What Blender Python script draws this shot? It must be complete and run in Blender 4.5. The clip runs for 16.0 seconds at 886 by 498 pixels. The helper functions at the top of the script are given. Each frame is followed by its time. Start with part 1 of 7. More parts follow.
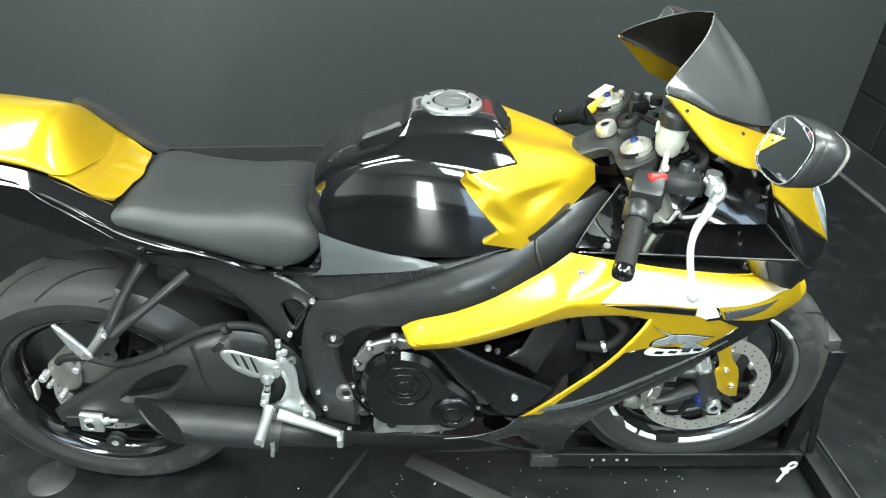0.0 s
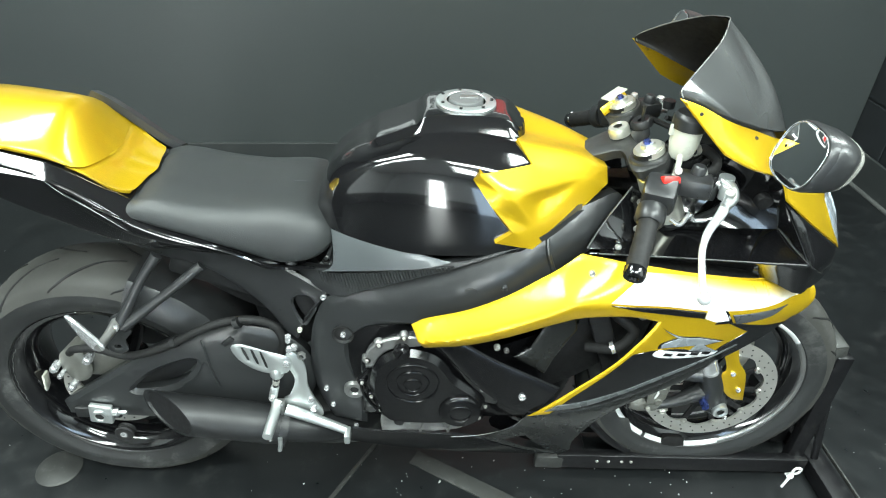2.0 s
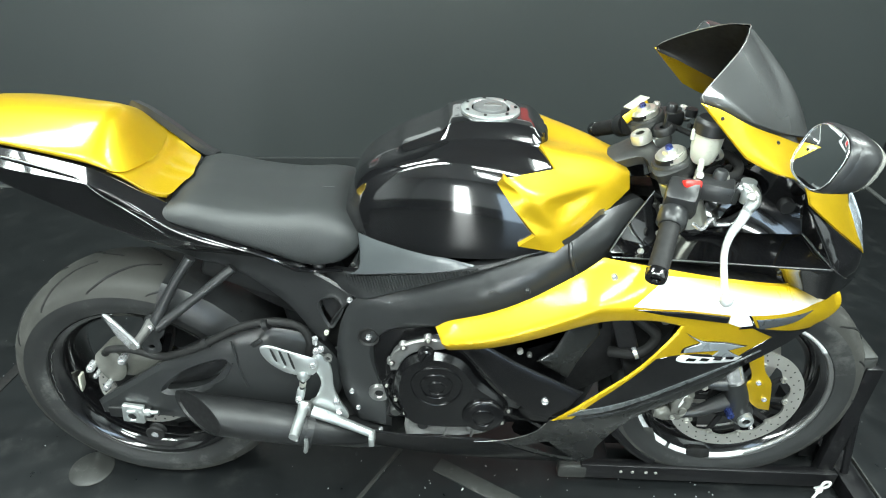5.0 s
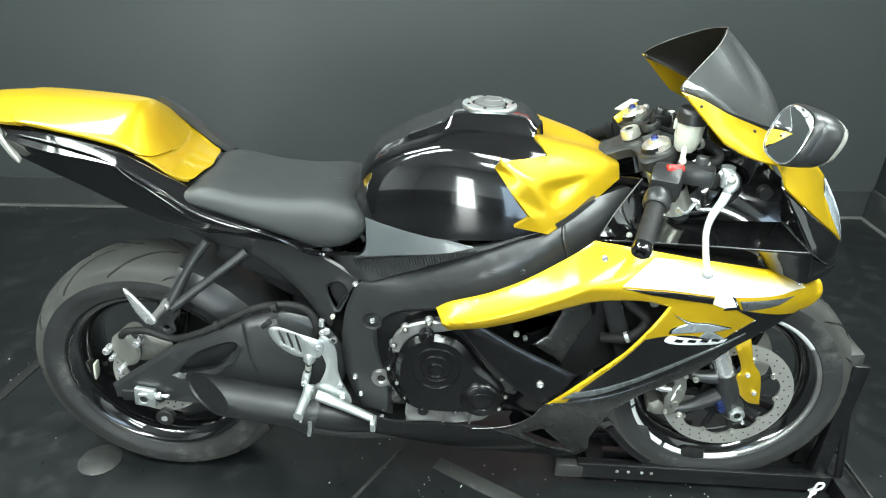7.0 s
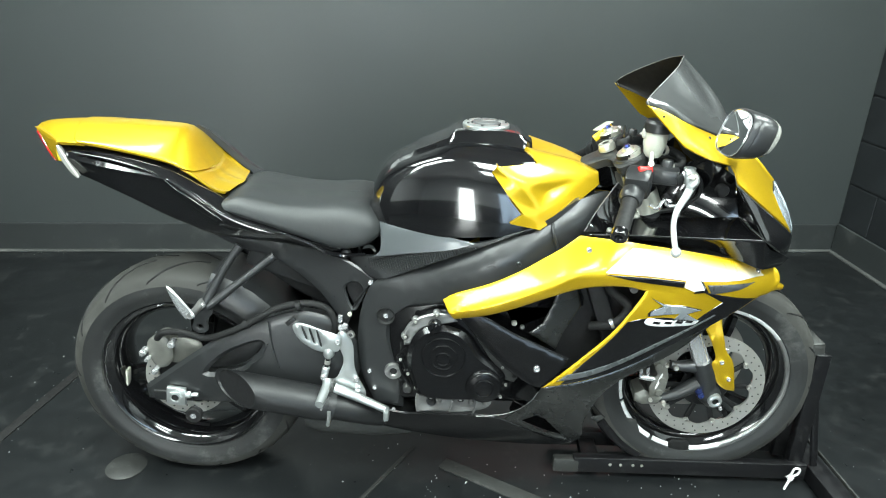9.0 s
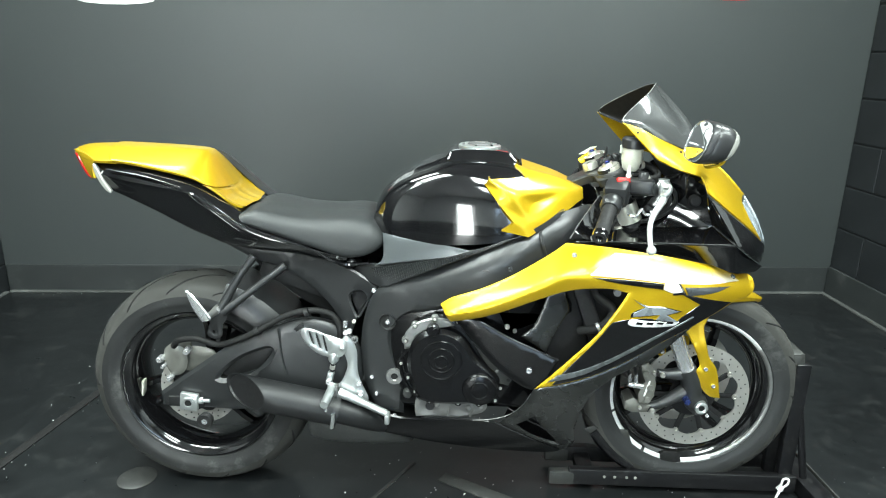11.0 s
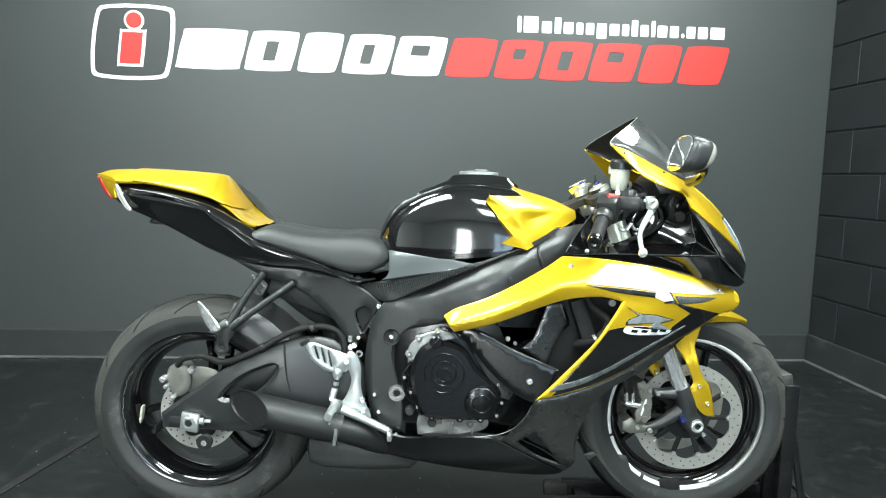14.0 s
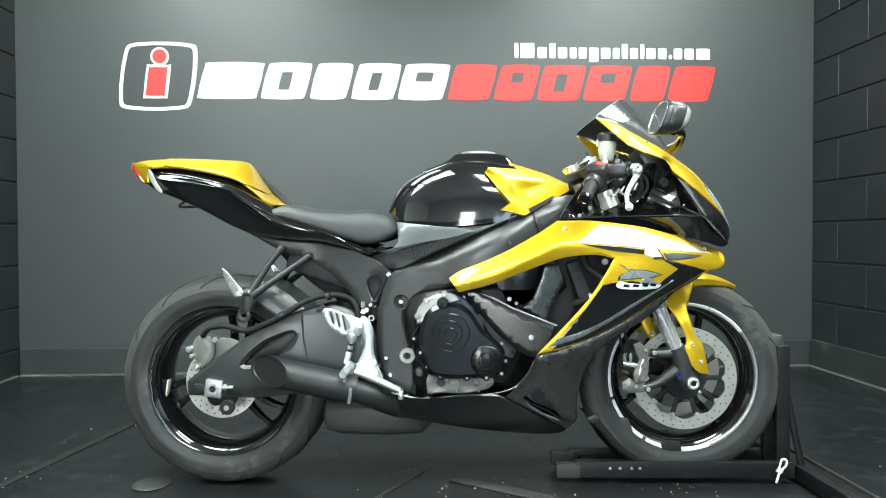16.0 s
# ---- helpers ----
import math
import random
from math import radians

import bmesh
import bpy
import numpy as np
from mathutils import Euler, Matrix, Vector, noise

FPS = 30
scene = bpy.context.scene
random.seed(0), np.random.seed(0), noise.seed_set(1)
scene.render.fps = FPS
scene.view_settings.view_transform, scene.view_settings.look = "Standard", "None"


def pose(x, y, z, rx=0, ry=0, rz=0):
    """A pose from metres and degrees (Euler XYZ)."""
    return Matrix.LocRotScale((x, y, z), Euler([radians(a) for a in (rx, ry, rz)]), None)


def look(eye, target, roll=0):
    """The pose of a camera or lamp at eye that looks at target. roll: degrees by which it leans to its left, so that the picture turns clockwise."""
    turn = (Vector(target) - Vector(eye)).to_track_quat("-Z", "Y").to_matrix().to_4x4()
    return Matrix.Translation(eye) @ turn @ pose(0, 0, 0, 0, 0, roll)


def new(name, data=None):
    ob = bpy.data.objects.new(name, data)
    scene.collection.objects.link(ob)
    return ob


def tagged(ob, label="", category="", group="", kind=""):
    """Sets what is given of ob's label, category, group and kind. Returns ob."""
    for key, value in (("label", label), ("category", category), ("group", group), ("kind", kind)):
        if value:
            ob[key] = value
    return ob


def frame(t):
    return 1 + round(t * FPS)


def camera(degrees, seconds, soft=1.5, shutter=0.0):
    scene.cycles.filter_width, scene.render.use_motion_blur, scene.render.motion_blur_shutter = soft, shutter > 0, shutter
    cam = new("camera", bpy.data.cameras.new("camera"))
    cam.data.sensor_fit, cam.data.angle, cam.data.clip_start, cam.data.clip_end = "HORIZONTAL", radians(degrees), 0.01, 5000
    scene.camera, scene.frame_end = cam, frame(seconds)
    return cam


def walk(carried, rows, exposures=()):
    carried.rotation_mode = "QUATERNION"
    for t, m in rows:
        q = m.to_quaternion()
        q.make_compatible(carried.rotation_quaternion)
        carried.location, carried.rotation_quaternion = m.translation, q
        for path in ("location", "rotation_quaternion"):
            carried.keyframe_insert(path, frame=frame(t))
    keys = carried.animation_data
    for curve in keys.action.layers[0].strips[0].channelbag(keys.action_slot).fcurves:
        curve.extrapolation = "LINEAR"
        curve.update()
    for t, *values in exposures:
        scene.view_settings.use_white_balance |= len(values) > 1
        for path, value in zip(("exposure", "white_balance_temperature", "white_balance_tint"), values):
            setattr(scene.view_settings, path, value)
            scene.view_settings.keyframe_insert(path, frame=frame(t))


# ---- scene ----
from mathutils import geometry
from mathutils.bvhtree import BVHTree

cam = camera(68.5, 16.0, 1.1)
PATH = [
    (0, (0.733, -1.125, 1.461), (0.783, 0.519, 0.323), 1.5),
    (0.5, (0.713, -1.133, 1.459), (0.785, 0.513, 0.324), 1.2),
    (1, (0.701, -1.128, 1.454), (0.777, 0.52, 0.323), 1.3),
    (1.5, (0.705, -1.127, 1.455), (0.767, 0.522, 0.326), 1.8),
    (2, (0.717, -1.132, 1.461), (0.758, 0.513, 0.324), 2.4),
    (2.5, (0.73, -1.141, 1.458), (0.744, 0.52, 0.344), 2.6),
    (3, (0.734, -1.142, 1.457), (0.726, 0.529, 0.359), 2.5),
    (3.5, (0.724, -1.146, 1.455), (0.704, 0.532, 0.366), 2.1),
    (4, (0.712, -1.153, 1.453), (0.698, 0.523, 0.363), 1.5),
    (6.3, (0.728, -1.216, 1.424), (0.666, 0.481, 0.368), 1.2),
    (6.5, (0.723, -1.23, 1.408), (0.678, 0.492, 0.392), 1.4),
    (7, (0.738, -1.306, 1.377), (0.673, 0.451, 0.424), 1.7),
    (7.5, (0.754, -1.35, 1.365), (0.656, 0.429, 0.457), 1.4),
    (8, (0.736, -1.406, 1.361), (0.623, 0.392, 0.492), 0.6),
    (8.5, (0.724, -1.493, 1.333), (0.614, 0.33, 0.517), 0.4),
    (9, (0.713, -1.543, 1.324), (0.673, 0.304, 0.557), 1.1),
    (11.3, (0.746, -1.729, 1.216), (0.666, 0.198, 0.686), 0.6),
    (11.5, (0.74, -1.735, 1.211), (0.651, 0.198, 0.704), 0.4),
    (12, (0.736, -1.754, 1.19), (0.642, 0.194, 0.746), 0.3),
    (12.5, (0.714, -1.78, 1.162), (0.649, 0.182, 0.776), 0.6),
    (13, (0.713, -1.801, 1.13), (0.703, 0.171, 0.795), 1.2),
    (13.5, (0.726, -1.828, 1.095), (0.692, 0.15, 0.806), 1.5),
    (14, (0.69, -1.858, 0.996), (0.678, 0.129, 0.775), 1.3),
    (14.5, (0.698, -1.882, 0.838), (0.704, 0.112, 0.683), 1.5),
    (15, (0.706, -1.906, 0.773), (0.72, 0.092, 0.68), 1.8),
    (15.5, (0.709, -1.987, 0.765), (0.696, 0.013, 0.738), 0.8),
    (16, (0.711, -2.019, 0.753), (0.665, -0.02, 0.716), -0.2),
]
walk(cam, [(t, look(eye, target, roll)) for t, eye, target, roll in PATH])

LAMP_POWER = 51.0
# Ceiling lights out of view; the fourth is added for the tail's highlights.
LAMPS = ((-0.95, -1.5), (2.1, -1.5), (-0.85, -2.85), (-2.2, -2.85), (0.9, -3.5), (2.25, -3.0), (0.75, -4.8))
DAYLIGHT = 24.0

# ---- world ----
world = bpy.data.worlds.new("showroom_world")
world.use_nodes = True
world.node_tree.nodes["Background"].inputs[0].default_value = (0.6, 0.65, 0.7, 1)
world.node_tree.nodes["Background"].inputs[1].default_value = 0.02
scene.world = world
scene.view_settings.exposure = 0.0


# ---- materials ----
def mat(name, color, rough=0.5, metal=0.0, coat=0.0, vary=0.15, grain=40.0, bump=0.0, wear=0.0, flake=0.0, emit=0.0, clear=0.0, speck=0.0, haze=0.04, uneven=0.2, sheen=0.5):
    """A surface with colour and gloss that vary at two scales, fine relief, and lighter dust or specks."""
    m = bpy.data.materials.new(name)
    m.use_nodes = True
    nt = m.node_tree
    b = nt.nodes["Principled BSDF"]
    link = nt.links.new
    co = nt.nodes.new("ShaderNodeTexCoord")
    b.inputs["Metallic"].default_value = metal
    b.inputs["Coat Weight"].default_value = coat
    b.inputs["Coat Roughness"].default_value = haze
    b.inputs["Transmission Weight"].default_value = clear

    def noise_at(scale, detail=4.0, rough_=0.6):
        n = nt.nodes.new("ShaderNodeTexNoise")
        n.inputs["Scale"].default_value = scale
        n.inputs["Detail"].default_value = detail
        n.inputs["Roughness"].default_value = rough_
        link(co.outputs["Object"], n.inputs["Vector"])
        return n.outputs["Fac"]

    def ramp(fac, lo, hi, a, c):
        r = nt.nodes.new("ShaderNodeMapRange")
        r.inputs["From Min"].default_value, r.inputs["From Max"].default_value = lo, hi
        r.inputs["To Min"].default_value, r.inputs["To Max"].default_value = a, c
        link(fac, r.inputs["Value"])
        return r.outputs["Result"]

    def mix(fac, a, c):
        x = nt.nodes.new("ShaderNodeMix")
        x.data_type = "RGBA"
        link(fac, x.inputs["Factor"])
        for k, v in (("A", a), ("B", c)):
            s = [i for i in x.inputs if i.name == k and i.type == "RGBA"][0]
            if isinstance(v, tuple):
                s.default_value = (*v, 1)
            else:
                link(v, s)
        return [o for o in x.outputs if o.type == "RGBA"][0]

    big, fine = noise_at(grain * 0.12), noise_at(grain, 6.0)
    dark = tuple(c * (1 - vary) for c in color)
    light = tuple(min(1.0, c * (1 + vary)) for c in color)
    col = mix(ramp(big, 0.3, 0.7, 0, 1), dark, light)
    col = mix(ramp(fine, 0.35, 0.75, 0, 0.5), col, light)
    if wear:
        col = mix(ramp(noise_at(grain * 0.5, 8.0, 0.75), 0.55, 0.8, 0, wear), col, (0.32, 0.32, 0.30))
    if speck:
        v = nt.nodes.new("ShaderNodeTexVoronoi")
        v.inputs["Scale"].default_value = 26.0
        link(co.outputs["Object"], v.inputs["Vector"])
        dots = ramp(v.outputs["Distance"], 0.05, 0.02, 0, 1)
        k = nt.nodes.new("ShaderNodeMath")
        k.operation = "MULTIPLY"
        link(dots, k.inputs[0])
        link(ramp(noise_at(3.0), 0.5, 0.62, 0, speck), k.inputs[1])
        col = mix(k.outputs[0], col, (0.5, 0.5, 0.48))
    if flake:
        v = nt.nodes.new("ShaderNodeTexVoronoi")
        v.inputs["Scale"].default_value = 1400.0
        link(co.outputs["Object"], v.inputs["Vector"])
        col = mix(ramp(v.outputs["Distance"], 0.2, 0.6, flake, 0), col, tuple(min(1, c * 1.5 + 0.03) for c in color))
    link(col, b.inputs["Base Color"])
    link(ramp(fine, 0.3, 0.7, max(0.02, rough * (1 - uneven)), min(1, rough * (1 + uneven))), b.inputs["Roughness"])
    b.inputs["Specular IOR Level"].default_value = sheen
    if bump:
        bp = nt.nodes.new("ShaderNodeBump")
        bp.inputs["Strength"].default_value = bump
        bp.inputs["Distance"].default_value = 0.002
        link(noise_at(grain * 4, 5.0), bp.inputs["Height"])
        link(bp.outputs[0], b.inputs["Normal"])
    if emit:
        b.inputs["Emission Color"].default_value = (*color, 1)
        b.inputs["Emission Strength"].default_value = emit
    return m


GOLD = mat("gold_metallic_paint", (0.60, 0.388, 0.006), 0.38, 0.7, 0.5, 0.05, 8, flake=0.5, haze=0.1, uneven=0.06)
BLACK = mat("gloss_black_paint", (0.0045, 0.0045, 0.005), 0.1, 0, 0.8, 0.2, 12, uneven=0.03)
SATIN = mat("satin_black_plastic", (0.018, 0.0188, 0.0195), 0.34, 0, 0, 0.15, 150, 0.02)
MATTE = mat("matte_black_paint", (0.0085, 0.009, 0.0095), 0.48, 0, 0, 0.25, 40, 0.1, 0.03)
FRAME = mat("frame_black_anodised", (0.019, 0.0202, 0.0208), 0.34, 0.0, 0, 0.06, 200, 0.03, uneven=0.06, sheen=0.65)
GREY = mat("charcoal_lower_paint", (0.017, 0.0178, 0.0168), 0.27, 0.2, 0.5, 0.12, 20)
ENGINE = mat("black_engine_paint", (0.0042, 0.0042, 0.0046), 0.17, 0.0, 0, 0.2, 120, 0.015, sheen=0.4, uneven=0.08)
CAST = mat("cast_aluminium", (0.33, 0.33, 0.32), 0.42, 0.9, 0, 0.2, 60, 0.25, 0.2)
ALU = mat("brushed_aluminium", (0.52, 0.545, 0.54), 0.32, 0.8, 0, 0.06, 60, 0.04, uneven=0.08)
LEVER = mat("polished_lever", (0.8, 0.82, 0.82), 0.25, 0.6, 0, 0.04, 60, 0.03, uneven=0.05)
POLISHED = mat("white_rim_tape", (0.78, 0.79, 0.79), 0.2, 0.15, 0.4, 0.04, 30)
CHROME = mat("chrome", (0.82, 0.83, 0.84), 0.12, 0.78, 0, 0.05, 30)
STEEL = mat("brake_steel", (0.52, 0.51, 0.475), 0.36, 0.7, 0, 0.12, 90, 0.08, 0.15, uneven=0.1)
CALIPER = mat("caliper_grey_bronze", (0.17, 0.17, 0.152), 0.42, 0.45, 0, 0.25, 50, 0.2, 0.2)
RUBBER = mat("tyre_rubber", (0.032, 0.0318, 0.0285), 0.68, 0, 0, 0.5, 14, 0.25, 0.15)
SIDEWALL = mat("tyre_sidewall", (0.017, 0.0178, 0.0178), 0.5, 0, 0, 0.6, 9, 0.2, 0.5)
RUBBER_DARK = mat("black_rubber", (0.009, 0.009, 0.009), 0.7, 0, 0, 0.2, 60, 0.15, sheen=0.35)
SEATSKIN = mat("seat_vinyl", (0.0185, 0.0205, 0.0208), 0.47, 0, 0, 0.1, 160, 0.3, uneven=0.05)
SILVER = mat("silver_grey_side_paint", (0.07, 0.078, 0.082), 0.34, 0.35, 0.3, 0.03, 20, uneven=0.02)
WHITE = mat("white_plastic", (0.75, 0.76, 0.74), 0.35, 0, 0, 0.05, 40)
FLUID = mat("translucent_reservoir", (0.42, 0.43, 0.37), 0.3, 0, 0, 0.1, 30)
RED = mat("red_switch", (0.6, 0.02, 0.015), 0.35)
REDLENS = mat("red_lens", (0.45, 0.015, 0.01), 0.12, 0, 0.5)
LENS = mat("clear_lens", (0.36, 0.36, 0.33), 0.15, 0.1, 0.6, 0.2, 60)
GLASS = mat("headlamp_glass", (0.42, 0.47, 0.51), 0.08, 0.0, 1.0)
# Smoked screen's base colour is lifted to stand in for its bright reflection.
SMOKE = mat("smoked_screen", (0.05, 0.052, 0.052), 0.12, 0, 1.0, 0.05, 10, haze=0.03, uneven=0.03)
MIRROR = mat("mirror_glass", (0.85, 0.87, 0.88), 0.02, 1.0, 0, 0.01)
DECAL_SILVER = mat("silver_decal", (0.2, 0.22, 0.235), 0.3, 0.3, 0.6, 0.04)
DECAL_GREY = mat("grey_decal", (0.055, 0.06, 0.065), 0.3, 0.3, 0.6, 0.04)
DECAL_STRIPE = mat("grey_stripe_decal", (0.085, 0.092, 0.096), 0.28, 0.3, 0.6, 0.04)
DECAL_WHITE = mat("white_decal", (0.55, 0.56, 0.56), 0.3, 0, 0.6, 0.03)


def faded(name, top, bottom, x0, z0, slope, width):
    """A colour fade: one colour at a slanted upper line, another a width below it."""
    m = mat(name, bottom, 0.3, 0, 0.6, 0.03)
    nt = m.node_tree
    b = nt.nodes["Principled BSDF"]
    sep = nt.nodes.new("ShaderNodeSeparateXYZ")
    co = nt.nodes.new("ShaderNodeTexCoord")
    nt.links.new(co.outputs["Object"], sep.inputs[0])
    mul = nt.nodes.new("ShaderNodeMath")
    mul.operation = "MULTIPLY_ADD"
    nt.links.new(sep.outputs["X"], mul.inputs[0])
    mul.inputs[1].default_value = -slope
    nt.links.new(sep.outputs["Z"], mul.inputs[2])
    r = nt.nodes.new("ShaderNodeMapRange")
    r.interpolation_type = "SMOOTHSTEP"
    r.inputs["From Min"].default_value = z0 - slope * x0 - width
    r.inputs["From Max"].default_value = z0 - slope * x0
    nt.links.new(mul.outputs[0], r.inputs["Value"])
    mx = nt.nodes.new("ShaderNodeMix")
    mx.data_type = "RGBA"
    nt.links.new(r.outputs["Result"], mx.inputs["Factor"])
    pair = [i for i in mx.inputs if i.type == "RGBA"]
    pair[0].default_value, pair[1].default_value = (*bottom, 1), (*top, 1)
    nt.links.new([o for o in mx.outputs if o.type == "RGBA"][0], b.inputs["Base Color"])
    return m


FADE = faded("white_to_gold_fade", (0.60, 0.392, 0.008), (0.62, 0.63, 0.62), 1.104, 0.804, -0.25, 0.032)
SOOT = mat("sooty_steel", (0.03, 0.03, 0.027), 0.6, 0.3, 0, 0.3, 40, 0.15, 0.05)
DUSTY = mat("dusty_exhaust_steel", (0.055, 0.057, 0.055), 0.55, 0.3, 0, 0.3, 30, 0.15, 0.15)
SUMP = mat("dull_sump_casting", (0.15, 0.15, 0.145), 0.55, 0.45, 0, 0.35, 45, 0.35, 0.15)
RADIATOR = mat("radiator_black", (0.007, 0.007, 0.0075), 0.6, 0.2, 0, 0.2, 80)
CAPGREY = mat("grey_filler_cap", (0.08, 0.083, 0.083), 0.55, 0.0, 0, 0.2, 80, 0.1)
CLAMP = mat("grey_cast_clamp", (0.035, 0.036, 0.035), 0.45, 0.2, 0, 0.2, 50, 0.2)
CAPSTEEL = mat("tarnished_fork_cap", (0.6, 0.6, 0.53), 0.3, 0.75, 0, 0.08, 40, 0.05, uneven=0.05)
STICKER = mat("pale_sticker", (0.5, 0.5, 0.42), 0.5)
BLUE = mat("anodised_blue", (0.06, 0.09, 0.3), 0.25, 0.8)
WALL = mat("charcoal_wall_paint", (0.033, 0.0385, 0.038), 0.45, 0, 0.0, 0.05, 3, 0.0, uneven=0.02, sheen=0.6)
BLOCK = mat("black_block_paint", (0.0148, 0.0168, 0.0184), 0.36, 0, 0, 0.25, 30, 0.35)
MORTAR = mat("black_joint_paint", (0.01, 0.011, 0.012), 0.5, 0, 0, 0.2, 30, 0.3)
FLOOR = mat("black_painted_floor", (0.0085, 0.0097, 0.0103), 0.34, 0, 0, 0.35, 16, 0.08, 0.08, speck=0.8)
# Dust, with the cove's bright reflection put into the pale colour.
TOE = mat("dusty_toe", (0.06, 0.063, 0.06), 0.6, 0, 0, 0.5, 12, 0.1, 0.4)
BASE = mat("dark_cove_base", (0.024, 0.027, 0.027), 0.42, 0, 0, 0.2, 9, 0.08, 0.15)
SIGN_WHITE = mat("white_vinyl", (0.8, 0.8, 0.8), 0.45, 0, 0, 0.03)
SIGN_RED = mat("red_vinyl", (0.62, 0.028, 0.022), 0.45, 0, 0, 0.05)
SIGN_BLACK = mat("dark_vinyl", (0.03, 0.034, 0.034), 0.45, 0, 0, 0.05)
STAND = mat("black_powdercoat", (0.005, 0.005, 0.006), 0.45, 0.2, 0, 0.2, 50, 0.15, 0.12)
STAND_GREY = mat("worn_grey_plate", (0.034, 0.035, 0.033), 0.55, 0.2, 0, 0.4, 30, 0.2, 0.3)
PLAIN = mat("plain_grey_wall", (0.62, 0.64, 0.65), 0.6, 0, 0, 0.06, 10)
PALE = mat("pale_grey_wall", (0.8, 0.81, 0.81), 0.6, 0, 0, 0.06, 10)
CEIL = mat("ceiling_white", (0.55, 0.55, 0.55), 0.8, 0, 0, 0.05, 10)
LAMP = mat("lamp_diffuser", (0.885, 1.0, 0.965), 0.5, emit=LAMP_POWER)
DAY = mat("daylight_outside", (0.93, 1.0, 0.98), 0.5, emit=DAYLIGHT)
SHADE = mat("shaded_outside", (0.62, 0.8, 1.0), 0.5, emit=DAYLIGHT * 0.22)
HOUSING = mat("white_enamel", (0.7, 0.7, 0.7), 0.4)


# ---- shaping helpers ----
def curve_through(pts, per=5, closed=False, dim=None):
    """A smooth line through pts; a point with one extra number stays a sharp corner."""
    dim = dim or min(len(p) for p in pts)
    sharp = [len(p) > dim for p in pts]
    P = [Vector(p[:dim]).to_3d() for p in pts]
    n, out = len(P), []
    for i in range(n if closed else n - 1):
        a, b = P[i], P[(i + 1) % n]
        p0 = P[i - 1] if (closed or i > 0) and not sharp[i] else a * 2 - b
        j = (i + 2) % n
        p3 = P[j] if (closed or i + 2 < n) and not sharp[(i + 1) % n] else b * 2 - a
        for k in range(per):
            t = k / per
            out.append(0.5 * (2 * a + (b - p0) * t + (2 * p0 - 5 * a + 4 * b - p3) * t * t + (3 * a - p0 - 3 * b + p3) * t ** 3))
    if not closed:
        out.append(P[-1])
    return out


def table(xs, ys):
    """A smooth function through the pairs."""
    def f(x):
        if x <= xs[0]:
            return ys[0]
        if x >= xs[-1]:
            return ys[-1]
        i = max(k for k in range(len(xs)) if xs[k] <= x)
        i = min(i, len(xs) - 2)
        t = (x - xs[i]) / (xs[i + 1] - xs[i])
        h = xs[i + 1] - xs[i]
        m0 = (ys[i + 1] - ys[i - 1]) / (xs[i + 1] - xs[i - 1]) * h if i > 0 else ys[i + 1] - ys[i]
        m1 = (ys[i + 2] - ys[i]) / (xs[i + 2] - xs[i]) * h if i + 2 < len(xs) else ys[i + 1] - ys[i]
        return (2 * t ** 3 - 3 * t * t + 1) * ys[i] + (t ** 3 - 2 * t * t + t) * m0 + (3 * t * t - 2 * t ** 3) * ys[i + 1] + (t ** 3 - t * t) * m1
    return f


def part(name, bm, material, parent=None, label="", smooth=True):
    """Links a bmesh as one mesh object, under parent where one is given."""
    bmesh.ops.recalc_face_normals(bm, faces=bm.faces)
    me = bpy.data.meshes.new(name)
    if smooth:
        for f in bm.faces:
            f.smooth = True
        for e in bm.edges:
            if len(e.link_faces) == 2 and e.calc_face_angle(0) > 0.7:
                e.smooth = False
    bm.to_mesh(me)
    bm.free()
    me.materials.append(material)
    ob = new(name, me)
    ob.parent = parent
    if label:
        ob["label"] = label
    return ob


def thing(name, label, category, group="", kind=""):
    e = new(name)
    e.empty_display_size = 0.1
    return tagged(e, label, category, group, kind)


def add_grid(bm, rows, closed=False, cap0=False, cap1=False):
    """A skin over rows of points."""
    V = [[bm.verts.new(p) for p in r] for r in rows]
    n = len(V[0])
    for a, b in zip(V, V[1:]):
        for i in range(n if closed else n - 1):
            j = (i + 1) % n
            try:
                bm.faces.new((a[i], a[j], b[j], b[i]))
            except ValueError:
                pass
    if cap0:
        bm.faces.new(V[0])
    if cap1:
        bm.faces.new(V[-1][::-1])
    return bm


def add_box(bm, size, m=Matrix(), bevel=0.003):
    t = bmesh.new()
    bmesh.ops.create_cube(t, size=1, matrix=Matrix.Diagonal((*size, 1)))
    if bevel:
        bmesh.ops.bevel(t, geom=t.edges[:], offset=min(bevel, min(size) * 0.45), segments=2, profile=0.5, affect="EDGES")
    t.transform(m)
    merge(bm, t)
    return bm


def merge(bm, other):
    idx = [bm.verts.new(v.co) for v in other.verts]
    for f in other.faces:
        bm.faces.new([idx[v.index] for v in f.verts])
    other.free()


def box(size, m=Matrix(), bevel=0.003):
    t = bmesh.new()
    return add_box(t, size, m, bevel)


def frame_of(axis):
    a = Vector(axis).normalized()
    u = a.orthogonal().normalized()
    if abs(a.y) > 0.9:
        u = Vector((1, 0, 0))
    w = a.cross(u).normalized()
    return a, w.cross(a).normalized(), w


def add_lathe(bm, profile, centre, axis=(0, -1, 0), n=32, closed=False):
    """Turns (radius, height) pairs round an axis through centre."""
    a, u, w = frame_of(axis)
    c = Vector(centre)
    rows = []
    for r, h in profile:
        rows.append([c + a * h + (u * math.cos(2 * math.pi * k / n) + w * math.sin(2 * math.pi * k / n)) * max(r, 1e-5) for k in range(n)])
    add_grid(bm, rows, True)
    bmesh.ops.remove_doubles(bm, verts=bm.verts, dist=4e-5)
    return bm


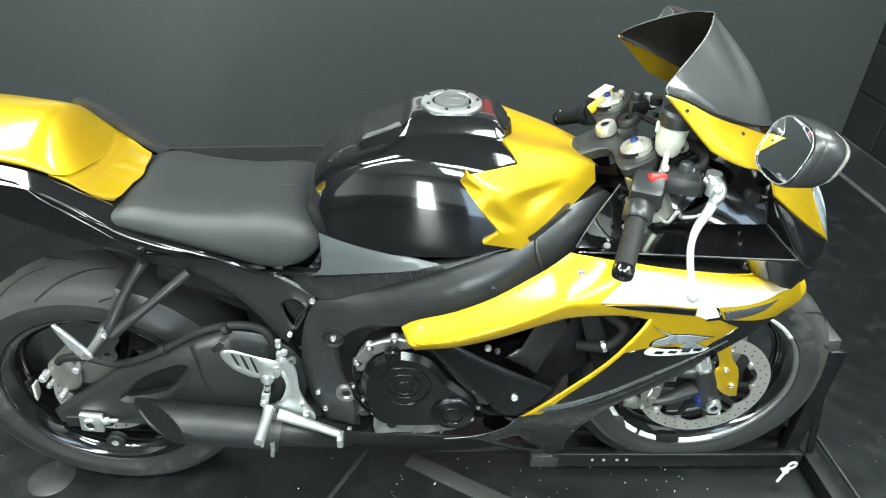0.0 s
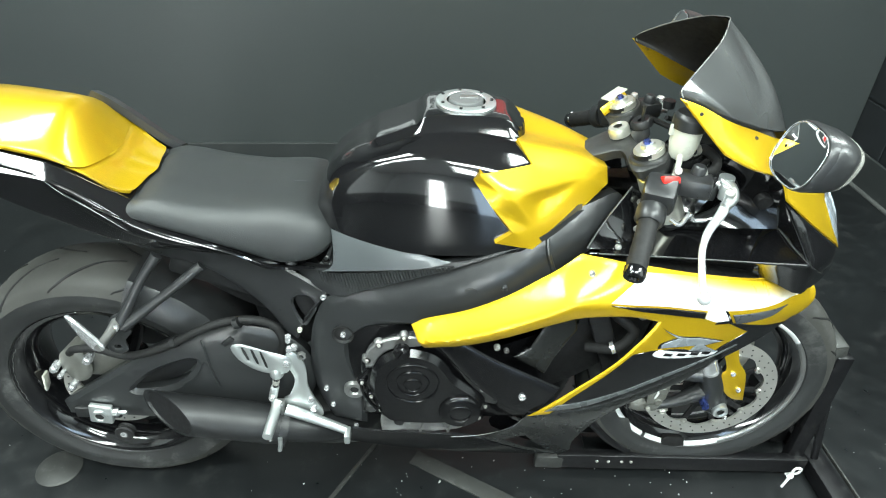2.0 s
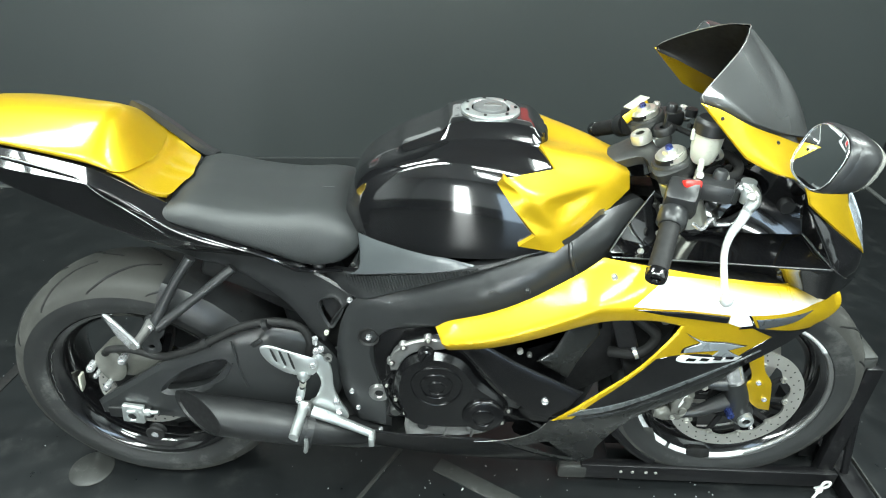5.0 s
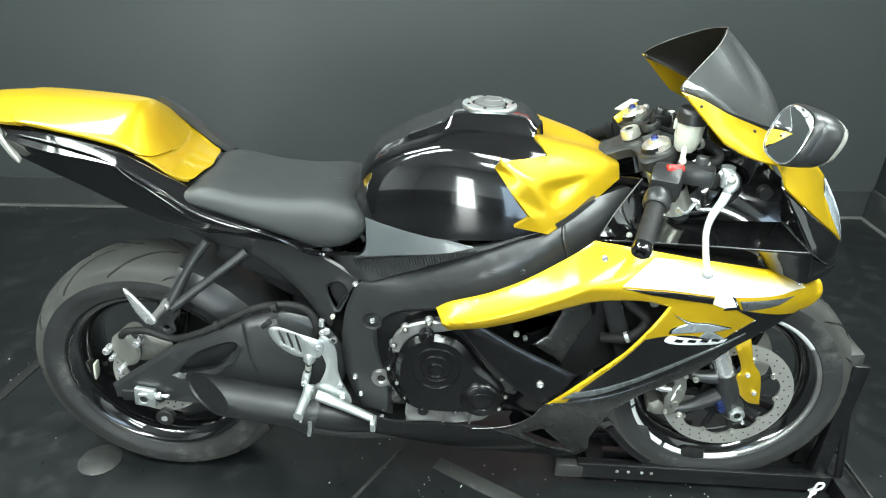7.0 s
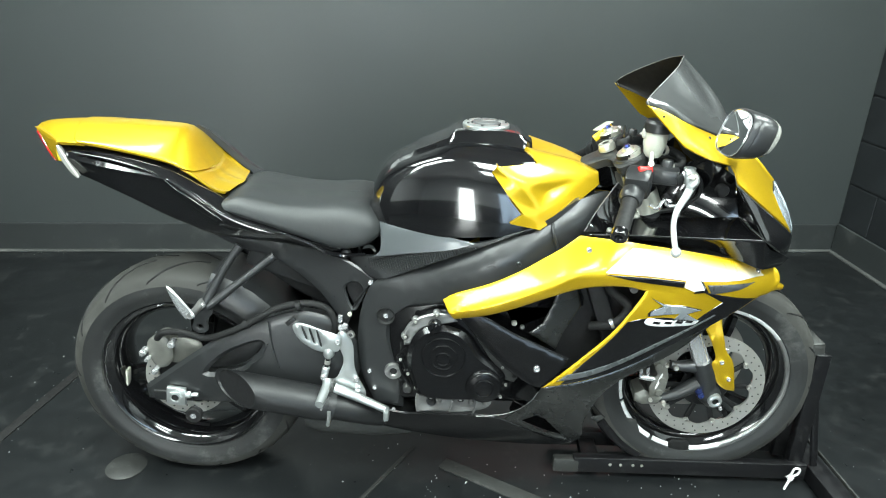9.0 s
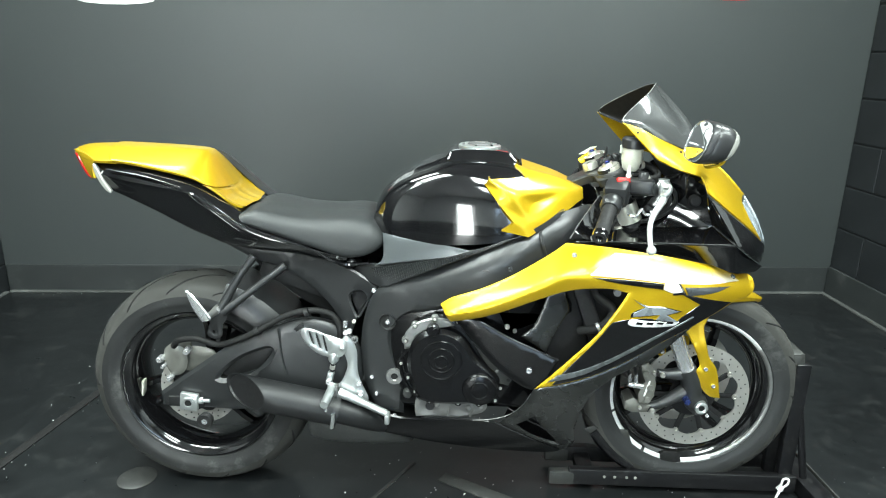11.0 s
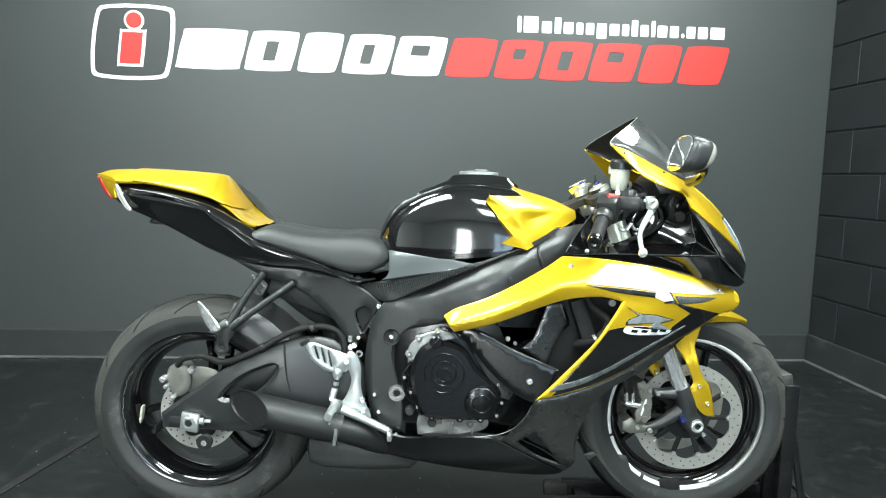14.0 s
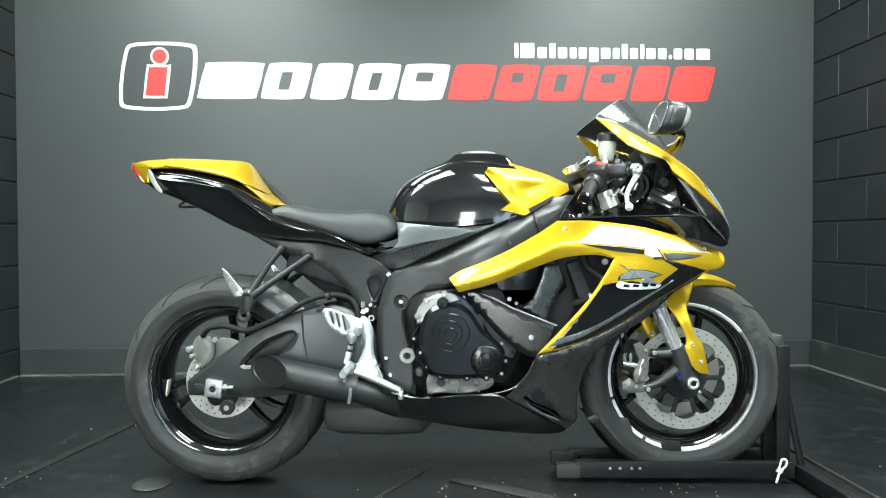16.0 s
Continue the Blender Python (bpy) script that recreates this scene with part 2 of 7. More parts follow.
def lathe(profile, centre, axis=(0, -1, 0), n=32):
    return add_lathe(bmesh.new(), profile, centre, axis, n)


def add_tube(bm, path, r, n=10, per=5, caps=True):
    """A round bar along a path; r is one radius or one for each point."""
    P = curve_through(path, per) if per > 1 else [Vector(p) for p in path]
    m = len(P)
    rr = [r] * m if not isinstance(r, (list, tuple)) else [table(list(range(len(r))), list(r))(i * (len(r) - 1) / (m - 1)) for i in range(m)]
    rows, up = [], None
    for i, p in enumerate(P):
        d = (P[min(i + 1, m - 1)] - P[max(i - 1, 0)]).normalized()
        up = d.orthogonal().normalized() if up is None else (up - d * up.dot(d)).normalized()
        w = d.cross(up)
        rows.append([p + (up * math.cos(2 * math.pi * k / n) + w * math.sin(2 * math.pi * k / n)) * rr[i] for k in range(n)])
    return add_grid(bm, rows, True, caps, caps)


def tube(path, r, n=10, per=5):
    return add_tube(bmesh.new(), path, r, n, per)


def inside(p, poly):
    c, n = False, len(poly)
    for i in range(n):
        a, b = poly[i], poly[i - 1]
        if (a[1] > p[1]) != (b[1] > p[1]) and p[0] < (b[0] - a[0]) * (p[1] - a[1]) / (b[1] - a[1]) + a[0]:
            c = not c
    return c


def inset(poly, d):
    n, out = len(poly), []
    area = sum(poly[i - 1][0] * poly[i][1] - poly[i][0] * poly[i - 1][1] for i in range(n))
    s = 1 if area > 0 else -1
    for i in range(n):
        a, b, c = Vector(poly[i - 1]), Vector(poly[i]), Vector(poly[(i + 1) % n])
        e1, e2 = (b - a).normalized(), (c - b).normalized()
        n1, n2 = Vector((-e1.y, e1.x)) * s, Vector((-e2.y, e2.x)) * s
        h = n1 + n2
        h = h.normalized() * min(2.0, 1 / max(0.5, h.length / 2)) if h.length > 1e-4 else n1
        out.append(tuple(b + h * d))
    return out


def panel(outline, depth, thick=0.004, edge=0.0025, drop=0.002, step=0.02, holes=(), side=-1, per=4, raw=False):
    """A moulded sheet seen from the side: outline and holes in (x, z); depth(x, z) is its distance from the middle plane."""
    rim = [(v.x, v.y) for v in curve_through(outline, per, True, 2)]
    clean = [rim[0]]
    for p in rim[1:]:
        if math.hypot(p[0] - clean[-1][0], p[1] - clean[-1][1]) > 0.0012:
            clean.append(p)
    if math.hypot(clean[0][0] - clean[-1][0], clean[0][1] - clean[-1][1]) < 0.0012:
        clean.pop()
    loops = [clean] + [[(v.x, v.y) for v in curve_through(h, per, True, 2)] for h in holes]
    ins = [inset(clean, edge)] + [inset(h, -edge) for h in loops[1:]]
    pts, edges = [], []
    for lp in ins:
        k = len(pts)
        pts += lp
        edges += [(k + i, k + (i + 1) % len(lp)) for i in range(len(lp))]
    xs, zs = [p[0] for p in clean], [p[1] for p in clean]
    x = min(xs) + step / 2
    while x < max(xs):
        z = min(zs) + step / 2
        while z < max(zs):
            q = (x, z)
            if inside(q, ins[0]) and not any(inside(q, h) for h in ins[1:]) and min(math.hypot(x - a, z - b) for a, b in pts[:edges[-1][0] + 1]) > step * 0.45:
                pts.append(q)
            z += step
        x += step
    V, _, F, ov, _, _ = geometry.delaunay_2d_cdt([Vector(p) for p in pts], edges, [], 0, 1e-6)
    bm = bmesh.new()
    front = [bm.verts.new((v.x, side * depth(v.x, v.y), v.y)) for v in V]
    back = [bm.verts.new((v.x, side * (depth(v.x, v.y) - thick), v.y)) for v in V]
    for f in F:
        c = sum((V[i] for i in f), Vector((0, 0))) / len(f)
        if inside(c, ins[0]) and not any(inside(c, h) for h in ins[1:]):
            bm.faces.new([front[i] for i in f])
            bm.faces.new([back[i] for i in reversed(f)])
    where = {}
    for i, src in enumerate(ov):
        for s in src:
            where[s] = i
    k = 0
    for lp, li in zip(loops, ins):
        n = len(lp)
        ring = [bm.verts.new((p[0], side * (depth(*q) - min(drop, thick * 0.6)), p[1])) for p, q in zip(lp, li)]
        for i in range(n):
            j = (i + 1) % n
            a, b = where.get(k + i), where.get(k + j)
            if a is None or b is None or a == b:
                continue
            bm.faces.new((front[a], front[b], ring[j], ring[i]))
            bm.faces.new((ring[i], ring[j], back[b], back[a]))
        k += n
    loose = [v for v in bm.verts if not v.link_faces]
    bmesh.ops.delete(bm, geom=loose, context="VERTS")
    return bm


def screw(x, y, z, r=0.006, parent=None, material=None, axis=(0, -1, 0), name="bolt"):
    """A domed socket-head bolt, its head standing 4 mm proud."""
    r *= 0.87
    bm = lathe([(r, -0.004), (r, 0.0025), (r * 0.85, 0.004), (r * 0.5, 0.0042), (r * 0.45, 0.002), (0, 0.002)], (x, y, z), axis, 10)
    return part(name, bm, material or CHROME, parent)


# ---- the booth: back wall, side walls of painted blocks, floor, ceiling, lamps ----
BOOTH = Matrix.Translation((0, 1.59, 0)) @ Matrix.Rotation(math.atan(0.07), 4, "Z")
U0, U1, DEEP, HIGH = -1.69, 2.763, -7.0, 2.9


def setting(name, size, centre, material, label, category, bevel=0.0):
    ob = part(name, box(size, Matrix.Translation(centre), bevel), material, None, "", False)
    ob.matrix_basis = BOOTH
    return tagged(ob, label, category, "", "structure")


setting("wall_back", (U1 - U0, 0.15, HIGH), ((U0 + U1) / 2, 0.075, HIGH / 2), WALL, "smooth charcoal grey painted back wall of the booth", "wall")
SPLIT = -2.7175
ROOM = U0 - 2.0
# Height of unseen dark bands, added so low black surfaces reflect dark.
LOW_DARK = 0.8
# Side walls out of view, assumed; the left one paler to brighten reflections.
for name, uu in (("wall_room_right", U1 + 0.078), ("wall_room_left", ROOM - 0.078)):
    setting(name, (0.15, SPLIT - DEEP, HIGH), (uu, (SPLIT + DEEP) / 2, HIGH / 2), PALE if "left" in name else PLAIN, "unseen grey side wall, assumed, closing the room", "wall")
# Unseen wall, added because the room is widened for the tail's highlights.
setting("wall_room_left", (1.99, 0.15, HIGH), (U0 - 1.155, SPLIT + 0.075, HIGH / 2), PALE, "unseen grey wall added where the room widens", "wall")
for name, size, spot in (("trim", (0.012, SPLIT - DEEP - 0.04, LOW_DARK), (U1 - 0.004, (SPLIT + DEEP) / 2, LOW_DARK / 2)), ("trim", (0.012, SPLIT - DEEP - 0.04, LOW_DARK), (ROOM + 0.004, (SPLIT + DEEP) / 2, LOW_DARK / 2))):
    setting(name, size, spot, BASE, "unseen dark band added so low reflections stay dark", "trim")
wall_right = setting("wall_right", (0.15, 0.15 - SPLIT, HIGH), (U1 + 0.078, SPLIT / 2 + 0.075, HIGH / 2), MORTAR, "black painted concrete block side wall", "wall")
wall_left = setting("wall_left", (0.15, 0.15 - SPLIT, HIGH), (U0 - 0.078, SPLIT / 2 + 0.075, HIGH / 2), MORTAR, "black painted concrete block side wall", "wall")
DOOR_U, DOOR_W, DOOR_H = -1.15, 0.7, 2.05
PANE_U, PANE_W = 0.5, 0.75
behind_label = "plain grey wall with an open doorway and a glazed door"
for a, b in ((ROOM - 0.15, DOOR_U - DOOR_W / 2), (DOOR_U + DOOR_W / 2, PANE_U - PANE_W / 2), (PANE_U + PANE_W / 2, U1 + 0.15)):
    setting("wall_behind", (b - a, 0.15, HIGH), ((a + b) / 2, DEEP - 0.08, HIGH / 2), PLAIN, behind_label, "wall")
    setting("trim", (b - a, 0.012, LOW_DARK), ((a + b) / 2, DEEP + 0.001, LOW_DARK / 2), BASE, "unseen dark band added so low reflections stay dark", "trim")
for mid, wide, glow, what in ((DOOR_U, DOOR_W, DAY, "plain bright daylight outside the open doorway"), (PANE_U, PANE_W, SHADE, "plain bluish shade outside the glazed door")):
    setting("wall_behind", (wide, 0.15, HIGH - DOOR_H), (mid, DEEP - 0.08, (HIGH + DOOR_H) / 2), PLAIN, behind_label, "wall")
    setting("backdrop", (wide + 0.3, 0.02, DOOR_H + 0.2), (mid, DEEP - 0.3, DOOR_H / 2 + 0.08), glow, what, "backdrop")
setting("floor", (U1 - ROOM + 0.3, -DEEP + 0.3, 0.1), ((ROOM + U1) / 2, DEEP / 2, -0.05), FLOOR, "scuffed black painted floor with pale grit", "floor")
setting("ceiling", (U1 - ROOM + 0.3, -DEEP + 0.3, 0.1), ((ROOM + U1) / 2, DEEP / 2, HIGH + 0.05), CEIL, "plain white ceiling of the room", "ceiling")
setting("baseboard", (U1 - U0 - 0.02, 0.014, 0.15), ((U0 + U1) / 2, -0.007, 0.075), BASE, "dark grey dusty cove base along the back wall", "baseboard", 0.004)
for name, size, spot in (("trim", (U1 - U0 - 0.04, 0.022, 0.012), ((U0 + U1) / 2, -0.024, 0.006)), ("trim", (0.024, 2.56, 0.012), (U1 - 0.032, -1.32, 0.006)), ("trim", (0.024, 2.56, 0.012), (U0 + 0.012, -1.32, 0.006))):
    setting(name, size, spot, TOE, "dusty toe of the cove base, paler for its reflection", "trim", 0.004)
setting("baseboard", (0.016, 2.6, 0.16), (U1 - 0.015, -1.32, 0.08), BASE, "dark grey dusty cove base along the block wall", "baseboard", 0.004)


COURSE = 0.2265


def block_mesh(length):
    bm = box((0.03, length - 0.009, COURSE - 0.009), Matrix(), 0.004)
    me = bpy.data.meshes.new("block")
    bm.to_mesh(me)
    bm.free()
    me.materials.append(BLOCK)
    return me


# ---- floor: joints, a flat strip, a round pad, grit ----
def on_floor(name, a, b, width, height, material, label, category, bevel=0.002):
    a, b = Vector(a), Vector(b)
    d = b - a
    m = Matrix.Translation(((a.x + b.x) / 2, (a.y + b.y) / 2, height / 2)) @ Matrix.Rotation(math.atan2(d.y, d.x), 4, "Z")
    return tagged(part(name, box((d.length, width, height), m, bevel), material), label, category)


tagged(on_floor("floor_joint", (-0.735, -0.55), (-0.6, 0.62), 0.035, 0.004, RUBBER_DARK, "black sealed joint in the floor with grit along it", "joint"), kind="structure")
tagged(on_floor("floor_joint", (0.30, -0.46), (0.60, 0.06), 0.012, 0.003, STAND_GREY, "pale worn joint line across the floor", "joint"), kind="structure")
on_floor("floor_strip", (0.69, -0.01), (0.99, -0.175), 0.045, 0.006, STAND_GREY, "worn dark grey flat strip lying on the floor", "strip")
tagged(part("floor_pad", lathe([(0, 0.004), (0.05, 0.004), (0.056, 0.0), (0.05, -0.003), (0, -0.003)], (-0.225, -0.068, 0.003), (0, 0, 1), 28), STAND_GREY), "flat round grey rubber pad on the floor", "pad")

grit = bmesh.new()
rng = random.Random(4)
for _ in range(520):
    gx, gy = rng.uniform(-0.9, 2.1), rng.uniform(-0.75, 0.9)
    if rng.random() < 0.35:
        gx, gy = rng.uniform(0.55, 1.5), rng.uniform(-0.45, 0.0)
    if rng.random() < 0.2:
        gy = rng.uniform(-0.5, 0.6)
        gx = -0.67 + gy * 0.115 + rng.gauss(0, 0.015)
    if rng.random() < 0.16:
        gx = rng.uniform(-1.5, 2.6)
        gy = 1.56 + 0.07 * gx - abs(rng.gauss(0, 0.02))
    s = rng.uniform(0.0008, 0.0024)
    add_box(grit, (s * 1.6, s, s * 0.7), Matrix.Translation((gx, gy, s * 0.3)) @ Matrix.Rotation(rng.uniform(0, 6), 4, "Z"), 0)
tagged(part("grit", grit, WHITE, None, "", False), "scattered pale grit on the black floor", "grit", "", "stuff")


# ---- the sign on the back wall: plain shapes in its colours ----
sign = thing("wall_sign", "white and red block lettering sign on the charcoal wall", "sign")
sign.matrix_basis = BOOTH @ Matrix.Translation((0.71, 0, 1.0)) @ Matrix.Diagonal((1.012, 1, 1.012, 1)) @ Matrix.Translation((-0.71, 0, -1.0))


def flat(outline, off=0.003, holes=(), per=3):
    return panel(outline, lambda x, z: off, 0.003, 0.0012, 0.001, 0.06, holes, -1, per)


def slanted(u0, u1, z0, z1, r=0.02, lean=0.26):
    def s(u, z):
        return (u + (z - z0) * lean, z)
    return [s(u0 + r, z0), s(u1 - r, z0), s(u1, z0 + r), s(u1, z1 - r), s(u1 - r, z1), s(u0 + r, z1), s(u0, z1 - r), s(u0, z0 + r)]


LETTERS = ((-0.705, -0.375), (-0.365, -0.115), (-0.10, 0.11), (0.125, 0.37), (0.38, 0.64), (0.655, 0.90), (0.91, 1.14), (1.15, 1.40), (1.41, 1.66), (1.675, 1.88), (1.89, 2.135))
for k, (a, b) in enumerate(LETTERS):
    z0, z1 = 1.513, 1.708
    hole = [slanted(a + 0.095, b - 0.095, z0 + 0.05, z1 - 0.05, 0.008)] if k in (1, 3, 7) else [slanted(a + 0.1, b - 0.07, z0 + 0.1, z1 - 0.045, 0.006)] if k in (4, 6, 8) else []
    part("sign_block", flat(slanted(a, b - 0.014, z0, z1, 0.028), 0.003, hole), SIGN_WHITE if k < 5 else SIGN_RED, sign, "white vinyl block" if k < 5 else "red vinyl block", False)
part("sign_frame", flat(slanted(-1.125, -0.735, 1.452, 1.81, 0.058, 0.12), 0.003, [slanted(-1.105, -0.755, 1.470, 1.792, 0.05, 0.12)]), SIGN_WHITE, sign, "white rounded outline", False)
part("sign_field", flat(slanted(-1.103, -0.757, 1.472, 1.790, 0.049, 0.12), 0.0015), SIGN_BLACK, sign, "black field", False)
part("sign_bar_edge", flat(slanted(-0.99, -0.862, 1.512, 1.692, 0.012, 0.12), 0.004), SIGN_WHITE, sign, "white edge", False)
part("sign_bar", flat(slanted(-0.976, -0.876, 1.526, 1.678, 0.008, 0.12), 0.007), SIGN_RED, sign, "red upright bar", False)
part("sign_dot_edge", lathe([(0, 0.005), (0.049, 0.005), (0.049, 0.0)], (-0.9, 0, 1.737), (0, -1, 0), 28), SIGN_WHITE, sign, "white edge", False)
part("sign_dot", lathe([(0, 0.0075), (0.038, 0.0075), (0.038, 0.0)], (-0.9, 0, 1.737), (0, -1, 0), 28), SIGN_RED, sign, "red dot", False)
u = 1.03
for k, w in enumerate((0.03, 0.085, 0.06, 0.042, 0.06, 0.045, 0.052, 0.06, 0.06, 0.045, 0.042, 0.052, 0.03, 0.06, 0.055, 0.025, 0.055, 0.06, 0.085)):
    tall = 0.082 if k in (0, 1, 3, 10, 12) else 0.025 if k == 15 else 0.06
    low = 0.018 if k == 7 else 0.0
    part("sign_small_block", flat(slanted(u, u + w - 0.008, 1.748 - low, 1.748 + tall, 0.007, 0.0), 0.003), SIGN_WHITE, sign, "small white vinyl block", False)
    u += w * 1.12


# ---- ceiling lamps ----
def ceiling_lamp(u, v):
    e = thing("ceiling_light", "white recessed fluorescent ceiling light, switched on, placed to suit highlights", "ceiling light", "ceiling lights")
    e.matrix_basis = BOOTH @ Matrix.Translation((u, v, HIGH - 0.06))
    part("frame", panel([(-0.62, -0.32, 1), (0.62, -0.32, 1), (0.62, 0.32, 1), (-0.62, 0.32, 1)], lambda x, z: 0.0, 0.06, 0.004, 0.002, 0.3, [[(-0.59, -0.29, 1), (0.59, -0.29, 1), (0.59, 0.29, 1), (-0.59, 0.29, 1)]], -1, 1), HOUSING, e, "", False).data.transform(Matrix.Rotation(math.radians(90), 4, "X"))
    for k in range(3):
        strip = part("diffuser", box((1.16, 0.17, 0.012), Matrix.Translation((0, -0.195 + 0.195 * k, 0.02)), 0), LAMP, e, "glowing diffuser strip", False)
        strip.data.materials.append(HOUSING)
        for f in strip.data.polygons:
            f.material_index = 0 if f.normal.z < -0.5 else 1
    return e


for lu, lv in LAMPS:
    ceiling_lamp(lu, lv)


# ---- the wheel chock ----
chock = thing("wheel_chock", "black steel motorcycle wheel chock holding the front wheel", "wheel chock")
for s in (-1, 1):
    part("rail", box((0.66, 0.045, 0.05), Matrix.Translation((1.395, s * 0.105, 0.045)), 0.004), STAND, chock)
    part("end_tab", box((0.075, 0.05, 0.045), Matrix.Translation((1.045, s * 0.105, 0.04)), 0.008), STAND_GREY, chock, "worn grey end tab")
    part("post", box((0.04, 0.05, 0.40), Matrix.Translation((1.672, s * 0.075, 0.22)), 0.004), STAND, chock)
    part("cradle_plate", panel([(1.102, 0.198, 1), (1.128, 0.208, 1), (1.183, 0.205, 1), (1.228, 0.198, 1), (1.248, 0.145, 1), (1.238, 0.118, 1), (1.191, 0.131, 1), (1.142, 0.159, 1)], lambda x, z: 0.1, 0.012, 0.004, 0.003, 0.03, (), s), STAND_GREY, chock, "worn dark grey cradle plate")
    part("rim_block", panel([(1.329, 0.123, 1), (1.340, 0.132, 1), (1.386, 0.128, 1), (1.392, 0.098, 1), (1.357, 0.088, 1), (1.330, 0.098, 1)], lambda x, z: 0.1, 0.03, 0.005, 0.004, 0.03, (), s), RUBBER_DARK, chock, "black rubber block under the rim")
    part("stop_cheek", panel([(1.609, 0.442, 1), (1.667, 0.445, 1), (1.671, 0.388, 1), (1.641, 0.335, 1), (1.612, 0.328, 1)], lambda x, z: 0.09, 0.012, 0.004, 0.003, 0.03, (), s), STAND_GREY, chock, "worn grey stop plate cheek")
    part("brace", tube([(1.73, s * 0.09, 0.05), (1.675, s * 0.08, 0.33)], 0.011, 8, 1), STAND, chock)

part("cross_bar", box((0.05, 0.2, 0.03), Matrix.Translation((1.12, 0, 0.035)), 0.004), STAND, chock)
part("stop_plate", box((0.05, 0.17, 0.1), Matrix.Translation((1.655, 0, 0.4)) @ Matrix.Rotation(radians(-8), 4, "Y"), 0.008), STAND_GREY, chock, "worn grey stop plate")
cr = bmesh.new()
for s in (-1, 1):
    rows = []
    for a in (205, 217, 229, 241, 250):
        c, q = math.cos(radians(a)), math.sin(radians(a))
        rows.append([(1.40 + c * r, s * y, 0.325 + q * r) for r, y in ((0.312, 0.0), (0.314, 0.045), (0.3, 0.083), (0.262, 0.088), (0.262, 0.094), (0.306, 0.09), (0.32, 0.05), (0.319, 0.0))])
    add_grid(cr, rows, True, True, True)
part("cradle", cr, STAND, chock, "black cradle plate behind the tyre")
part("cradle_arm", tube([(1.13, -0.1, 0.19), (1.19, -0.1, 0.12), (1.25, -0.1, 0.075)], 0.012, 8, 3), STAND, chock)
for kx in (1.17, 1.2, 1.235, 1.26):
    screw(kx, -0.128, 0.05, 0.005, chock, STEEL)
# the chock stands a little off the middle plane and is narrower at its front stop
for ob in chock.children:
    ahead = 0.025 if ob.name.split(".")[0] in ("post", "stop_cheek", "stop_plate", "brace") else 0.0
    ob.data.transform(Matrix.Translation((ahead, 0.024, 0)) @ Matrix.Diagonal((1, 0.56, 1, 1)))
part("foot_bar", box((0.055, 0.8, 0.05), Matrix.Translation((1.768, -0.1, 0.03)) @ Matrix.Rotation(radians(4), 4, "Z"), 0.006), STAND, chock)
part("foot_edge", box((0.006, 0.8, 0.012), Matrix.Translation((1.803, -0.102, 0.058)) @ Matrix.Rotation(radians(4), 4, "Z"), 0.002), STAND_GREY, chock, "worn grey edge of the foot bar")
tie = thing("cable_tie", "white cord knotted round the chock's foot", "cord")
tie.location = (-0.045, 0.062, 0.004)
part("loop", tube([(1.70, -0.14, 0.05), (1.704, -0.15, 0.068), (1.708, -0.152, 0.088), (1.722, -0.152, 0.088), (1.722, -0.15, 0.07), (1.71, -0.145, 0.055)], 0.0032, 8, 5), WHITE, tie)
part("knot", lathe([(0, 0.009), (0.006, 0.007), (0.008, 0), (0.006, -0.007), (0, -0.009)], (1.706, -0.149, 0.054), (0.5, 0, 0.8), 12), WHITE, tie)
part("tail", tube([(1.708, -0.148, 0.056), (1.698, -0.155, 0.043), (1.69, -0.158, 0.022)], 0.0034, 8, 4), WHITE, tie)


# ---- the motorcycle ----
bike = thing("motorcycle", "gold and gloss black sport motorcycle held in a wheel chock", "motorcycle")
FW, RW = Vector((1.399, 0, 0.325)), Vector((0, 0, 0.32))


# wheels
def tyre(c, R, half, rim, name, parent, label):
    prof = [(rim - 0.004, -half * 0.76), (rim + 0.006, -half * 0.86), (rim + 0.0075, -half * 0.9, 1), (rim + 0.016, -half * 0.93), (rim + (R - rim) * 0.35, -half), (rim + (R - rim) * 0.56, -half * 0.99, 1), (rim + (R - rim) * 0.78, -half * 0.86), (rim + (R - rim) * 0.92, -half * 0.62), (R - 0.0015, -half * 0.28), (R, 0)]
    n = 3
    line = [(v.x, v.y) for v in curve_through(prof, n)]
    cut = 5 * n
    tread = line[cut:] + [(r, -h) for r, h in reversed(line[cut:-1])]
    t = part(name, lathe(tread, c, (0, -1, 0), 72), RUBBER, parent, label)
    for s in (-1, 1):
        part("sidewall", lathe([(r, -s * h) for r, h in line[:cut + 1]], c, (0, -1, 0), 72), SIDEWALL, parent, "scuffed black tyre sidewall")
    return t


def groove(c, R, half, rim, ang, s, parent, lean=-0.5):
    """A curved tread cut: a thin strip on the shoulder, coloured dark for the groove's shade."""
    pts, prof = [], [(v.x, v.y) for v in curve_through([(rim + (R - rim) * 0.66, half * 0.945), (rim + (R - rim) * 0.78, half * 0.86), (rim + (R - rim) * 0.92, half * 0.62), (R - 0.0015, half * 0.28), (R, half * 0.1)], 4)]
    rows = []
    for i, (r, h) in enumerate(prof):
        a = ang + lean * (i / len(prof)) ** 1.4
        w = 0.0042 * math.sin(math.pi * (i + 0.6) / (len(prof) + 0.6)) + 0.0008
        rows.append([Vector((c.x + math.cos(a + d / R) * (r + e), s * h * (1 + e * 3), c.z + math.sin(a + d / R) * (r + e))) for d, e in ((-w, -0.001), (-w * 0.8, 0.0018), (w * 0.8, 0.0018), (w, -0.001))])
    return part("tread_groove", add_grid(bmesh.new(), rows), RUBBER_DARK, parent)


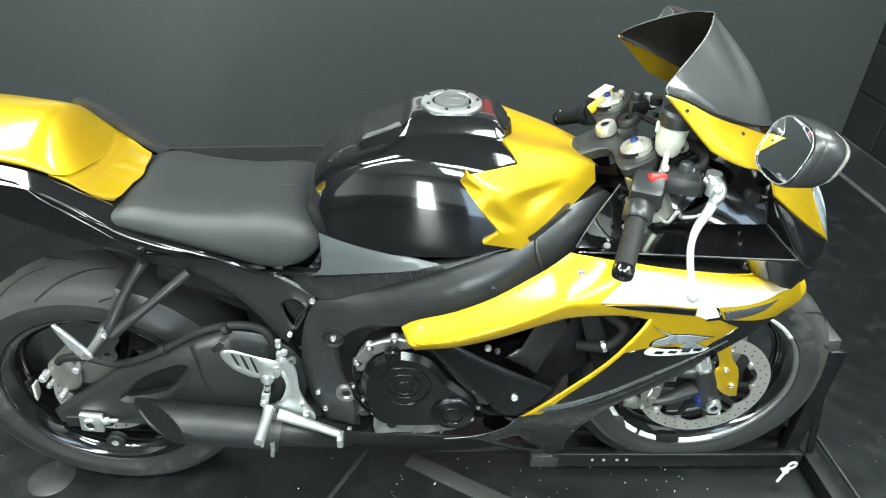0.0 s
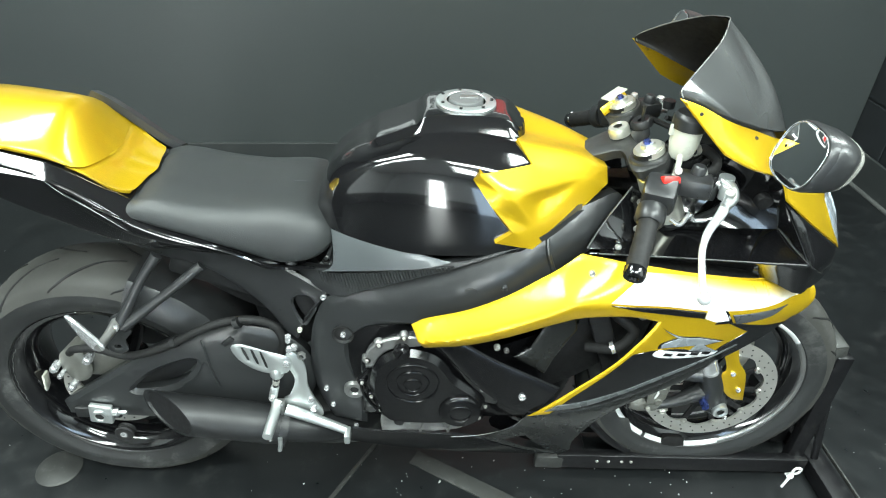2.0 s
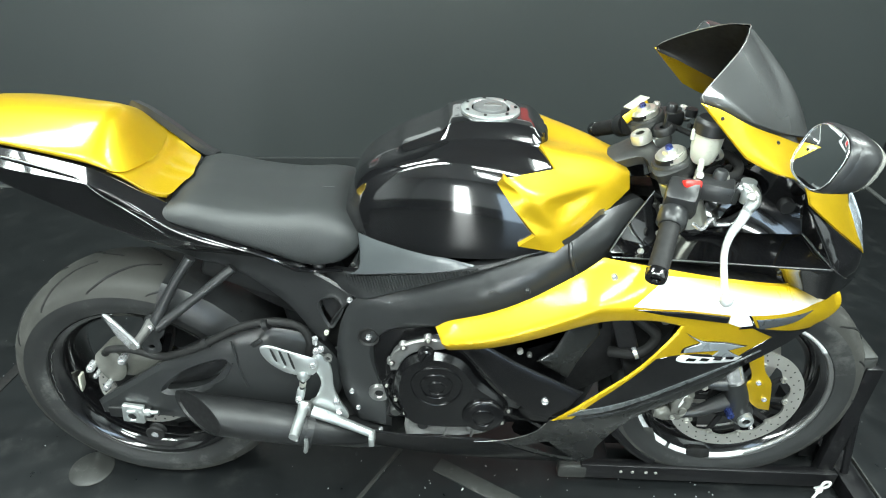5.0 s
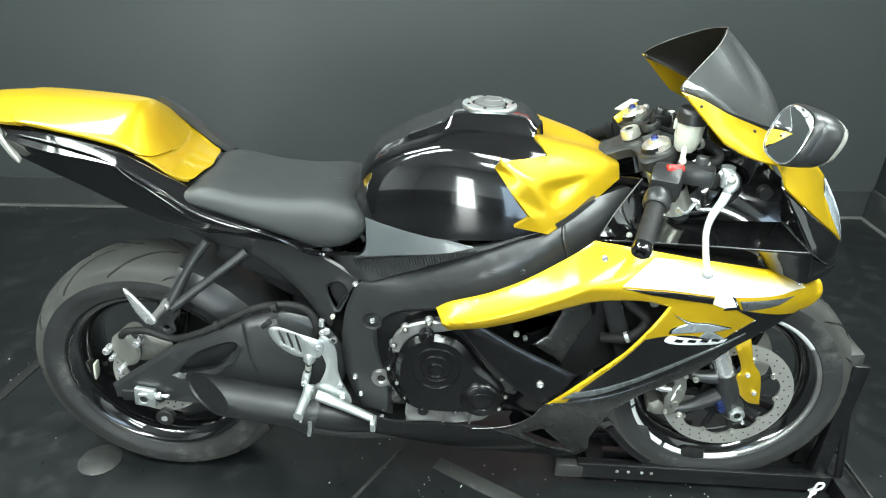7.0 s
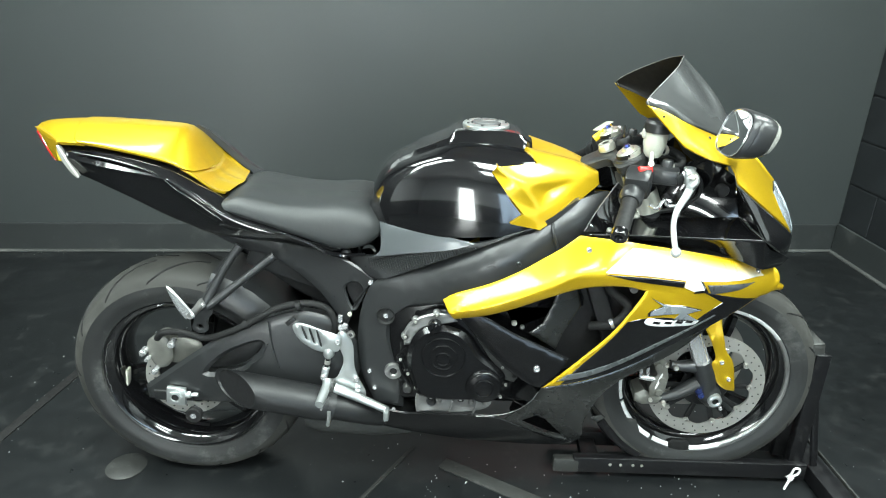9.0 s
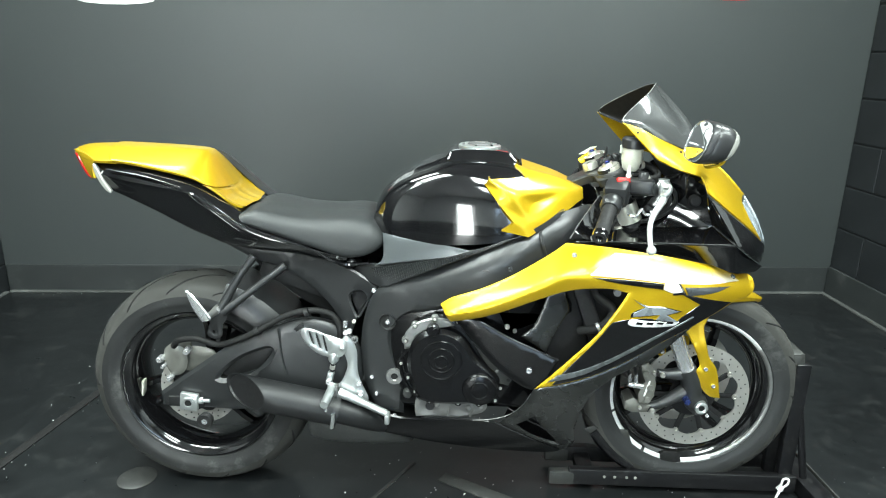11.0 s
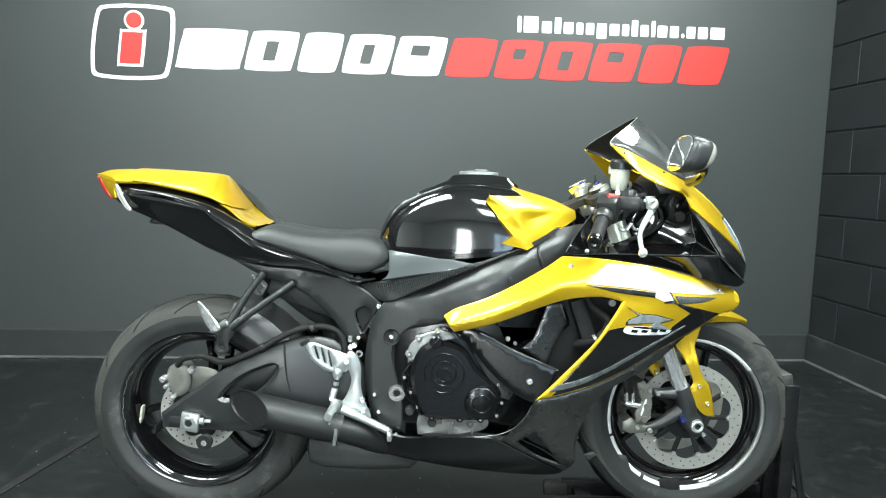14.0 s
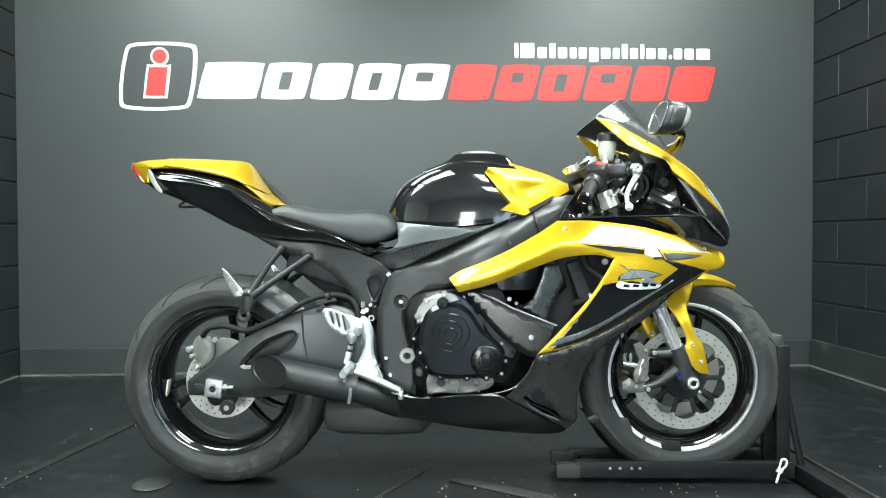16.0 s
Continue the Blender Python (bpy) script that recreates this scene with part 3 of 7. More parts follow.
def spoke(c, ang, r0, r1, w0, w1, y):
    bm = bmesh.new()
    rows = []
    for t in (0, 0.25, 0.5, 0.75, 1):
        r = r0 + (r1 - r0) * t
        a = ang + 0.12 * t * t
        w, d = w0 + (w1 - w0) * t, y * (1 - 0.15 * t)
        o = Vector((math.cos(a), 0, math.sin(a)))
        p = Vector((-o.z, 0, o.x))
        q = Vector((c.x, 0, c.z)) + o * r
        rows.append([q + p * (w * u) + Vector((0, d * v, 0)) for u, v in ((-1, -0.4), (-0.6, -1), (0.6, -1), (1, -0.4), (1, 0.4), (0.6, 1), (-0.6, 1), (-1, 0.4))])
    return add_grid(bm, rows, True, True, True)


def wheel(name, c, R, half, rimw, label):
    hub = lathe([(0.0, -0.055), (0.026, -0.055), (0.03, -0.05), (0.042, -0.04), (0.044, 0), (0.042, 0.04), (0.03, 0.05), (0.026, 0.055), (0.0, 0.055)], c, (0, -1, 0), 32)
    w = part(name, hub, BLACK, bike, label)
    tyre(c, R, half, 0.222, "tyre", w, "worn black tyre with dusty sidewalls")
    rim = [(0.226, -rimw), (0.228, -rimw + 0.004), (0.217, -rimw + 0.012), (0.21, -rimw + 0.016), (0.203, -rimw * 0.6), (0.196, -rimw * 0.3), (0.194, 0), (0.196, rimw * 0.3), (0.203, rimw * 0.6), (0.21, rimw - 0.016), (0.217, rimw - 0.012), (0.228, rimw - 0.004), (0.226, rimw), (0.218, rimw - 0.002), (0.2, rimw - 0.022), (0.19, rimw * 0.3), (0.187, 0), (0.19, -rimw * 0.3), (0.2, -rimw + 0.022), (0.218, -rimw + 0.002), (0.226, -rimw)]
    part("rim", lathe(rim, c, (0, -1, 0), 72), BLACK, w, "gloss black rim")
    for k in range(3):
        for d in (-0.17, 0.17):
            part("spoke", spoke(c, radians(90 + 120 * k) + d - 0.3, 0.035, 0.195, 0.013, 0.011, 0.02), BLACK, w)
    for k in range(14):
        for s in (-1, 1):
            groove(c, R, half, 0.222, 2 * math.pi * k / 14 + (0.28 if s > 0 else 0), s, w)
    return w


front_wheel = wheel("front_wheel", FW, 0.309, 0.060, 0.048, "black cast front wheel with a polished rim stripe")
rear_wheel = wheel("rear_wheel", RW, 0.3195, 0.089, 0.078, "black cast rear wheel")
# white tape on the front rim, in lengths with small gaps, and a bare polished length
for s in (-1, 1):
    for a0, a1, mate in ((38, 69, POLISHED), (69.6, 130, POLISHED), (131, 196, POLISHED), (198.5, 237, POLISHED), (240, 291, POLISHED), (291, 398, CAST)):
        rows = []
        for k in range(21):
            a = radians(a0 + (a1 - a0) * k / 20)
            rows.append([(FW.x + math.cos(a) * r, s * y, FW.z + math.sin(a) * r) for r, y in ((0.2165, 0.0455), (0.218, 0.049), (0.2245, 0.0525), (0.227, 0.052), (0.227, 0.046), (0.2165, 0.043))])
        part("rim_stripe", add_grid(bmesh.new(), rows, True, True, True), mate, front_wheel, "white reflective rim tape" if mate is POLISHED else "bare polished rim edge")

part("rim_scuff", tube([(RW.x + math.cos(a) * (0.2205 + 0.0022 * math.sin(a * 47) * math.cos(a * 19)), -0.0765, RW.z + math.sin(a) * (0.2205 + 0.0022 * math.sin(a * 47) * math.cos(a * 19))) for a in [radians(150 + 44 * k / 40) for k in range(41)]], 0.0007, 5, 1), CAST, rear_wheel, "scratched edge of the black rim")


def disc(c, r0, r1, y, teeth, parent, name="brake_disc"):
    """A drilled disc with a scalloped inner edge."""
    bm, n = bmesh.new(), teeth * 12
    rows = []
    for r, yy in ((0, y), (1, y), (1, y + 0.005), (0, y + 0.005)):
        ring = []
        for k in range(n):
            a = 2 * math.pi * k / n
            rr = r1 if r else r0 - 0.007 * max(0, math.cos(a * teeth)) ** 2 + 0.004 * max(0, -math.cos(a * teeth))
            ring.append((c.x + math.cos(a) * rr, yy, c.z + math.sin(a) * rr))
        rows.append(ring)
    add_grid(bm, rows + [rows[0]], True)
    d = part(name, bm, STEEL, parent, "drilled steel brake disc")
    return d


for s in (-1, 1):
    d = disc(FW, 0.121, 0.155, s * 0.070 - (0.005 if s > 0 else 0), 10, front_wheel)
    y = s * 0.0715
    # Drillings are surface discs, coloured dark for the shade inside holes.
    holes = bmesh.new()
    for k in range(30):
        for j, r in enumerate((0.132, 0.145)):
            a = 2 * math.pi * (k + j * 0.33) / 30
            add_lathe(holes, [(0, 0.0006), (0.0022, 0.0006), (0.0022, 0)], (FW.x + math.cos(a) * r, s * 0.0702 if s < 0 else 0.0702, FW.z + math.sin(a) * r), (0, s, 0), 6)
    part("drilling", holes, RUBBER_DARK, front_wheel, "dark discs for the shade in the drilled holes")
    carrier = lathe([(0.03, 0.0), (0.062, 0.0), (0.066, -0.004), (0.03, -0.006)], (FW.x, s * 0.066, FW.z), (0, s, 0), 40)
    arms = []
    for k in range(10):
        arms.append(box((0.05, 0.005, 0.014), Matrix.Translation((FW.x, s * 0.064, FW.z)) @ Matrix.Rotation(2 * math.pi * k / 10, 4, "Y") @ Matrix.Translation((0.088, 0, 0)), 0.001))
    part("disc_carrier", carrier, RADIATOR, front_wheel, "black disc carrier")
    for a in arms:
        part("carrier_arm", a, RADIATOR, front_wheel)
    for k in range(10):
        a = 2 * math.pi * k / 10
        part("bobbin", lathe([(0.0032, 0.0035), (0.0072, 0.0035), (0.0078, -0.003), (0.0032, -0.003), (0.0032, 0.0035)], (FW.x + math.cos(a) * 0.116, s * 0.0715, FW.z + math.sin(a) * 0.116), (0, s, 0), 14), STEEL, front_wheel)
disc(RW, 0.075, 0.11, -0.082, 8, rear_wheel)
# Rear drillings: dark discs again, in place of open shaded holes.
rh = bmesh.new()
for k in range(26):
    for j, r in enumerate((0.086, 0.1)):
        a = 2 * math.pi * (k + j * 0.5) / 26
        add_lathe(rh, [(0, 0.0006), (0.0026, 0.0006), (0.0026, 0)], (RW.x + math.cos(a) * r, -0.0822, RW.z + math.sin(a) * r), (0, -1, 0), 6)
part("drilling", rh, RUBBER_DARK, rear_wheel, "dark discs for the shade in the drilled holes")
part("disc_carrier", lathe([(0.03, 0), (0.07, 0), (0.078, -0.004), (0.03, -0.008)], (0, -0.079, 0.315), (0, -1, 0), 32), MATTE, rear_wheel)
part("rim_sticker", box((0.006, 0.02, 0.05), Matrix.Translation((-0.186, -0.035, 0.29)) @ Matrix.Rotation(radians(8), 4, "Y"), 0.001), STICKER, rear_wheel, "small pale sticker inside the rim")


# fork, axle, calipers, fender
def fork_at(z, s, off=0.0):
    return Vector((1.305 - 0.429 * (z - 0.551) - 0.12 * max(0.0, z - 0.7) + off, s * 0.103, z))


AX = Vector((0.394, 0, -0.919)).normalized()
for s in (-1, 1):
    leg = part("fork_leg", tube([fork_at(0.975, s), fork_at(0.56, s)], 0.027, 24, 1), MATTE, bike, "black upper fork tube")
    part("fork_collar", lathe([(0.0225, -0.002), (0.03, 0.0), (0.031, 0.004), (0.031, 0.03), (0.027, 0.036), (0.0225, 0.036)], fork_at(0.575, s), AX, 28), CHROME, leg, "polished collar")
    part("fork_tube", lathe([(0.0, 0.0), (0.0215, 0.0), (0.0215, 0.2), (0.0, 0.2)], fork_at(0.57, s), AX, 28), CHROME, leg, "chrome fork tube")
    part("fork_foot", tube([fork_at(0.425, s), fork_at(0.385, s), Vector((1.383, s * 0.103, 0.345)), Vector((1.399, s * 0.102, 0.318)), Vector((1.408, s * 0.102, 0.292))], [0.026, 0.028, 0.027, 0.03, 0.016], 18, 4), FRAME, leg, "black cast fork foot")
    part("caliper_arm", tube([fork_at(0.37, s), Vector((1.31, s * 0.1, 0.318)), Vector((1.262, s * 0.098, 0.30))], [0.024, 0.014, 0.011], 10, 4), FRAME, leg)
    part("caliper_arm", tube([fork_at(0.41, s), Vector((1.31, s * 0.1, 0.405)), Vector((1.285, s * 0.098, 0.408))], [0.022, 0.014, 0.011], 10, 4), FRAME, leg)
    part("axle_nut", lathe([(0.008, 0.014), (0.013, 0.016), (0.0175, 0.014), (0.0185, 0.0), (0.0185, -0.02), (0, -0.02)], (1.401, s * 0.124, 0.323), (0, s, 0), 24), ALU, leg, "bright axle nut")
    part("axle_socket", lathe([(0, 0.0), (0.0075, 0.0), (0.0075, 0.004), (0, 0.004)], (1.401, s * 0.1265, 0.323), (0, s, 0), 6), MATTE, leg)
    part("pinch_bolt", lathe([(0, 0.02), (0.008, 0.02), (0.009, 0.012), (0.009, 0)], (1.36, s * 0.122, 0.342), (0, s, 0), 12), BLUE, leg, "blue anodised bolt")
    screw(1.422, s * 0.128, 0.296, 0.006, leg, CHROME, (0, s, 0))
    cal = part("brake_caliper", panel([(1.232, 0.435, 1), (1.252, 0.445, 1), (1.268, 0.425, 1), (1.278, 0.380, 1), (1.275, 0.342, 1), (1.262, 0.319, 1), (1.236, 0.322, 1), (1.232, 0.349, 1), (1.249, 0.389, 1), (1.239, 0.408, 1)], lambda x, z: 0.121, 0.09, 0.006, 0.004, 0.02, (), s), CALIPER, bike, "grey radial brake caliper")
    part("caliper_foot", panel([(1.201, 0.321, 1), (1.224, 0.334, 1), (1.246, 0.318, 1), (1.274, 0.311, 1), (1.264, 0.291, 1), (1.224, 0.288, 1), (1.201, 0.298, 1)], lambda x, z: 0.112, 0.07, 0.005, 0.004, 0.02, (), s), CALIPER, cal)
    for bx, bz in ((1.247, 0.415), (1.262, 0.372), (1.258, 0.335)):
        part("piston_cap", lathe([(0, 0.003), (0.008, 0.003), (0.0095, 0.001), (0.0095, -0.006)], (bx, s * 0.122, bz), (0, s, 0), 16), CALIPER, cal)
    for q, (bx, bz) in enumerate(((1.268, 0.418), (1.24, 0.31), (1.292, 0.41), (1.275, 0.302))):
        screw(bx, s * 0.121, bz, 0.006 if q < 2 else 0.008, cal, STEEL, (0, s, 0))
    part("caliper_mark", panel([(1.246, 0.350), (1.251, 0.350), (1.261, 0.389), (1.256, 0.389)], lambda x, z: 0.1225, 0.002, 0.0005, 0.0003, 0.02, (), s), WHITE, cal, "pale raised bar")
    part("banjo_fitting", tube([(1.205, s * 0.112, 0.378), (1.222, s * 0.115, 0.375), (1.243, s * 0.115, 0.372)], 0.0075, 10, 3), CHROME, cal, "chrome brake line fitting")
    for hx in (1.208, 1.226):
        part("fitting_end", tube([(hx, s * 0.113, 0.38), (hx - 0.003, s * 0.114, 0.41)], 0.005, 8, 1), CHROME, cal)
        part("brake_line", tube([(hx - 0.003, s * 0.114, 0.405), (hx - 0.015, s * 0.12, 0.45), (hx - 0.02, s * 0.11, 0.5), (hx + 0.01, s * 0.08, 0.58)], 0.0042, 8, 5), RUBBER_DARK, cal, "black braided brake line")

# front fender: shell over the tyre, and its legs beside the fork
rows = []
for k in range(15):
    a = radians(120 - k * 4.5)
    f = k / 14
    half = 0.07 * (1 - max(0, (f - 0.55) / 0.45) ** 2.2 * 0.86)
    skirt = 0.05 * (1 - max(0, (f - 0.4) / 0.6) ** 1.3 * 0.8)
    R = 0.323 + 0.012 * max(0, f - 0.6)
    sec = [(-1, skirt), (-0.98, skirt * 0.5), (-0.86, 0.014), (-0.55, 0.003), (0, 0), (0.55, 0.003), (0.86, 0.014), (0.98, skirt * 0.5), (1, skirt)]
    rows.append([(FW.x + math.cos(a) * (R - d), y * half, FW.z + math.sin(a) * (R - d)) for y, d in sec] + [(FW.x + math.cos(a) * (R - d - 0.003), y * (half - 0.003), FW.z + math.sin(a) * (R - d - 0.003)) for y, d in reversed(sec)])
fender = part("front_fender", add_grid(bmesh.new(), rows, True, True, True), GOLD, bike, "gold painted front fender")
for s in (-1, 1):
    part("fender_leg", panel([(1.325, 0.575), (1.37, 0.60), (1.42, 0.612), (1.405, 0.565), (1.393, 0.535), (1.408, 0.47), (1.434, 0.43), (1.452, 0.347, 1), (1.424, 0.352), (1.398, 0.378), (1.38, 0.425), (1.386, 0.445), (1.374, 0.478), (1.35, 0.525)], lambda x, z: 0.074 + 0.05 * max(0, min(1, (0.6 - z) / 0.1)), 0.005, 0.004, 0.003, 0.02, (), s), GOLD, fender)
    for bx, bz in ((1.402, 0.435), (1.428, 0.385)):
        screw(bx, s * 0.126, bz, 0.007, fender, CHROME, (0, s, 0))
    part("fender_tongue", panel([(1.255, 0.53), (1.275, 0.54), (1.3, 0.5), (1.312, 0.455), (1.3, 0.44), (1.283, 0.46)], lambda x, z: 0.068, 0.005, 0.004, 0.003, 0.02, (), s), GOLD, fender)
    screw(1.30, s * 0.07, 0.457, 0.008, fender, CHROME, (0, s, 0))


# the front wheel, fork and fender stand slightly aside, held so by the chock
for ob in (front_wheel, fender, *[o for o in bike.children if o.name.split(".")[0] in ("fork_leg", "brake_caliper")]):
    for piece in (ob, *ob.children_recursive):
        for v in piece.data.vertices:
            k = max(0.0, min(1.0, (0.78 - v.co.z) / 0.2))
            v.co.x -= 0.005 * k
            v.co.y += 0.022 * k


# swingarm, axle block, rear brake
arm_outline = [(-0.085, 0.333, 1), (-0.03, 0.375), (0.026, 0.416), (0.08, 0.455), (0.144, 0.497), (0.2, 0.523), (0.25, 0.54), (0.31, 0.556), (0.36, 0.553), (0.42, 0.53), (0.47, 0.47), (0.475, 0.39), (0.44, 0.33), (0.36, 0.30), (0.25, 0.297), (0.12, 0.283), (0.03, 0.287), (-0.085, 0.29, 1)]
arm_hole = [(0.085, 0.383), (0.115, 0.418), (0.16, 0.45), (0.222, 0.474), (0.232, 0.462), (0.205, 0.425), (0.17, 0.398), (0.12, 0.384)]
for s in (-1, 1):
    arm = part("swingarm", panel(arm_outline, lambda x, z: 0.135 - 0.02 * max(0, (x - 0.25) / 0.2) + 0.012 * math.cos((z - 0.42) * 11), 0.045, 0.01, 0.009, 0.025, [arm_hole], s), FRAME, bike, "satin black braced swingarm")
    part("arm_web", panel(arm_hole, lambda x, z: 0.118, 0.01, 0.002, 0.001, 0.03, (), s), MATTE, arm)
    part("weld_seam", tube([(0.256, s * 0.1475, 0.538), (0.262, s * 0.147, 0.459), (0.273, s * 0.1475, 0.406)], 0.0022, 6, 4), FRAME, arm, "raised weld seam")
    part("weld_seam", tube([(0.196, s * 0.147, 0.409), (0.229, s * 0.148, 0.434), (0.250, s * 0.148, 0.475)], 0.0016, 6, 4), FRAME, arm)
    part("axle_plate", box((0.1, 0.012, 0.03), Matrix.Translation((-0.01, s * 0.144, 0.312)), 0.004), MATTE, arm)
    part("axle_block", box((0.05, 0.014, 0.052), Matrix.Translation((0.0, s * 0.151, 0.315)) @ Matrix.Rotation(radians(8), 4, "Y"), 0.004), ALU, arm, "bright axle block")
    part("axle_nut", lathe([(0.0095, 0.001), (0.012, 0.006), (0.018, 0.006), (0.018, -0.004), (0, -0.004)], (0.0, s * 0.158, 0.315), (0, s, 0), 6), ALU, arm)
    # A dark disc gives the shade of the axle's bore.
    part("axle_hole", lathe([(0, 0.0025), (0.0095, 0.0025), (0.0095, 0)], (0.0, s * 0.159, 0.315), (0, s, 0), 16), RUBBER_DARK, arm)
    part("adjuster", lathe([(0, 0.03), (0.005, 0.03), (0.005, 0.012), (0.009, 0.012), (0.009, 0)], (0.026, s * 0.15, 0.318), (1, 0, 0), 8), ALU, arm)
part("spool", lathe([(0.008, 0.018), (0.02, 0.018), (0.022, 0.014), (0.016, 0.008), (0.016, 0.004), (0.02, 0)], (0.042, -0.148, 0.262), (0, -1, 0), 20), RUBBER_DARK, bike, "black bobbin")
part("spool_bolt", lathe([(0, 0.0), (0.008, 0.0), (0.008, -0.004)], (0.042, -0.167, 0.262), (0, -1, 0), 12), CHROME, bike)
rc = part("rear_caliper", panel([(-0.078, 0.418), (-0.07, 0.455), (-0.04, 0.468), (-0.018, 0.452), (-0.012, 0.41), (-0.03, 0.378), (-0.06, 0.375)], lambda x, z: 0.115, 0.06, 0.007, 0.005, 0.02), CALIPER, bike, "worn grey rear brake caliper")
for bx, bz, br in ((-0.083, 0.425, 0.009), (-0.005, 0.452, 0.01), (-0.06, 0.37, 0.008), (-0.075, 0.405, 0.006)):
    part("caliper_bolt", lathe([(0, 0.016), (br * 0.7, 0.016), (br, 0.012), (br, -0.01)], (bx, -0.118, bz), (0, -1, 0), 12), CHROME, rc)
part("caliper_plate", panel([(-0.05, 0.44), (0.01, 0.455), (0.06, 0.44), (0.05, 0.40), (0.0, 0.38), (-0.04, 0.39)], lambda x, z: 0.1, 0.012, 0.004, 0.003, 0.03), CALIPER, rc)
part("brake_hose", tube([(-0.045, -0.115, 0.462), (-0.02, -0.13, 0.487), (0.03, -0.135, 0.495), (0.09, -0.14, 0.482), (0.15, -0.145, 0.502), (0.2, -0.145, 0.527), (0.28, -0.14, 0.572), (0.35, -0.135, 0.586), (0.4, -0.13, 0.57), (0.418, -0.13, 0.53), (0.41, -0.13, 0.49)], 0.0085, 10, 5), RUBBER_DARK, bike, "black rear brake hose")
for cx, cz in ((0.2, 0.527), (0.335, 0.583)):
    part("hose_clip", lathe([(0.0, 0.006), (0.0115, 0.006), (0.0115, -0.006), (0, -0.006)], (cx, -0.143, cz), (0.9, 0, 0.4), 12), MATTE, bike)
# hugger over the rear tyre, inner guard
rows = []
for k in range(9):
    a = radians(72 - k * 9.5)
    R, h = 0.342, 0.1
    rows.append([(math.cos(a) * (R - d), y * h, 0.315 + math.sin(a) * (R - d)) for y, d in ((-1.02, 0.07), (-1, 0.03), (-0.8, 0.006), (0, 0), (0.8, 0.006), (1, 0.03), (1.02, 0.07), (0.97, 0.07), (0.95, 0.03), (0, 0.005), (-0.95, 0.03), (-0.97, 0.07))])
part("rear_hugger", add_grid(bmesh.new(), rows, True, True, True), SATIN, bike, "black tyre hugger")
part("shock_body", tube([(0.36, -0.02, 0.62), (0.40, -0.02, 0.36)], 0.034, 16, 1), MATTE, bike)
part("battery_box", box((0.26, 0.17, 0.1), Matrix.Translation((0.33, 0, 0.665)) @ Matrix.Rotation(radians(20), 4, "Y"), 0.01), MATTE, bike, "black tray under the seat")
part("inner_guard", panel([(0.16, 0.73), (0.3, 0.715), (0.42, 0.66), (0.44, 0.56), (0.36, 0.56), (0.25, 0.63)], lambda x, z: 0.07, 0.14, 0.01, 0.008, 0.05), RADIATOR, bike)

# exhaust: slash-cut can, clamp, under-engine box
E0, E1 = Vector((0.405, -0.178, 0.322)), Vector((0.175, -0.2, 0.378))
ea = (E1 - E0).normalized()
ew = ea.cross(Vector((0, 1, 0))).normalized()
eu = ew.cross(ea).normalized()
L = (E1 - E0).length


def can_rows(r, cut):
    rows = []
    for j in range(7):
        ring = []
        for k in range(36):
            a = 2 * math.pi * k / 36
            d = eu * math.cos(a) * r + ew * math.sin(a) * r
            end = L + cut * d.y / 0.043
            t = end * j / 6
            ring.append(E0 + ea * t + d * (0.96 if j == 0 else 1))
        rows.append(ring)
    return rows


bm = bmesh.new()
outer, inner = can_rows(0.043, 0.06), can_rows(0.0395, 0.06)
add_grid(bm, outer + inner[::-1], True, True, False)
can = part("exhaust_can", bm, MATTE, bike, "matte black slash-cut exhaust can")
part("baffle", add_grid(bmesh.new(), [[p - ea * 0.007 - (p - E0 - ea * (p - E0).dot(ea)) * 0.004 for p in inner[-1]]], True, True), RADIATOR, can, "sooty black end plate")
part("exhaust_clamp", lathe([(0.04, -0.008), (0.0455, -0.008), (0.0455, 0.008), (0.04, 0.008)], E0 - ea * 0.004, tuple(ea), 32), MATTE, can, "black band clamp")
part("clamp_screw", tube([E0 + Vector((0.006, -0.046, 0.012)), E0 + Vector((0.005, -0.047, -0.008)), E0 + Vector((0.0, -0.042, -0.032))], 0.005, 8, 3), ALU, can, "bright clamp screw")
part("exhaust_pipe", tube([E0 + ea * 0.01, E0 - ea * 0.06 + Vector((0, 0.01, -0.01)), (0.53, -0.12, 0.26), (0.6, -0.06, 0.24)], 0.034, 20, 5), MATTE, bike, "dark sooty exhaust pipe")
rows = []
for x, h, w in ((0.30, 0.03, 0.06), (0.315, 0.06, 0.1), (0.36, 0.072, 0.115), (0.5, 0.075, 0.12), (0.6, 0.07, 0.11), (0.63, 0.04, 0.08)):
    rows.append([(x, w * math.copysign(abs(math.cos(a)) ** 0.6, math.cos(a)), 0.217 + 0.85 * h * math.copysign(abs(math.sin(a)) ** 0.7, math.sin(a))) for a in [2 * math.pi * k / 24 for k in range(24)]])
part("exhaust_box", add_grid(bmesh.new(), rows, True, True, True), DUSTY, bike, "dusty grey steel exhaust box under the engine")


# frame and engine
beam_y = table([0.45, 0.56, 0.66, 0.72, 0.79, 0.86, 0.92, 0.97, 1.02, 1.08], [0.132, 0.15, 0.17, 0.186, 0.2, 0.199, 0.184, 0.164, 0.14, 0.105])
beam_top = table([0.53, 0.613, 0.694, 0.775, 0.856, 0.937, 1.022, 1.07], [0.66, 0.694, 0.731, 0.767, 0.803, 0.847, 0.875, 0.88])


def beam_fold(x, z):
    """An upright side face, and above a crease an upper face that leans in."""
    k = max(0.0, min(1.0, (x - 0.56) / 0.1))
    over = max(0.0, z - beam_top(x) + 0.042)
    return beam_y(x) - k * (0.75 * over + 0.05 * min(0.1, max(0.0, beam_top(x) - 0.042 - z)))


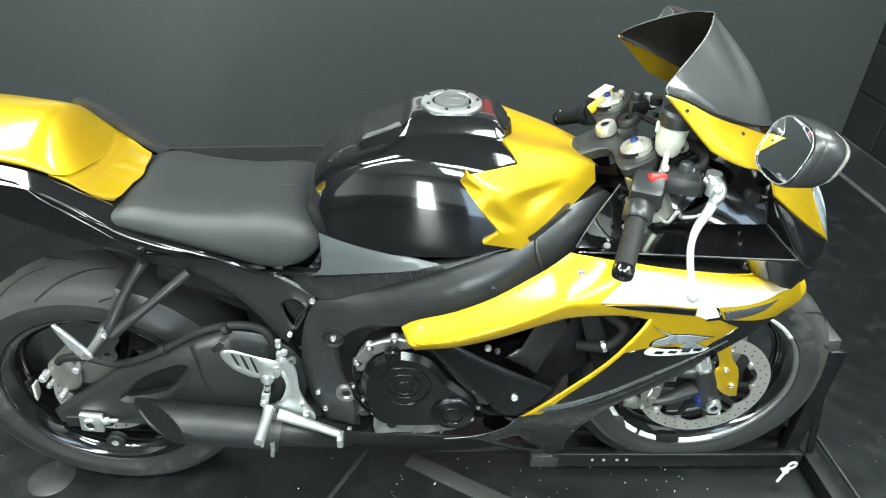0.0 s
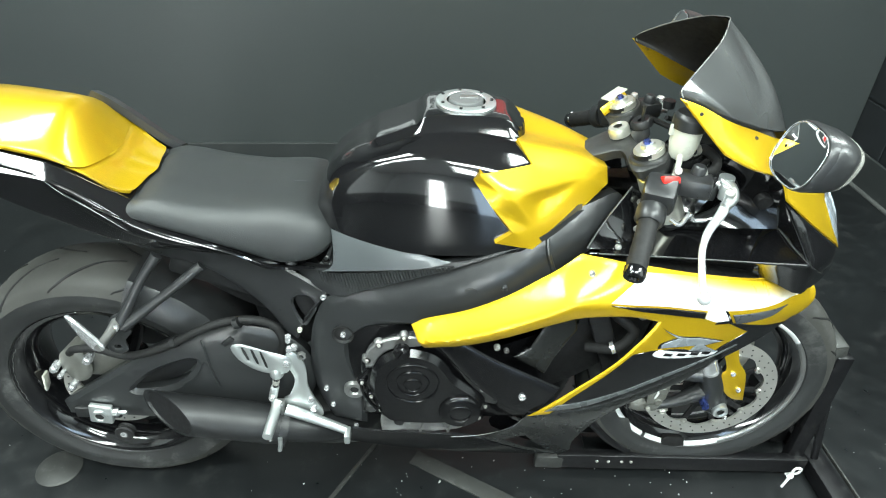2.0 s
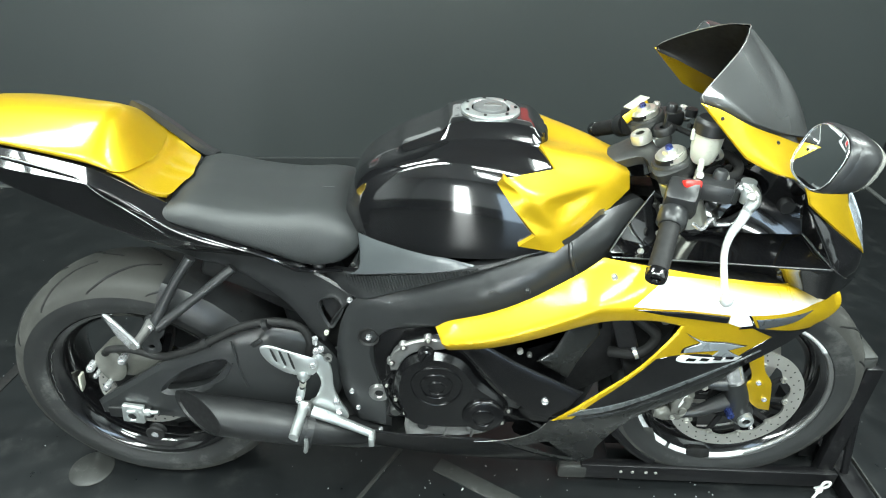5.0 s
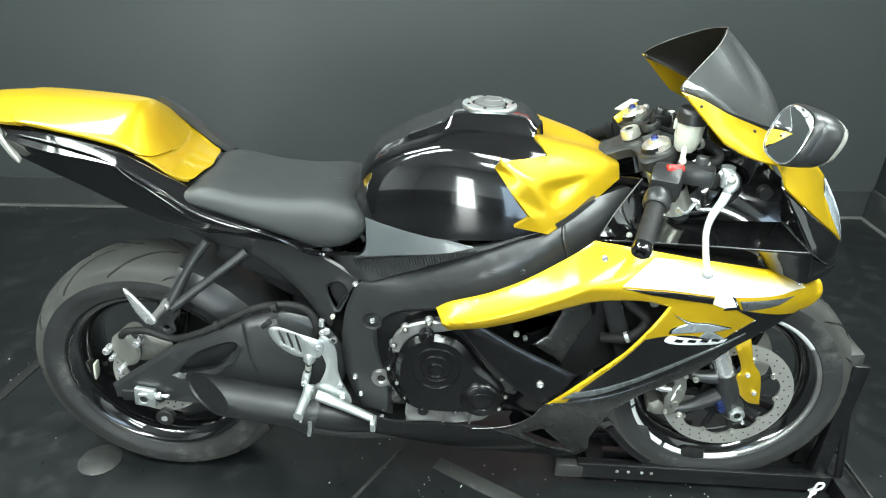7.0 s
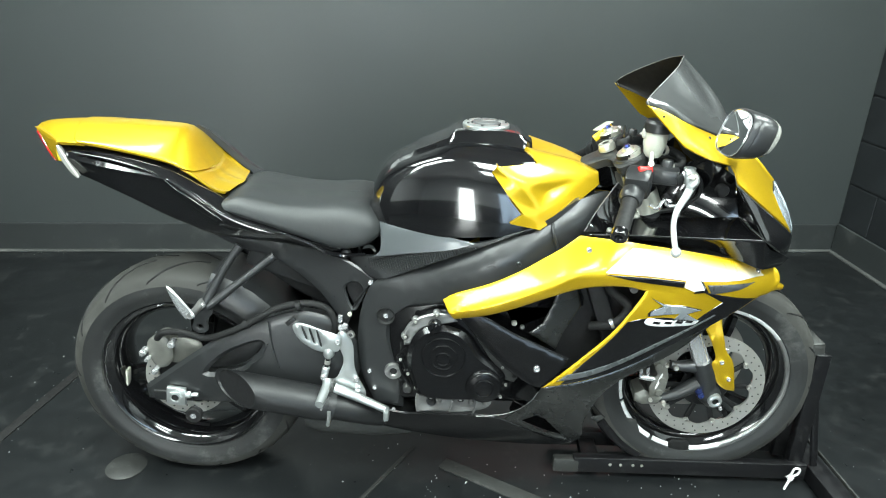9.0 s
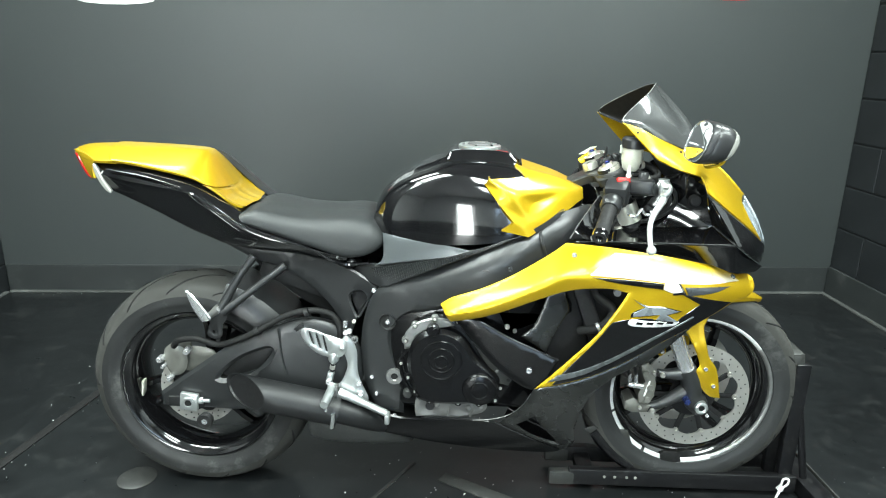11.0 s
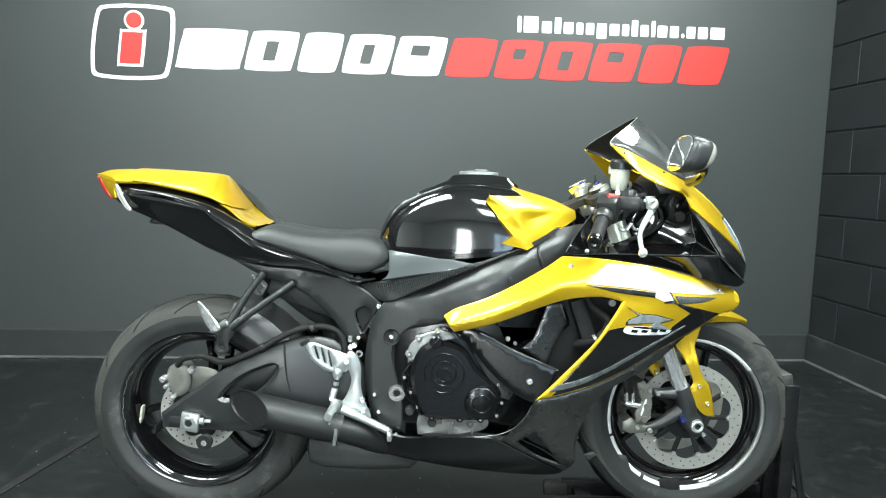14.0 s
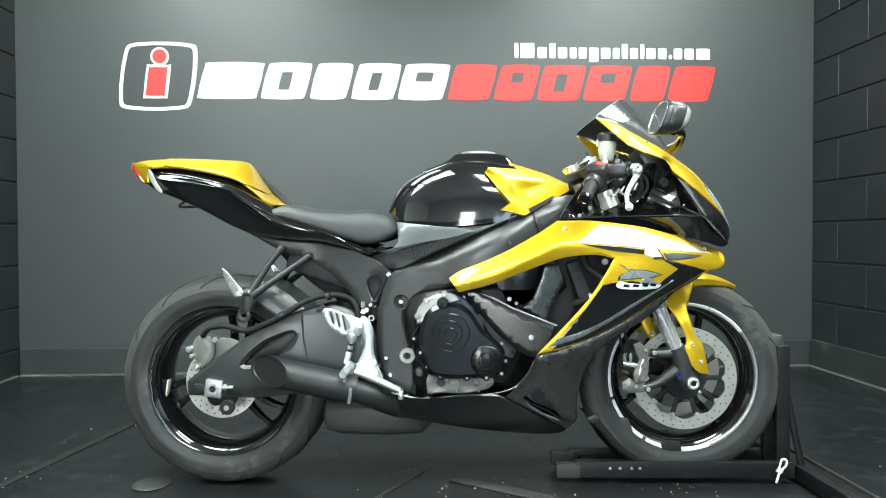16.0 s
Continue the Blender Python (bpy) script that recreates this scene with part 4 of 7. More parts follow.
frame_line = [(0.531, 0.659), (0.498, 0.615), (0.478, 0.541), (0.473, 0.459), (0.484, 0.378), (0.513, 0.304, 1), (0.587, 0.296, 1), (0.588, 0.394), (0.566, 0.476), (0.560, 0.533), (0.596, 0.582), (0.65, 0.60), (0.70, 0.615), (0.80, 0.66), (0.93, 0.73), (1.0, 0.77), (1.06, 0.80), (1.07, 0.87), (1.022, 0.872), (0.937, 0.847), (0.856, 0.803), (0.775, 0.767), (0.694, 0.731), (0.613, 0.694)]
for s in (-1, 1):
    fr = part("frame_beam", panel(frame_line, beam_fold, 0.05, 0.012, 0.010, 0.016, (), s), FRAME, bike, "satin black aluminium frame beam")
    part("frame_recess", lathe([(0, -0.002), (0.018, -0.002), (0.02, 0.002), (0.022, 0.003), (0.022, -0.003)], (0.547, s * 0.1505, 0.566), (0, s, 0), 24), RUBBER_DARK, fr)
    screw(0.547, s * 0.151, 0.566, 0.007, fr, CHROME, (0, s, 0))
    part("pivot_nut", lathe([(0.009, 0.004), (0.012, 0.008), (0.021, 0.008), (0.023, 0.004), (0.023, -0.004), (0, -0.004)], (0.564, s * 0.15, 0.411), (0, s, 0), 24), CAST, fr, "bright swingarm pivot nut")
    # The pivot's bore is a dark disc, shade put into its colour.
    part("pivot_hole", lathe([(0, 0.002), (0.01, 0.002), (0.01, 0)], (0.564, s * 0.152, 0.411), (0, s, 0), 16), RUBBER_DARK, fr)
    for bx, bz in ((0.502, 0.402), (0.514, 0.354), (0.855, 0.735), (0.563, 0.293)):
        screw(bx, s * (beam_y(bx) + 0.002), bz, 0.0065, fr, FRAME if bx > 0.8 else CHROME, (0, s, 0))
    part("frame_seam", tube([(0.928, s * (beam_fold(0.928, 0.822) + 0.001), 0.822), (0.93, s * (beam_fold(0.93, 0.80) + 0.0015), 0.80), (0.946, s * (beam_fold(0.946, 0.756) + 0.001), 0.756)], 0.004, 8, 5), FRAME, fr, "weld seam across the beam")
    part("frame_emblem", tube([(0.795 + 0.011 * math.cos(a), s * (beam_y(0.795) - 0.0005), 0.722 + 0.008 * math.sin(a)) for a in [math.pi * (0.1 + 0.8 * k / 8) for k in range(9)]], 0.0012, 6, 2), MATTE, fr)
part("engine_block", box((0.42, 0.3, 0.3), Matrix.Translation((0.76, 0.0, 0.47)), 0.02), ENGINE, bike, "black painted engine block")
part("cylinder_head", box((0.2, 0.3, 0.2), Matrix.Translation((0.9, 0, 0.65)) @ Matrix.Rotation(radians(-25), 4, "Y"), 0.02), ENGINE, bike)
cover = part("engine_cover", panel([(0.588, 0.455), (0.585, 0.52), (0.61, 0.565), (0.65, 0.592), (0.70, 0.60), (0.75, 0.583), (0.785, 0.545), (0.815, 0.48), (0.845, 0.42), (0.84, 0.37), (0.8, 0.348), (0.73, 0.35), (0.645, 0.352), (0.61, 0.39)], lambda x, z: 0.178, 0.04, 0.006, 0.005, 0.03), ENGINE, bike, "black engine side cover")
part("cover_flange", panel([(0.594, 0.505, 1), (0.592, 0.535), (0.602, 0.558), (0.629, 0.581), (0.673, 0.594), (0.706, 0.588), (0.722, 0.573, 1), (0.69, 0.566), (0.65, 0.560), (0.623, 0.538), (0.611, 0.507, 1)], lambda x, z: 0.184, 0.02, 0.003, 0.003, 0.012), CAST, cover, "bare cast flange")
part("cover_gasket", tube([(0.60, -0.181, 0.50), (0.583, -0.18, 0.47), (0.588, -0.18, 0.425), (0.612, -0.18, 0.385), (0.635, -0.18, 0.362)], 0.0035, 8, 5), ENGINE, cover, "thick casing edge")
part("cover_face", panel([(0.607, 0.507), (0.602, 0.459), (0.616, 0.404), (0.636, 0.366), (0.693, 0.356), (0.772, 0.359), (0.820, 0.369), (0.836, 0.404), (0.841, 0.432), (0.820, 0.459), (0.781, 0.491), (0.757, 0.528), (0.733, 0.553), (0.694, 0.567), (0.654, 0.563), (0.623, 0.542)], lambda x, z: 0.202, 0.035, 0.011, 0.012, 0.02), ENGINE, cover, "black pear-shaped cover face")
for rx, rz, rr in ((0.690, 0.485, 0.0525), (0.690, 0.485, 0.0325), (0.690, 0.48, 0.017), (0.790, 0.407, 0.023)):
    ry = 0.202 if rx < 0.7 else 0.211
    part("cover_ring", lathe([(rr - 0.002, 0.0), (rr - 0.0014, 0.0022), (rr, 0.003), (rr + 0.0014, 0.0022), (rr + 0.002, 0.0)], (rx, -ry, rz), (0, -1, 0), 44), ENGINE, cover)
part("starter_cover", lathe([(0.0, 0.010), (0.038, 0.010), (0.042, 0.008), (0.045, 0.003), (0.046, -0.02)], (0.79, -0.201, 0.407), (0, -1, 0), 40), ENGINE, cover, "small round black engine cover")
part("oil_filler", lathe([(0, 0.012), (0.013, 0.012), (0.0165, 0.009), (0.0165, -0.006)], (0.668, -0.197, 0.568), (0, -1, 0), 20), ENGINE, cover, "black oil filler cap")
part("filler_grip", box((0.006, 0.008, 0.026), Matrix.Translation((0.668, -0.21, 0.568)) @ Matrix.Rotation(0.5, 4, "Y"), 0.002), ENGINE, cover)
for bx, bz in ((0.585, 0.465), (0.597, 0.528), (0.622, 0.570), (0.672, 0.59), (0.73, 0.585), (0.777, 0.545), (0.806, 0.5), (0.834, 0.452), (0.845, 0.402), (0.833, 0.366), (0.79, 0.354), (0.735, 0.354), (0.66, 0.358), (0.622, 0.385), (0.603, 0.425)):
    part("bolt_boss", lathe([(0.0045, 0.006), (0.008, 0.006), (0.0095, 0.004), (0.011, -0.006)], (bx, -0.178, bz), (0, -1, 0), 14), ENGINE if bz < 0.5 or bx > 0.7 else CAST, cover)
    screw(bx, -0.1835, bz, 0.0045, cover, STEEL)
sump = part("sump", panel([(0.62, 0.338), (0.624, 0.356), (0.633, 0.366, 1), (0.649, 0.358), (0.713, 0.349), (0.795, 0.356), (0.812, 0.343), (0.798, 0.324), (0.738, 0.308), (0.668, 0.309), (0.623, 0.305, 1)], lambda x, z: 0.176 + 0.004 * math.sin(x * 70) * math.sin(z * 90), 0.25, 0.004, 0.003, 0.008), SUMP, bike, "dull cast aluminium sump")
# Drain hole drawn as a dark disc in place of its shade.
part("drain_boss", lathe([(0, 0.002), (0.010, 0.003), (0.012, 0.001), (0.013, -0.004)], (0.661, -0.176, 0.339), (0, -1, 0), 16), MATTE, sump, "dark disc for the shaded drain hole")
for bx, bz in ((0.68, 0.345), (0.763, 0.338), (0.797, 0.339)):
    part("sump_boss", lathe([(0, 0.005), (0.005, 0.005), (0.0075, 0.003), (0.009, -0.002)], (bx, -0.177, bz), (0, -1, 0), 12), SUMP, sump)
for bx in (0.712, 0.772):
    part("sump_rib", box((0.006, 0.008, 0.036), Matrix.Translation((bx, -0.176, 0.328)) @ Matrix.Rotation(0.25, 4, "Y"), 0.002), SUMP, sump)
part("side_stay", lathe([(0, 0.009), (0.009, 0.009), (0.012, 0.006), (0.0135, -0.01)], (0.60, -0.158, 0.365), (0, -1, 0), 14), CLAMP, bike, "dull grey frame bolt")
tab = part("bracket_tab", panel([(0.767, 0.535, 1), (0.786, 0.540, 1), (0.821, 0.500, 1), (0.862, 0.449, 1), (0.875, 0.430, 1), (0.864, 0.411, 1), (0.842, 0.417, 1), (0.827, 0.446, 1), (0.799, 0.481, 1)], lambda x, z: 0.186, 0.006, 0.0015, 0.001, 0.03), CLAMP, bike, "dull cast bracket with a bolt eye")
# The bolt eye's shaded hole is a dark disc on the bracket.
part("tab_hole", lathe([(0, 0.001), (0.005, 0.001), (0.005, -0.001)], (0.864, -0.187, 0.428), (0, -1, 0), 12), RUBBER_DARK, tab)
for k in range(4):
    part("header_pipe", tube([(0.97, -0.09 + 0.06 * k, 0.6), (1.03, -0.09 + 0.06 * k, 0.5), (1.0, -0.08 + 0.055 * k, 0.33), (0.9, -0.08 + 0.05 * k, 0.26)], 0.02, 12, 4), MATTE, bike)

# tank: deck, side bulges, gold covers, filler cap
tz = table([0.495, 0.51, 0.53, 0.56, 0.6, 0.64, 0.70, 0.76, 0.82, 0.88, 0.95, 1.02, 1.05], [0.82, 0.862, 0.898, 0.925, 0.946, 0.962, 0.985, 0.990, 0.988, 0.977, 0.952, 0.915, 0.89])
tw = table([0.495, 0.51, 0.53, 0.56, 0.6, 0.64, 0.70, 0.76, 0.82, 0.88, 0.95, 1.02, 1.05], [0.066, 0.09, 0.111, 0.13, 0.1455, 0.1575, 0.1705, 0.179, 0.1835, 0.184, 0.168, 0.105, 0.06])
tb = table([0.495, 0.53, 0.6, 0.67, 0.74, 0.80, 0.86, 0.9, 0.95, 1.02, 1.05], [0.812, 0.796, 0.788, 0.782, 0.786, 0.792, 0.803, 0.825, 0.853, 0.889, 0.896])
ts = table([0.495, 0.53, 0.58, 0.63, 0.70, 0.78, 0.86, 0.95, 1.02, 1.05], [0.818, 0.878, 0.918, 0.942, 0.96, 0.958, 0.945, 0.925, 0.905, 0.893])


def step_up(x, a, b):
    t = max(0.0, min(1.0, (x - a) / (b - a)))
    return t * t * (3 - 2 * t)


def tank_section(x):
    """Half a cross-section: a raised spine, a sloping terrace, a shoulder, and a side that leans out to its foot."""
    zt, w, zb, zs = tz(x), tw(x), tb(x), ts(x)
    zs = min(zs, zt - 0.012)
    crown = 0.011 * step_up(x, 0.684, 0.704) * (1 - step_up(x, 0.85, 0.885)) + 0.005 * step_up(x, 0.60, 0.615) * (1 - step_up(x, 0.85, 0.885))
    ya = min(0.079, w * 0.52)
    za = zt - (zt - zs) * 0.3
    half = [(0, zt + crown), (ya * 0.45, zt + crown), (ya * 0.72, zt + crown * 0.95 - 0.001), (ya * 0.85, zt + crown * 0.45 - 0.003), (ya, za), (ya + (w * 0.75 - ya) * 0.5, za - (za - zs) * 0.38), (w * 0.75, zs)]
    half += [(w * f, zs - (zs - zb) * h) for f, h in ((0.825, 0.1), (0.885, 0.24), (0.941, 0.44), (0.979, 0.68), (0.997, 0.87), (0.996, 1.0))]
    pts = [Vector((x, v.x, v.y)) for v in curve_through([(*p,) if i not in (2, 4) else (*p, 1) for i, p in enumerate(half)], 7)]
    return pts


def tank_skin(x0, x1, n=44):
    rows = []
    for k in range(n + 1):
        r = tank_section(x0 + (x1 - x0) * k / n)
        rows.append([Vector((p.x, -p.y, p.z)) for p in reversed(r)] + r[1:])
    return rows


def folded_sheet(nodes, faces, thick, cuts=3, rounds=2):
    """A sheet of flat facets whose folds are slightly rounded, with a rim turned in by its thickness."""
    bm = bmesh.new()
    V = [bm.verts.new(p) for p in nodes]
    for f in faces:
        bm.faces.new([V[i] for i in f])
    for _ in range(cuts):
        bmesh.ops.subdivide_edges(bm, edges=bm.edges[:], cuts=1, use_grid_fill=True)
    bmesh.ops.recalc_face_normals(bm, faces=bm.faces)
    mid = sum((v.co for v in bm.verts), Vector()) / len(bm.verts) - Vector((0, 0, 0.1))
    if sum((f.calc_center_median() - mid).dot(f.normal) for f in bm.faces) < 0:
        bmesh.ops.reverse_faces(bm, faces=bm.faces)
    for _ in range(rounds):
        moved = {}
        for v in bm.verts:
            if not v.is_boundary:
                moved[v] = v.co.lerp(sum((e.other_vert(v).co for e in v.link_edges), Vector()) / len(v.link_edges), 0.55)
        for v, co in moved.items():
            v.co = co
    bm.normal_update()
    outer = bm.faces[:]
    back = {v: bm.verts.new(v.co - v.normal * thick) for v in bm.verts[:]}
    rim = [e for e in bm.edges if e.is_boundary]
    for e in rim:
        a, b = e.verts
        bm.faces.new((a, b, back[b], back[a]))
    for f in outer:
        bm.faces.new([back[v] for v in reversed(f.verts)])
    return bm


# gold cover: facets that meet in crisp folds, with a hollow on each flank and a valley along the middle
FLANK = ((0.787, -0.164, 0.936), (0.797, -0.173, 0.950), (0.891, -0.125, 0.948), (0.866, -0.081, 0.975), (0.889, 0.0, 0.950), (1.036, 0.0, 0.914), (0.967, -0.058, 0.947), (1.042, -0.052, 0.912), (1.041, -0.079, 0.890), (0.898, -0.188, 0.813), (0.831, -0.195, 0.828), (0.860, -0.192, 0.849), (0.852, -0.187, 0.916), (0.897, -0.179, 0.852), (0.995, -0.098, 0.912), (0.914, -0.142, 0.889), (0.822, -0.185, 0.893), (0.972, -0.138, 0.850))
FACETS = ((0, 1, 12), (0, 12, 16), (16, 12, 13), (16, 13, 11), (11, 13, 9), (11, 9, 10), (1, 2, 12), (2, 14, 12), (2, 6, 14), (2, 3, 6), (3, 4, 6), (4, 5, 6), (5, 7, 6), (6, 7, 14), (7, 8, 14), (12, 14, 15), (14, 13, 15), (13, 12, 15), (13, 17, 9), (13, 14, 17), (14, 8, 17))
twin = {i: i if abs(p[1]) < 1e-6 else None for i, p in enumerate(FLANK)}
cover_nodes = list(FLANK)
for i, p in enumerate(FLANK):
    if twin[i] is None:
        twin[i] = len(cover_nodes)
        cover_nodes.append((p[0], -p[1], p[2]))
cover_bm = folded_sheet(cover_nodes, list(FACETS) + [tuple(twin[i] for i in reversed(f)) for f in FACETS], 0.015, 3, 6)
cover_net = BVHTree.FromPolygons([Vector(p) for p in cover_nodes], [list(f) for f in FACETS] + [[twin[i] for i in f] for f in FACETS])


def under_cover(p):
    """The tank's skin steps in beneath the gold cover."""
    if p.x < 0.78:
        return p
    core = Vector((p.x, 0, 0.84))
    way = p - core
    spot, _, _, far = cover_net.ray_cast(core, way.normalized())
    if spot is None or way.length < far - 0.005:
        return p
    return core + way.normalized() * (far - 0.005)


rows = [[under_cover(p) for p in r] for r in tank_skin(0.505, 1.03, 120)]
bm = add_grid(bmesh.new(), rows, False, True, True)
tank = part("fuel_tank", bm, BLACK, bike, "gloss black fuel tank with a gold front cover")
part("tank_cover", cover_bm, GOLD, tank, "gold painted tank cover with folded facets")
part("cover_bolt", lathe([(0.004, 0.003), (0.009, 0.004), (0.0095, 0), (0.0095, -0.006)], (1.036, 0, 0.914), (0.6, 0, 1), 16), CHROME, tank)
for s in (-1, 1):
    foot = curve_through([(0.852, s * 0.18, 0.826, 1), (0.898, s * 0.176, 0.817, 1), (0.972, s * 0.128, 0.853, 1), (1.035, s * 0.07, 0.888, 1)], 3)
    part("cover_skirt", add_grid(bmesh.new(), [[p + Vector((0, 0, 0.004)) for p in foot], [p + Vector((0, -s * 0.004, -0.012)) for p in foot], [p + Vector((0, -s * 0.006, -0.05)) for p in foot]]), RADIATOR, tank, "black skirt under the gold cover")
part("filler_ring", lathe([(0.0355, 0.008), (0.038, 0.0105), (0.052, 0.010), (0.0555, 0.007), (0.0565, -0.012)], (0.776, 0, 1.002), (0.02, 0, 1), 40), ALU, tank, "brushed aluminium filler ring")
cap = part("filler_cap", lathe([(0, 0.009), (0.03, 0.009), (0.032, 0.006), (0.032, 0)], (0.776, 0, 1.0065), (0.02, 0, 1), 32), CAPGREY, tank, "grey filler cap")
part("cap_flap", box((0.034, 0.012, 0.004), Matrix.Translation((0.781, 0, 1.0165)), 0.0015), CAST, cap)
for k in range(7):
    a = 2 * math.pi * k / 7
    part("cap_bolt", lathe([(0, 0.003), (0.003, 0.003), (0.003, 0)], (0.776 + math.cos(a) * 0.047, math.sin(a) * 0.047, 1.0118), (0, 0, 1), 8), MATTE, cap)

# side covers under the tank
side_y = table([0.45, 0.53, 0.6, 0.7, 0.8, 0.9, 0.98], [0.12, 0.15, 0.166, 0.18, 0.19, 0.185, 0.15])


def silver_y(x, z):
    """From the tank's tucked-in foot outwards to the ribbed panel below."""
    foot = tw(x) * 0.992 + 0.001
    f = max(0.0, min(1.0, (0.797 - 0.11 * (x - 0.53) - z) / max(0.012, 0.075 - 0.27 * (x - 0.53))))
    return foot + (max(foot, side_y(x) - 0.004) - foot) * f ** 0.8


for s in (-1, 1):
    part("silver_cover", panel([(0.515, 0.716, 1), (0.535, 0.735), (0.536, 0.77), (0.532, 0.797, 1), (0.605, 0.79), (0.694, 0.782), (0.762, 0.771, 1), (0.702, 0.751), (0.614, 0.736), (0.555, 0.724)], silver_y, 0.006, 0.003, 0.002, 0.012, (), s), SILVER, bike, "silver grey side cover under the tank")
    rib = bmesh.new()
    base = [(0.456, 0.694), (0.53, 0.715), (0.625, 0.738), (0.72, 0.763), (0.79, 0.782), (0.86, 0.81), (0.92, 0.826), (0.985, 0.868), (0.93, 0.838), (0.86, 0.804), (0.78, 0.768), (0.69, 0.729), (0.61, 0.693), (0.528, 0.66)]
    part("ribbed_cover", panel(base, lambda x, z: side_y(x) - 0.004 - 0.25 * max(0.0, z - 0.69 - 0.44 * (x - 0.6)), 0.02, 0.003, 0.002, 0.02, (), s), SATIN, bike, "ribbed black insert panel")
    line = [(v.x, v.y) for v in curve_through(base, 4, True)]
    for k in range(46):
        x = 0.505 + k * 0.0062
        hit = [z for z in [0.66 + 0.002 * j for j in range(70)] if inside((x + (z - 0.7) * -0.35, z), line)]
        if len(hit) > 3:
            z0, z1 = hit[0] + 0.003, hit[-1] - 0.003
            add_tube(rib, [(x - (z - 0.7) * 0.35, s * (side_y(x) - 0.0035 - 0.25 * max(0.0, z - 0.69 - 0.44 * (x - 0.6))), z) for z in (z0, z1)], 0.0026, 6, 1)
    part("rib", rib, SATIN, bike, "row of fine ribs")

# seat
sz = table([0.14, 0.16, 0.205, 0.3, 0.39, 0.46, 0.505, 0.535, 0.545], [0.828, 0.838, 0.852, 0.838, 0.833, 0.836, 0.826, 0.80, 0.782])
sb = table([0.14, 0.16, 0.2, 0.28, 0.365, 0.43, 0.48, 0.52, 0.545], [0.824, 0.818, 0.806, 0.782, 0.754, 0.735, 0.738, 0.754, 0.775])
sw = table([0.14, 0.147, 0.16, 0.2, 0.28, 0.38, 0.46, 0.51, 0.535, 0.545], [0.09, 0.112, 0.128, 0.137, 0.14, 0.142, 0.146, 0.14, 0.118, 0.1])
rows = []
for k in range(33):
    x = 0.14 + 0.405 * (0.5 - 0.5 * math.cos(math.pi * k / 32))
    zt, zb, w = sz(x), sb(x), sw(x)
    sec = [(0, zt - 0.002), (w * 0.4, zt), (w * 0.66, zt - 0.003), (w * 0.84, zt - (zt - zb) * 0.14), (w * 0.955, zt - (zt - zb) * 0.4), (w, zt - (zt - zb) * 0.75), (w * 0.985, zb + 0.006), (w * 0.94, zb)]
    r = [Vector((x, v.x, v.y)) for v in curve_through(sec, 3)]
    rows.append([Vector((p.x, -p.y, p.z)) for p in reversed(r)] + r[1:])
seat = part("seat", add_grid(bmesh.new(), rows, False, True, True), SEATSKIN, bike, "black vinyl rider seat, slightly worn")
part("seat_seam", tube([(0.2, -0.128, 0.82), (0.3, -0.136, 0.795), (0.4, -0.14, 0.77), (0.5, -0.14, 0.768)], 0.0014, 6, 6), SEATSKIN, seat)
part("seat_scuff", box((0.022, 0.002, 0.0008), Matrix.Translation((0.46, -0.005, 0.8358)), 0), SILVER, seat, "small pale scuff")

# tail: black body, gold cowls, lamps
xs = [-0.285, -0.26, -0.2, -0.12, -0.05, 0.04, 0.08, 0.12, 0.2, 0.3, 0.4, 0.475]
t_top = table(xs, [0.98, 0.973, 0.964, 0.958, 0.948, 0.926, 0.905, 0.874, 0.82, 0.787, 0.752, 0.728])
t_cr = table(xs, [0.968, 0.955, 0.935, 0.92, 0.91, 0.893, 0.875, 0.85, 0.805, 0.772, 0.738, 0.716])
t_w = table(xs, [0.03, 0.056, 0.103, 0.126, 0.134, 0.134, 0.134, 0.137, 0.143, 0.142, 0.125, 0.1])
t_bot = table(xs, [0.962, 0.938, 0.898, 0.868, 0.838, 0.79, 0.773, 0.757, 0.742, 0.732, 0.708, 0.69])
t_bw = table(xs, [0.02, 0.04, 0.085, 0.107, 0.115, 0.114, 0.114, 0.115, 0.116, 0.112, 0.1, 0.085])
rows = []
for k in range(49):
    x = -0.285 + 0.76 * k / 48
    a, c, w, b, bw = t_top(x), t_cr(x), t_w(x), t_bot(x), t_bw(x)
    sec = [(0, a - 0.002), (w * 0.6, a - 0.001), (w * 0.74, a, 1), (w * 0.885, c + (a - c) * 0.46), (w, c, 1), (w * 0.97, c - (c - b) * 0.22), (bw + (w - bw) * 0.5, c - (c - b) * 0.7), (bw, b + 0.002), (bw * 0.6, b - 0.004), (0, b - 0.006)]
    r = [Vector((x, v.x, v.y)) for v in curve_through(sec, 3)]
    rows.append([Vector((p.x, -p.y, p.z)) for p in reversed(r)] + r[1:])
tail = part("tail_unit", add_grid(bmesh.new(), rows, False, True, True), BLACK, bike, "gloss black tail unit with gold cowl")
g_top = table([-0.3, -0.27, -0.2, -0.1, 0.0, 0.055, 0.068, 0.09, 0.126, 0.15, 0.18], [0.985, 0.994, 0.998, 0.996, 0.991, 0.985, 0.976, 0.938, 0.878, 0.862, 0.853])
g_w = table([-0.3, -0.285, -0.26, -0.205, -0.1, 0.0, 0.06, 0.1, 0.14, 0.175, 0.185], [0.02, 0.036, 0.062, 0.1, 0.116, 0.12, 0.118, 0.112, 0.104, 0.085, 0.06])
g_bot = table([-0.3, -0.26, -0.205, -0.137, -0.053, 0.03, 0.064, 0.1, 0.147, 0.185], [0.972, 0.968, 0.963, 0.962, 0.95, 0.932, 0.92, 0.897, 0.858, 0.845])


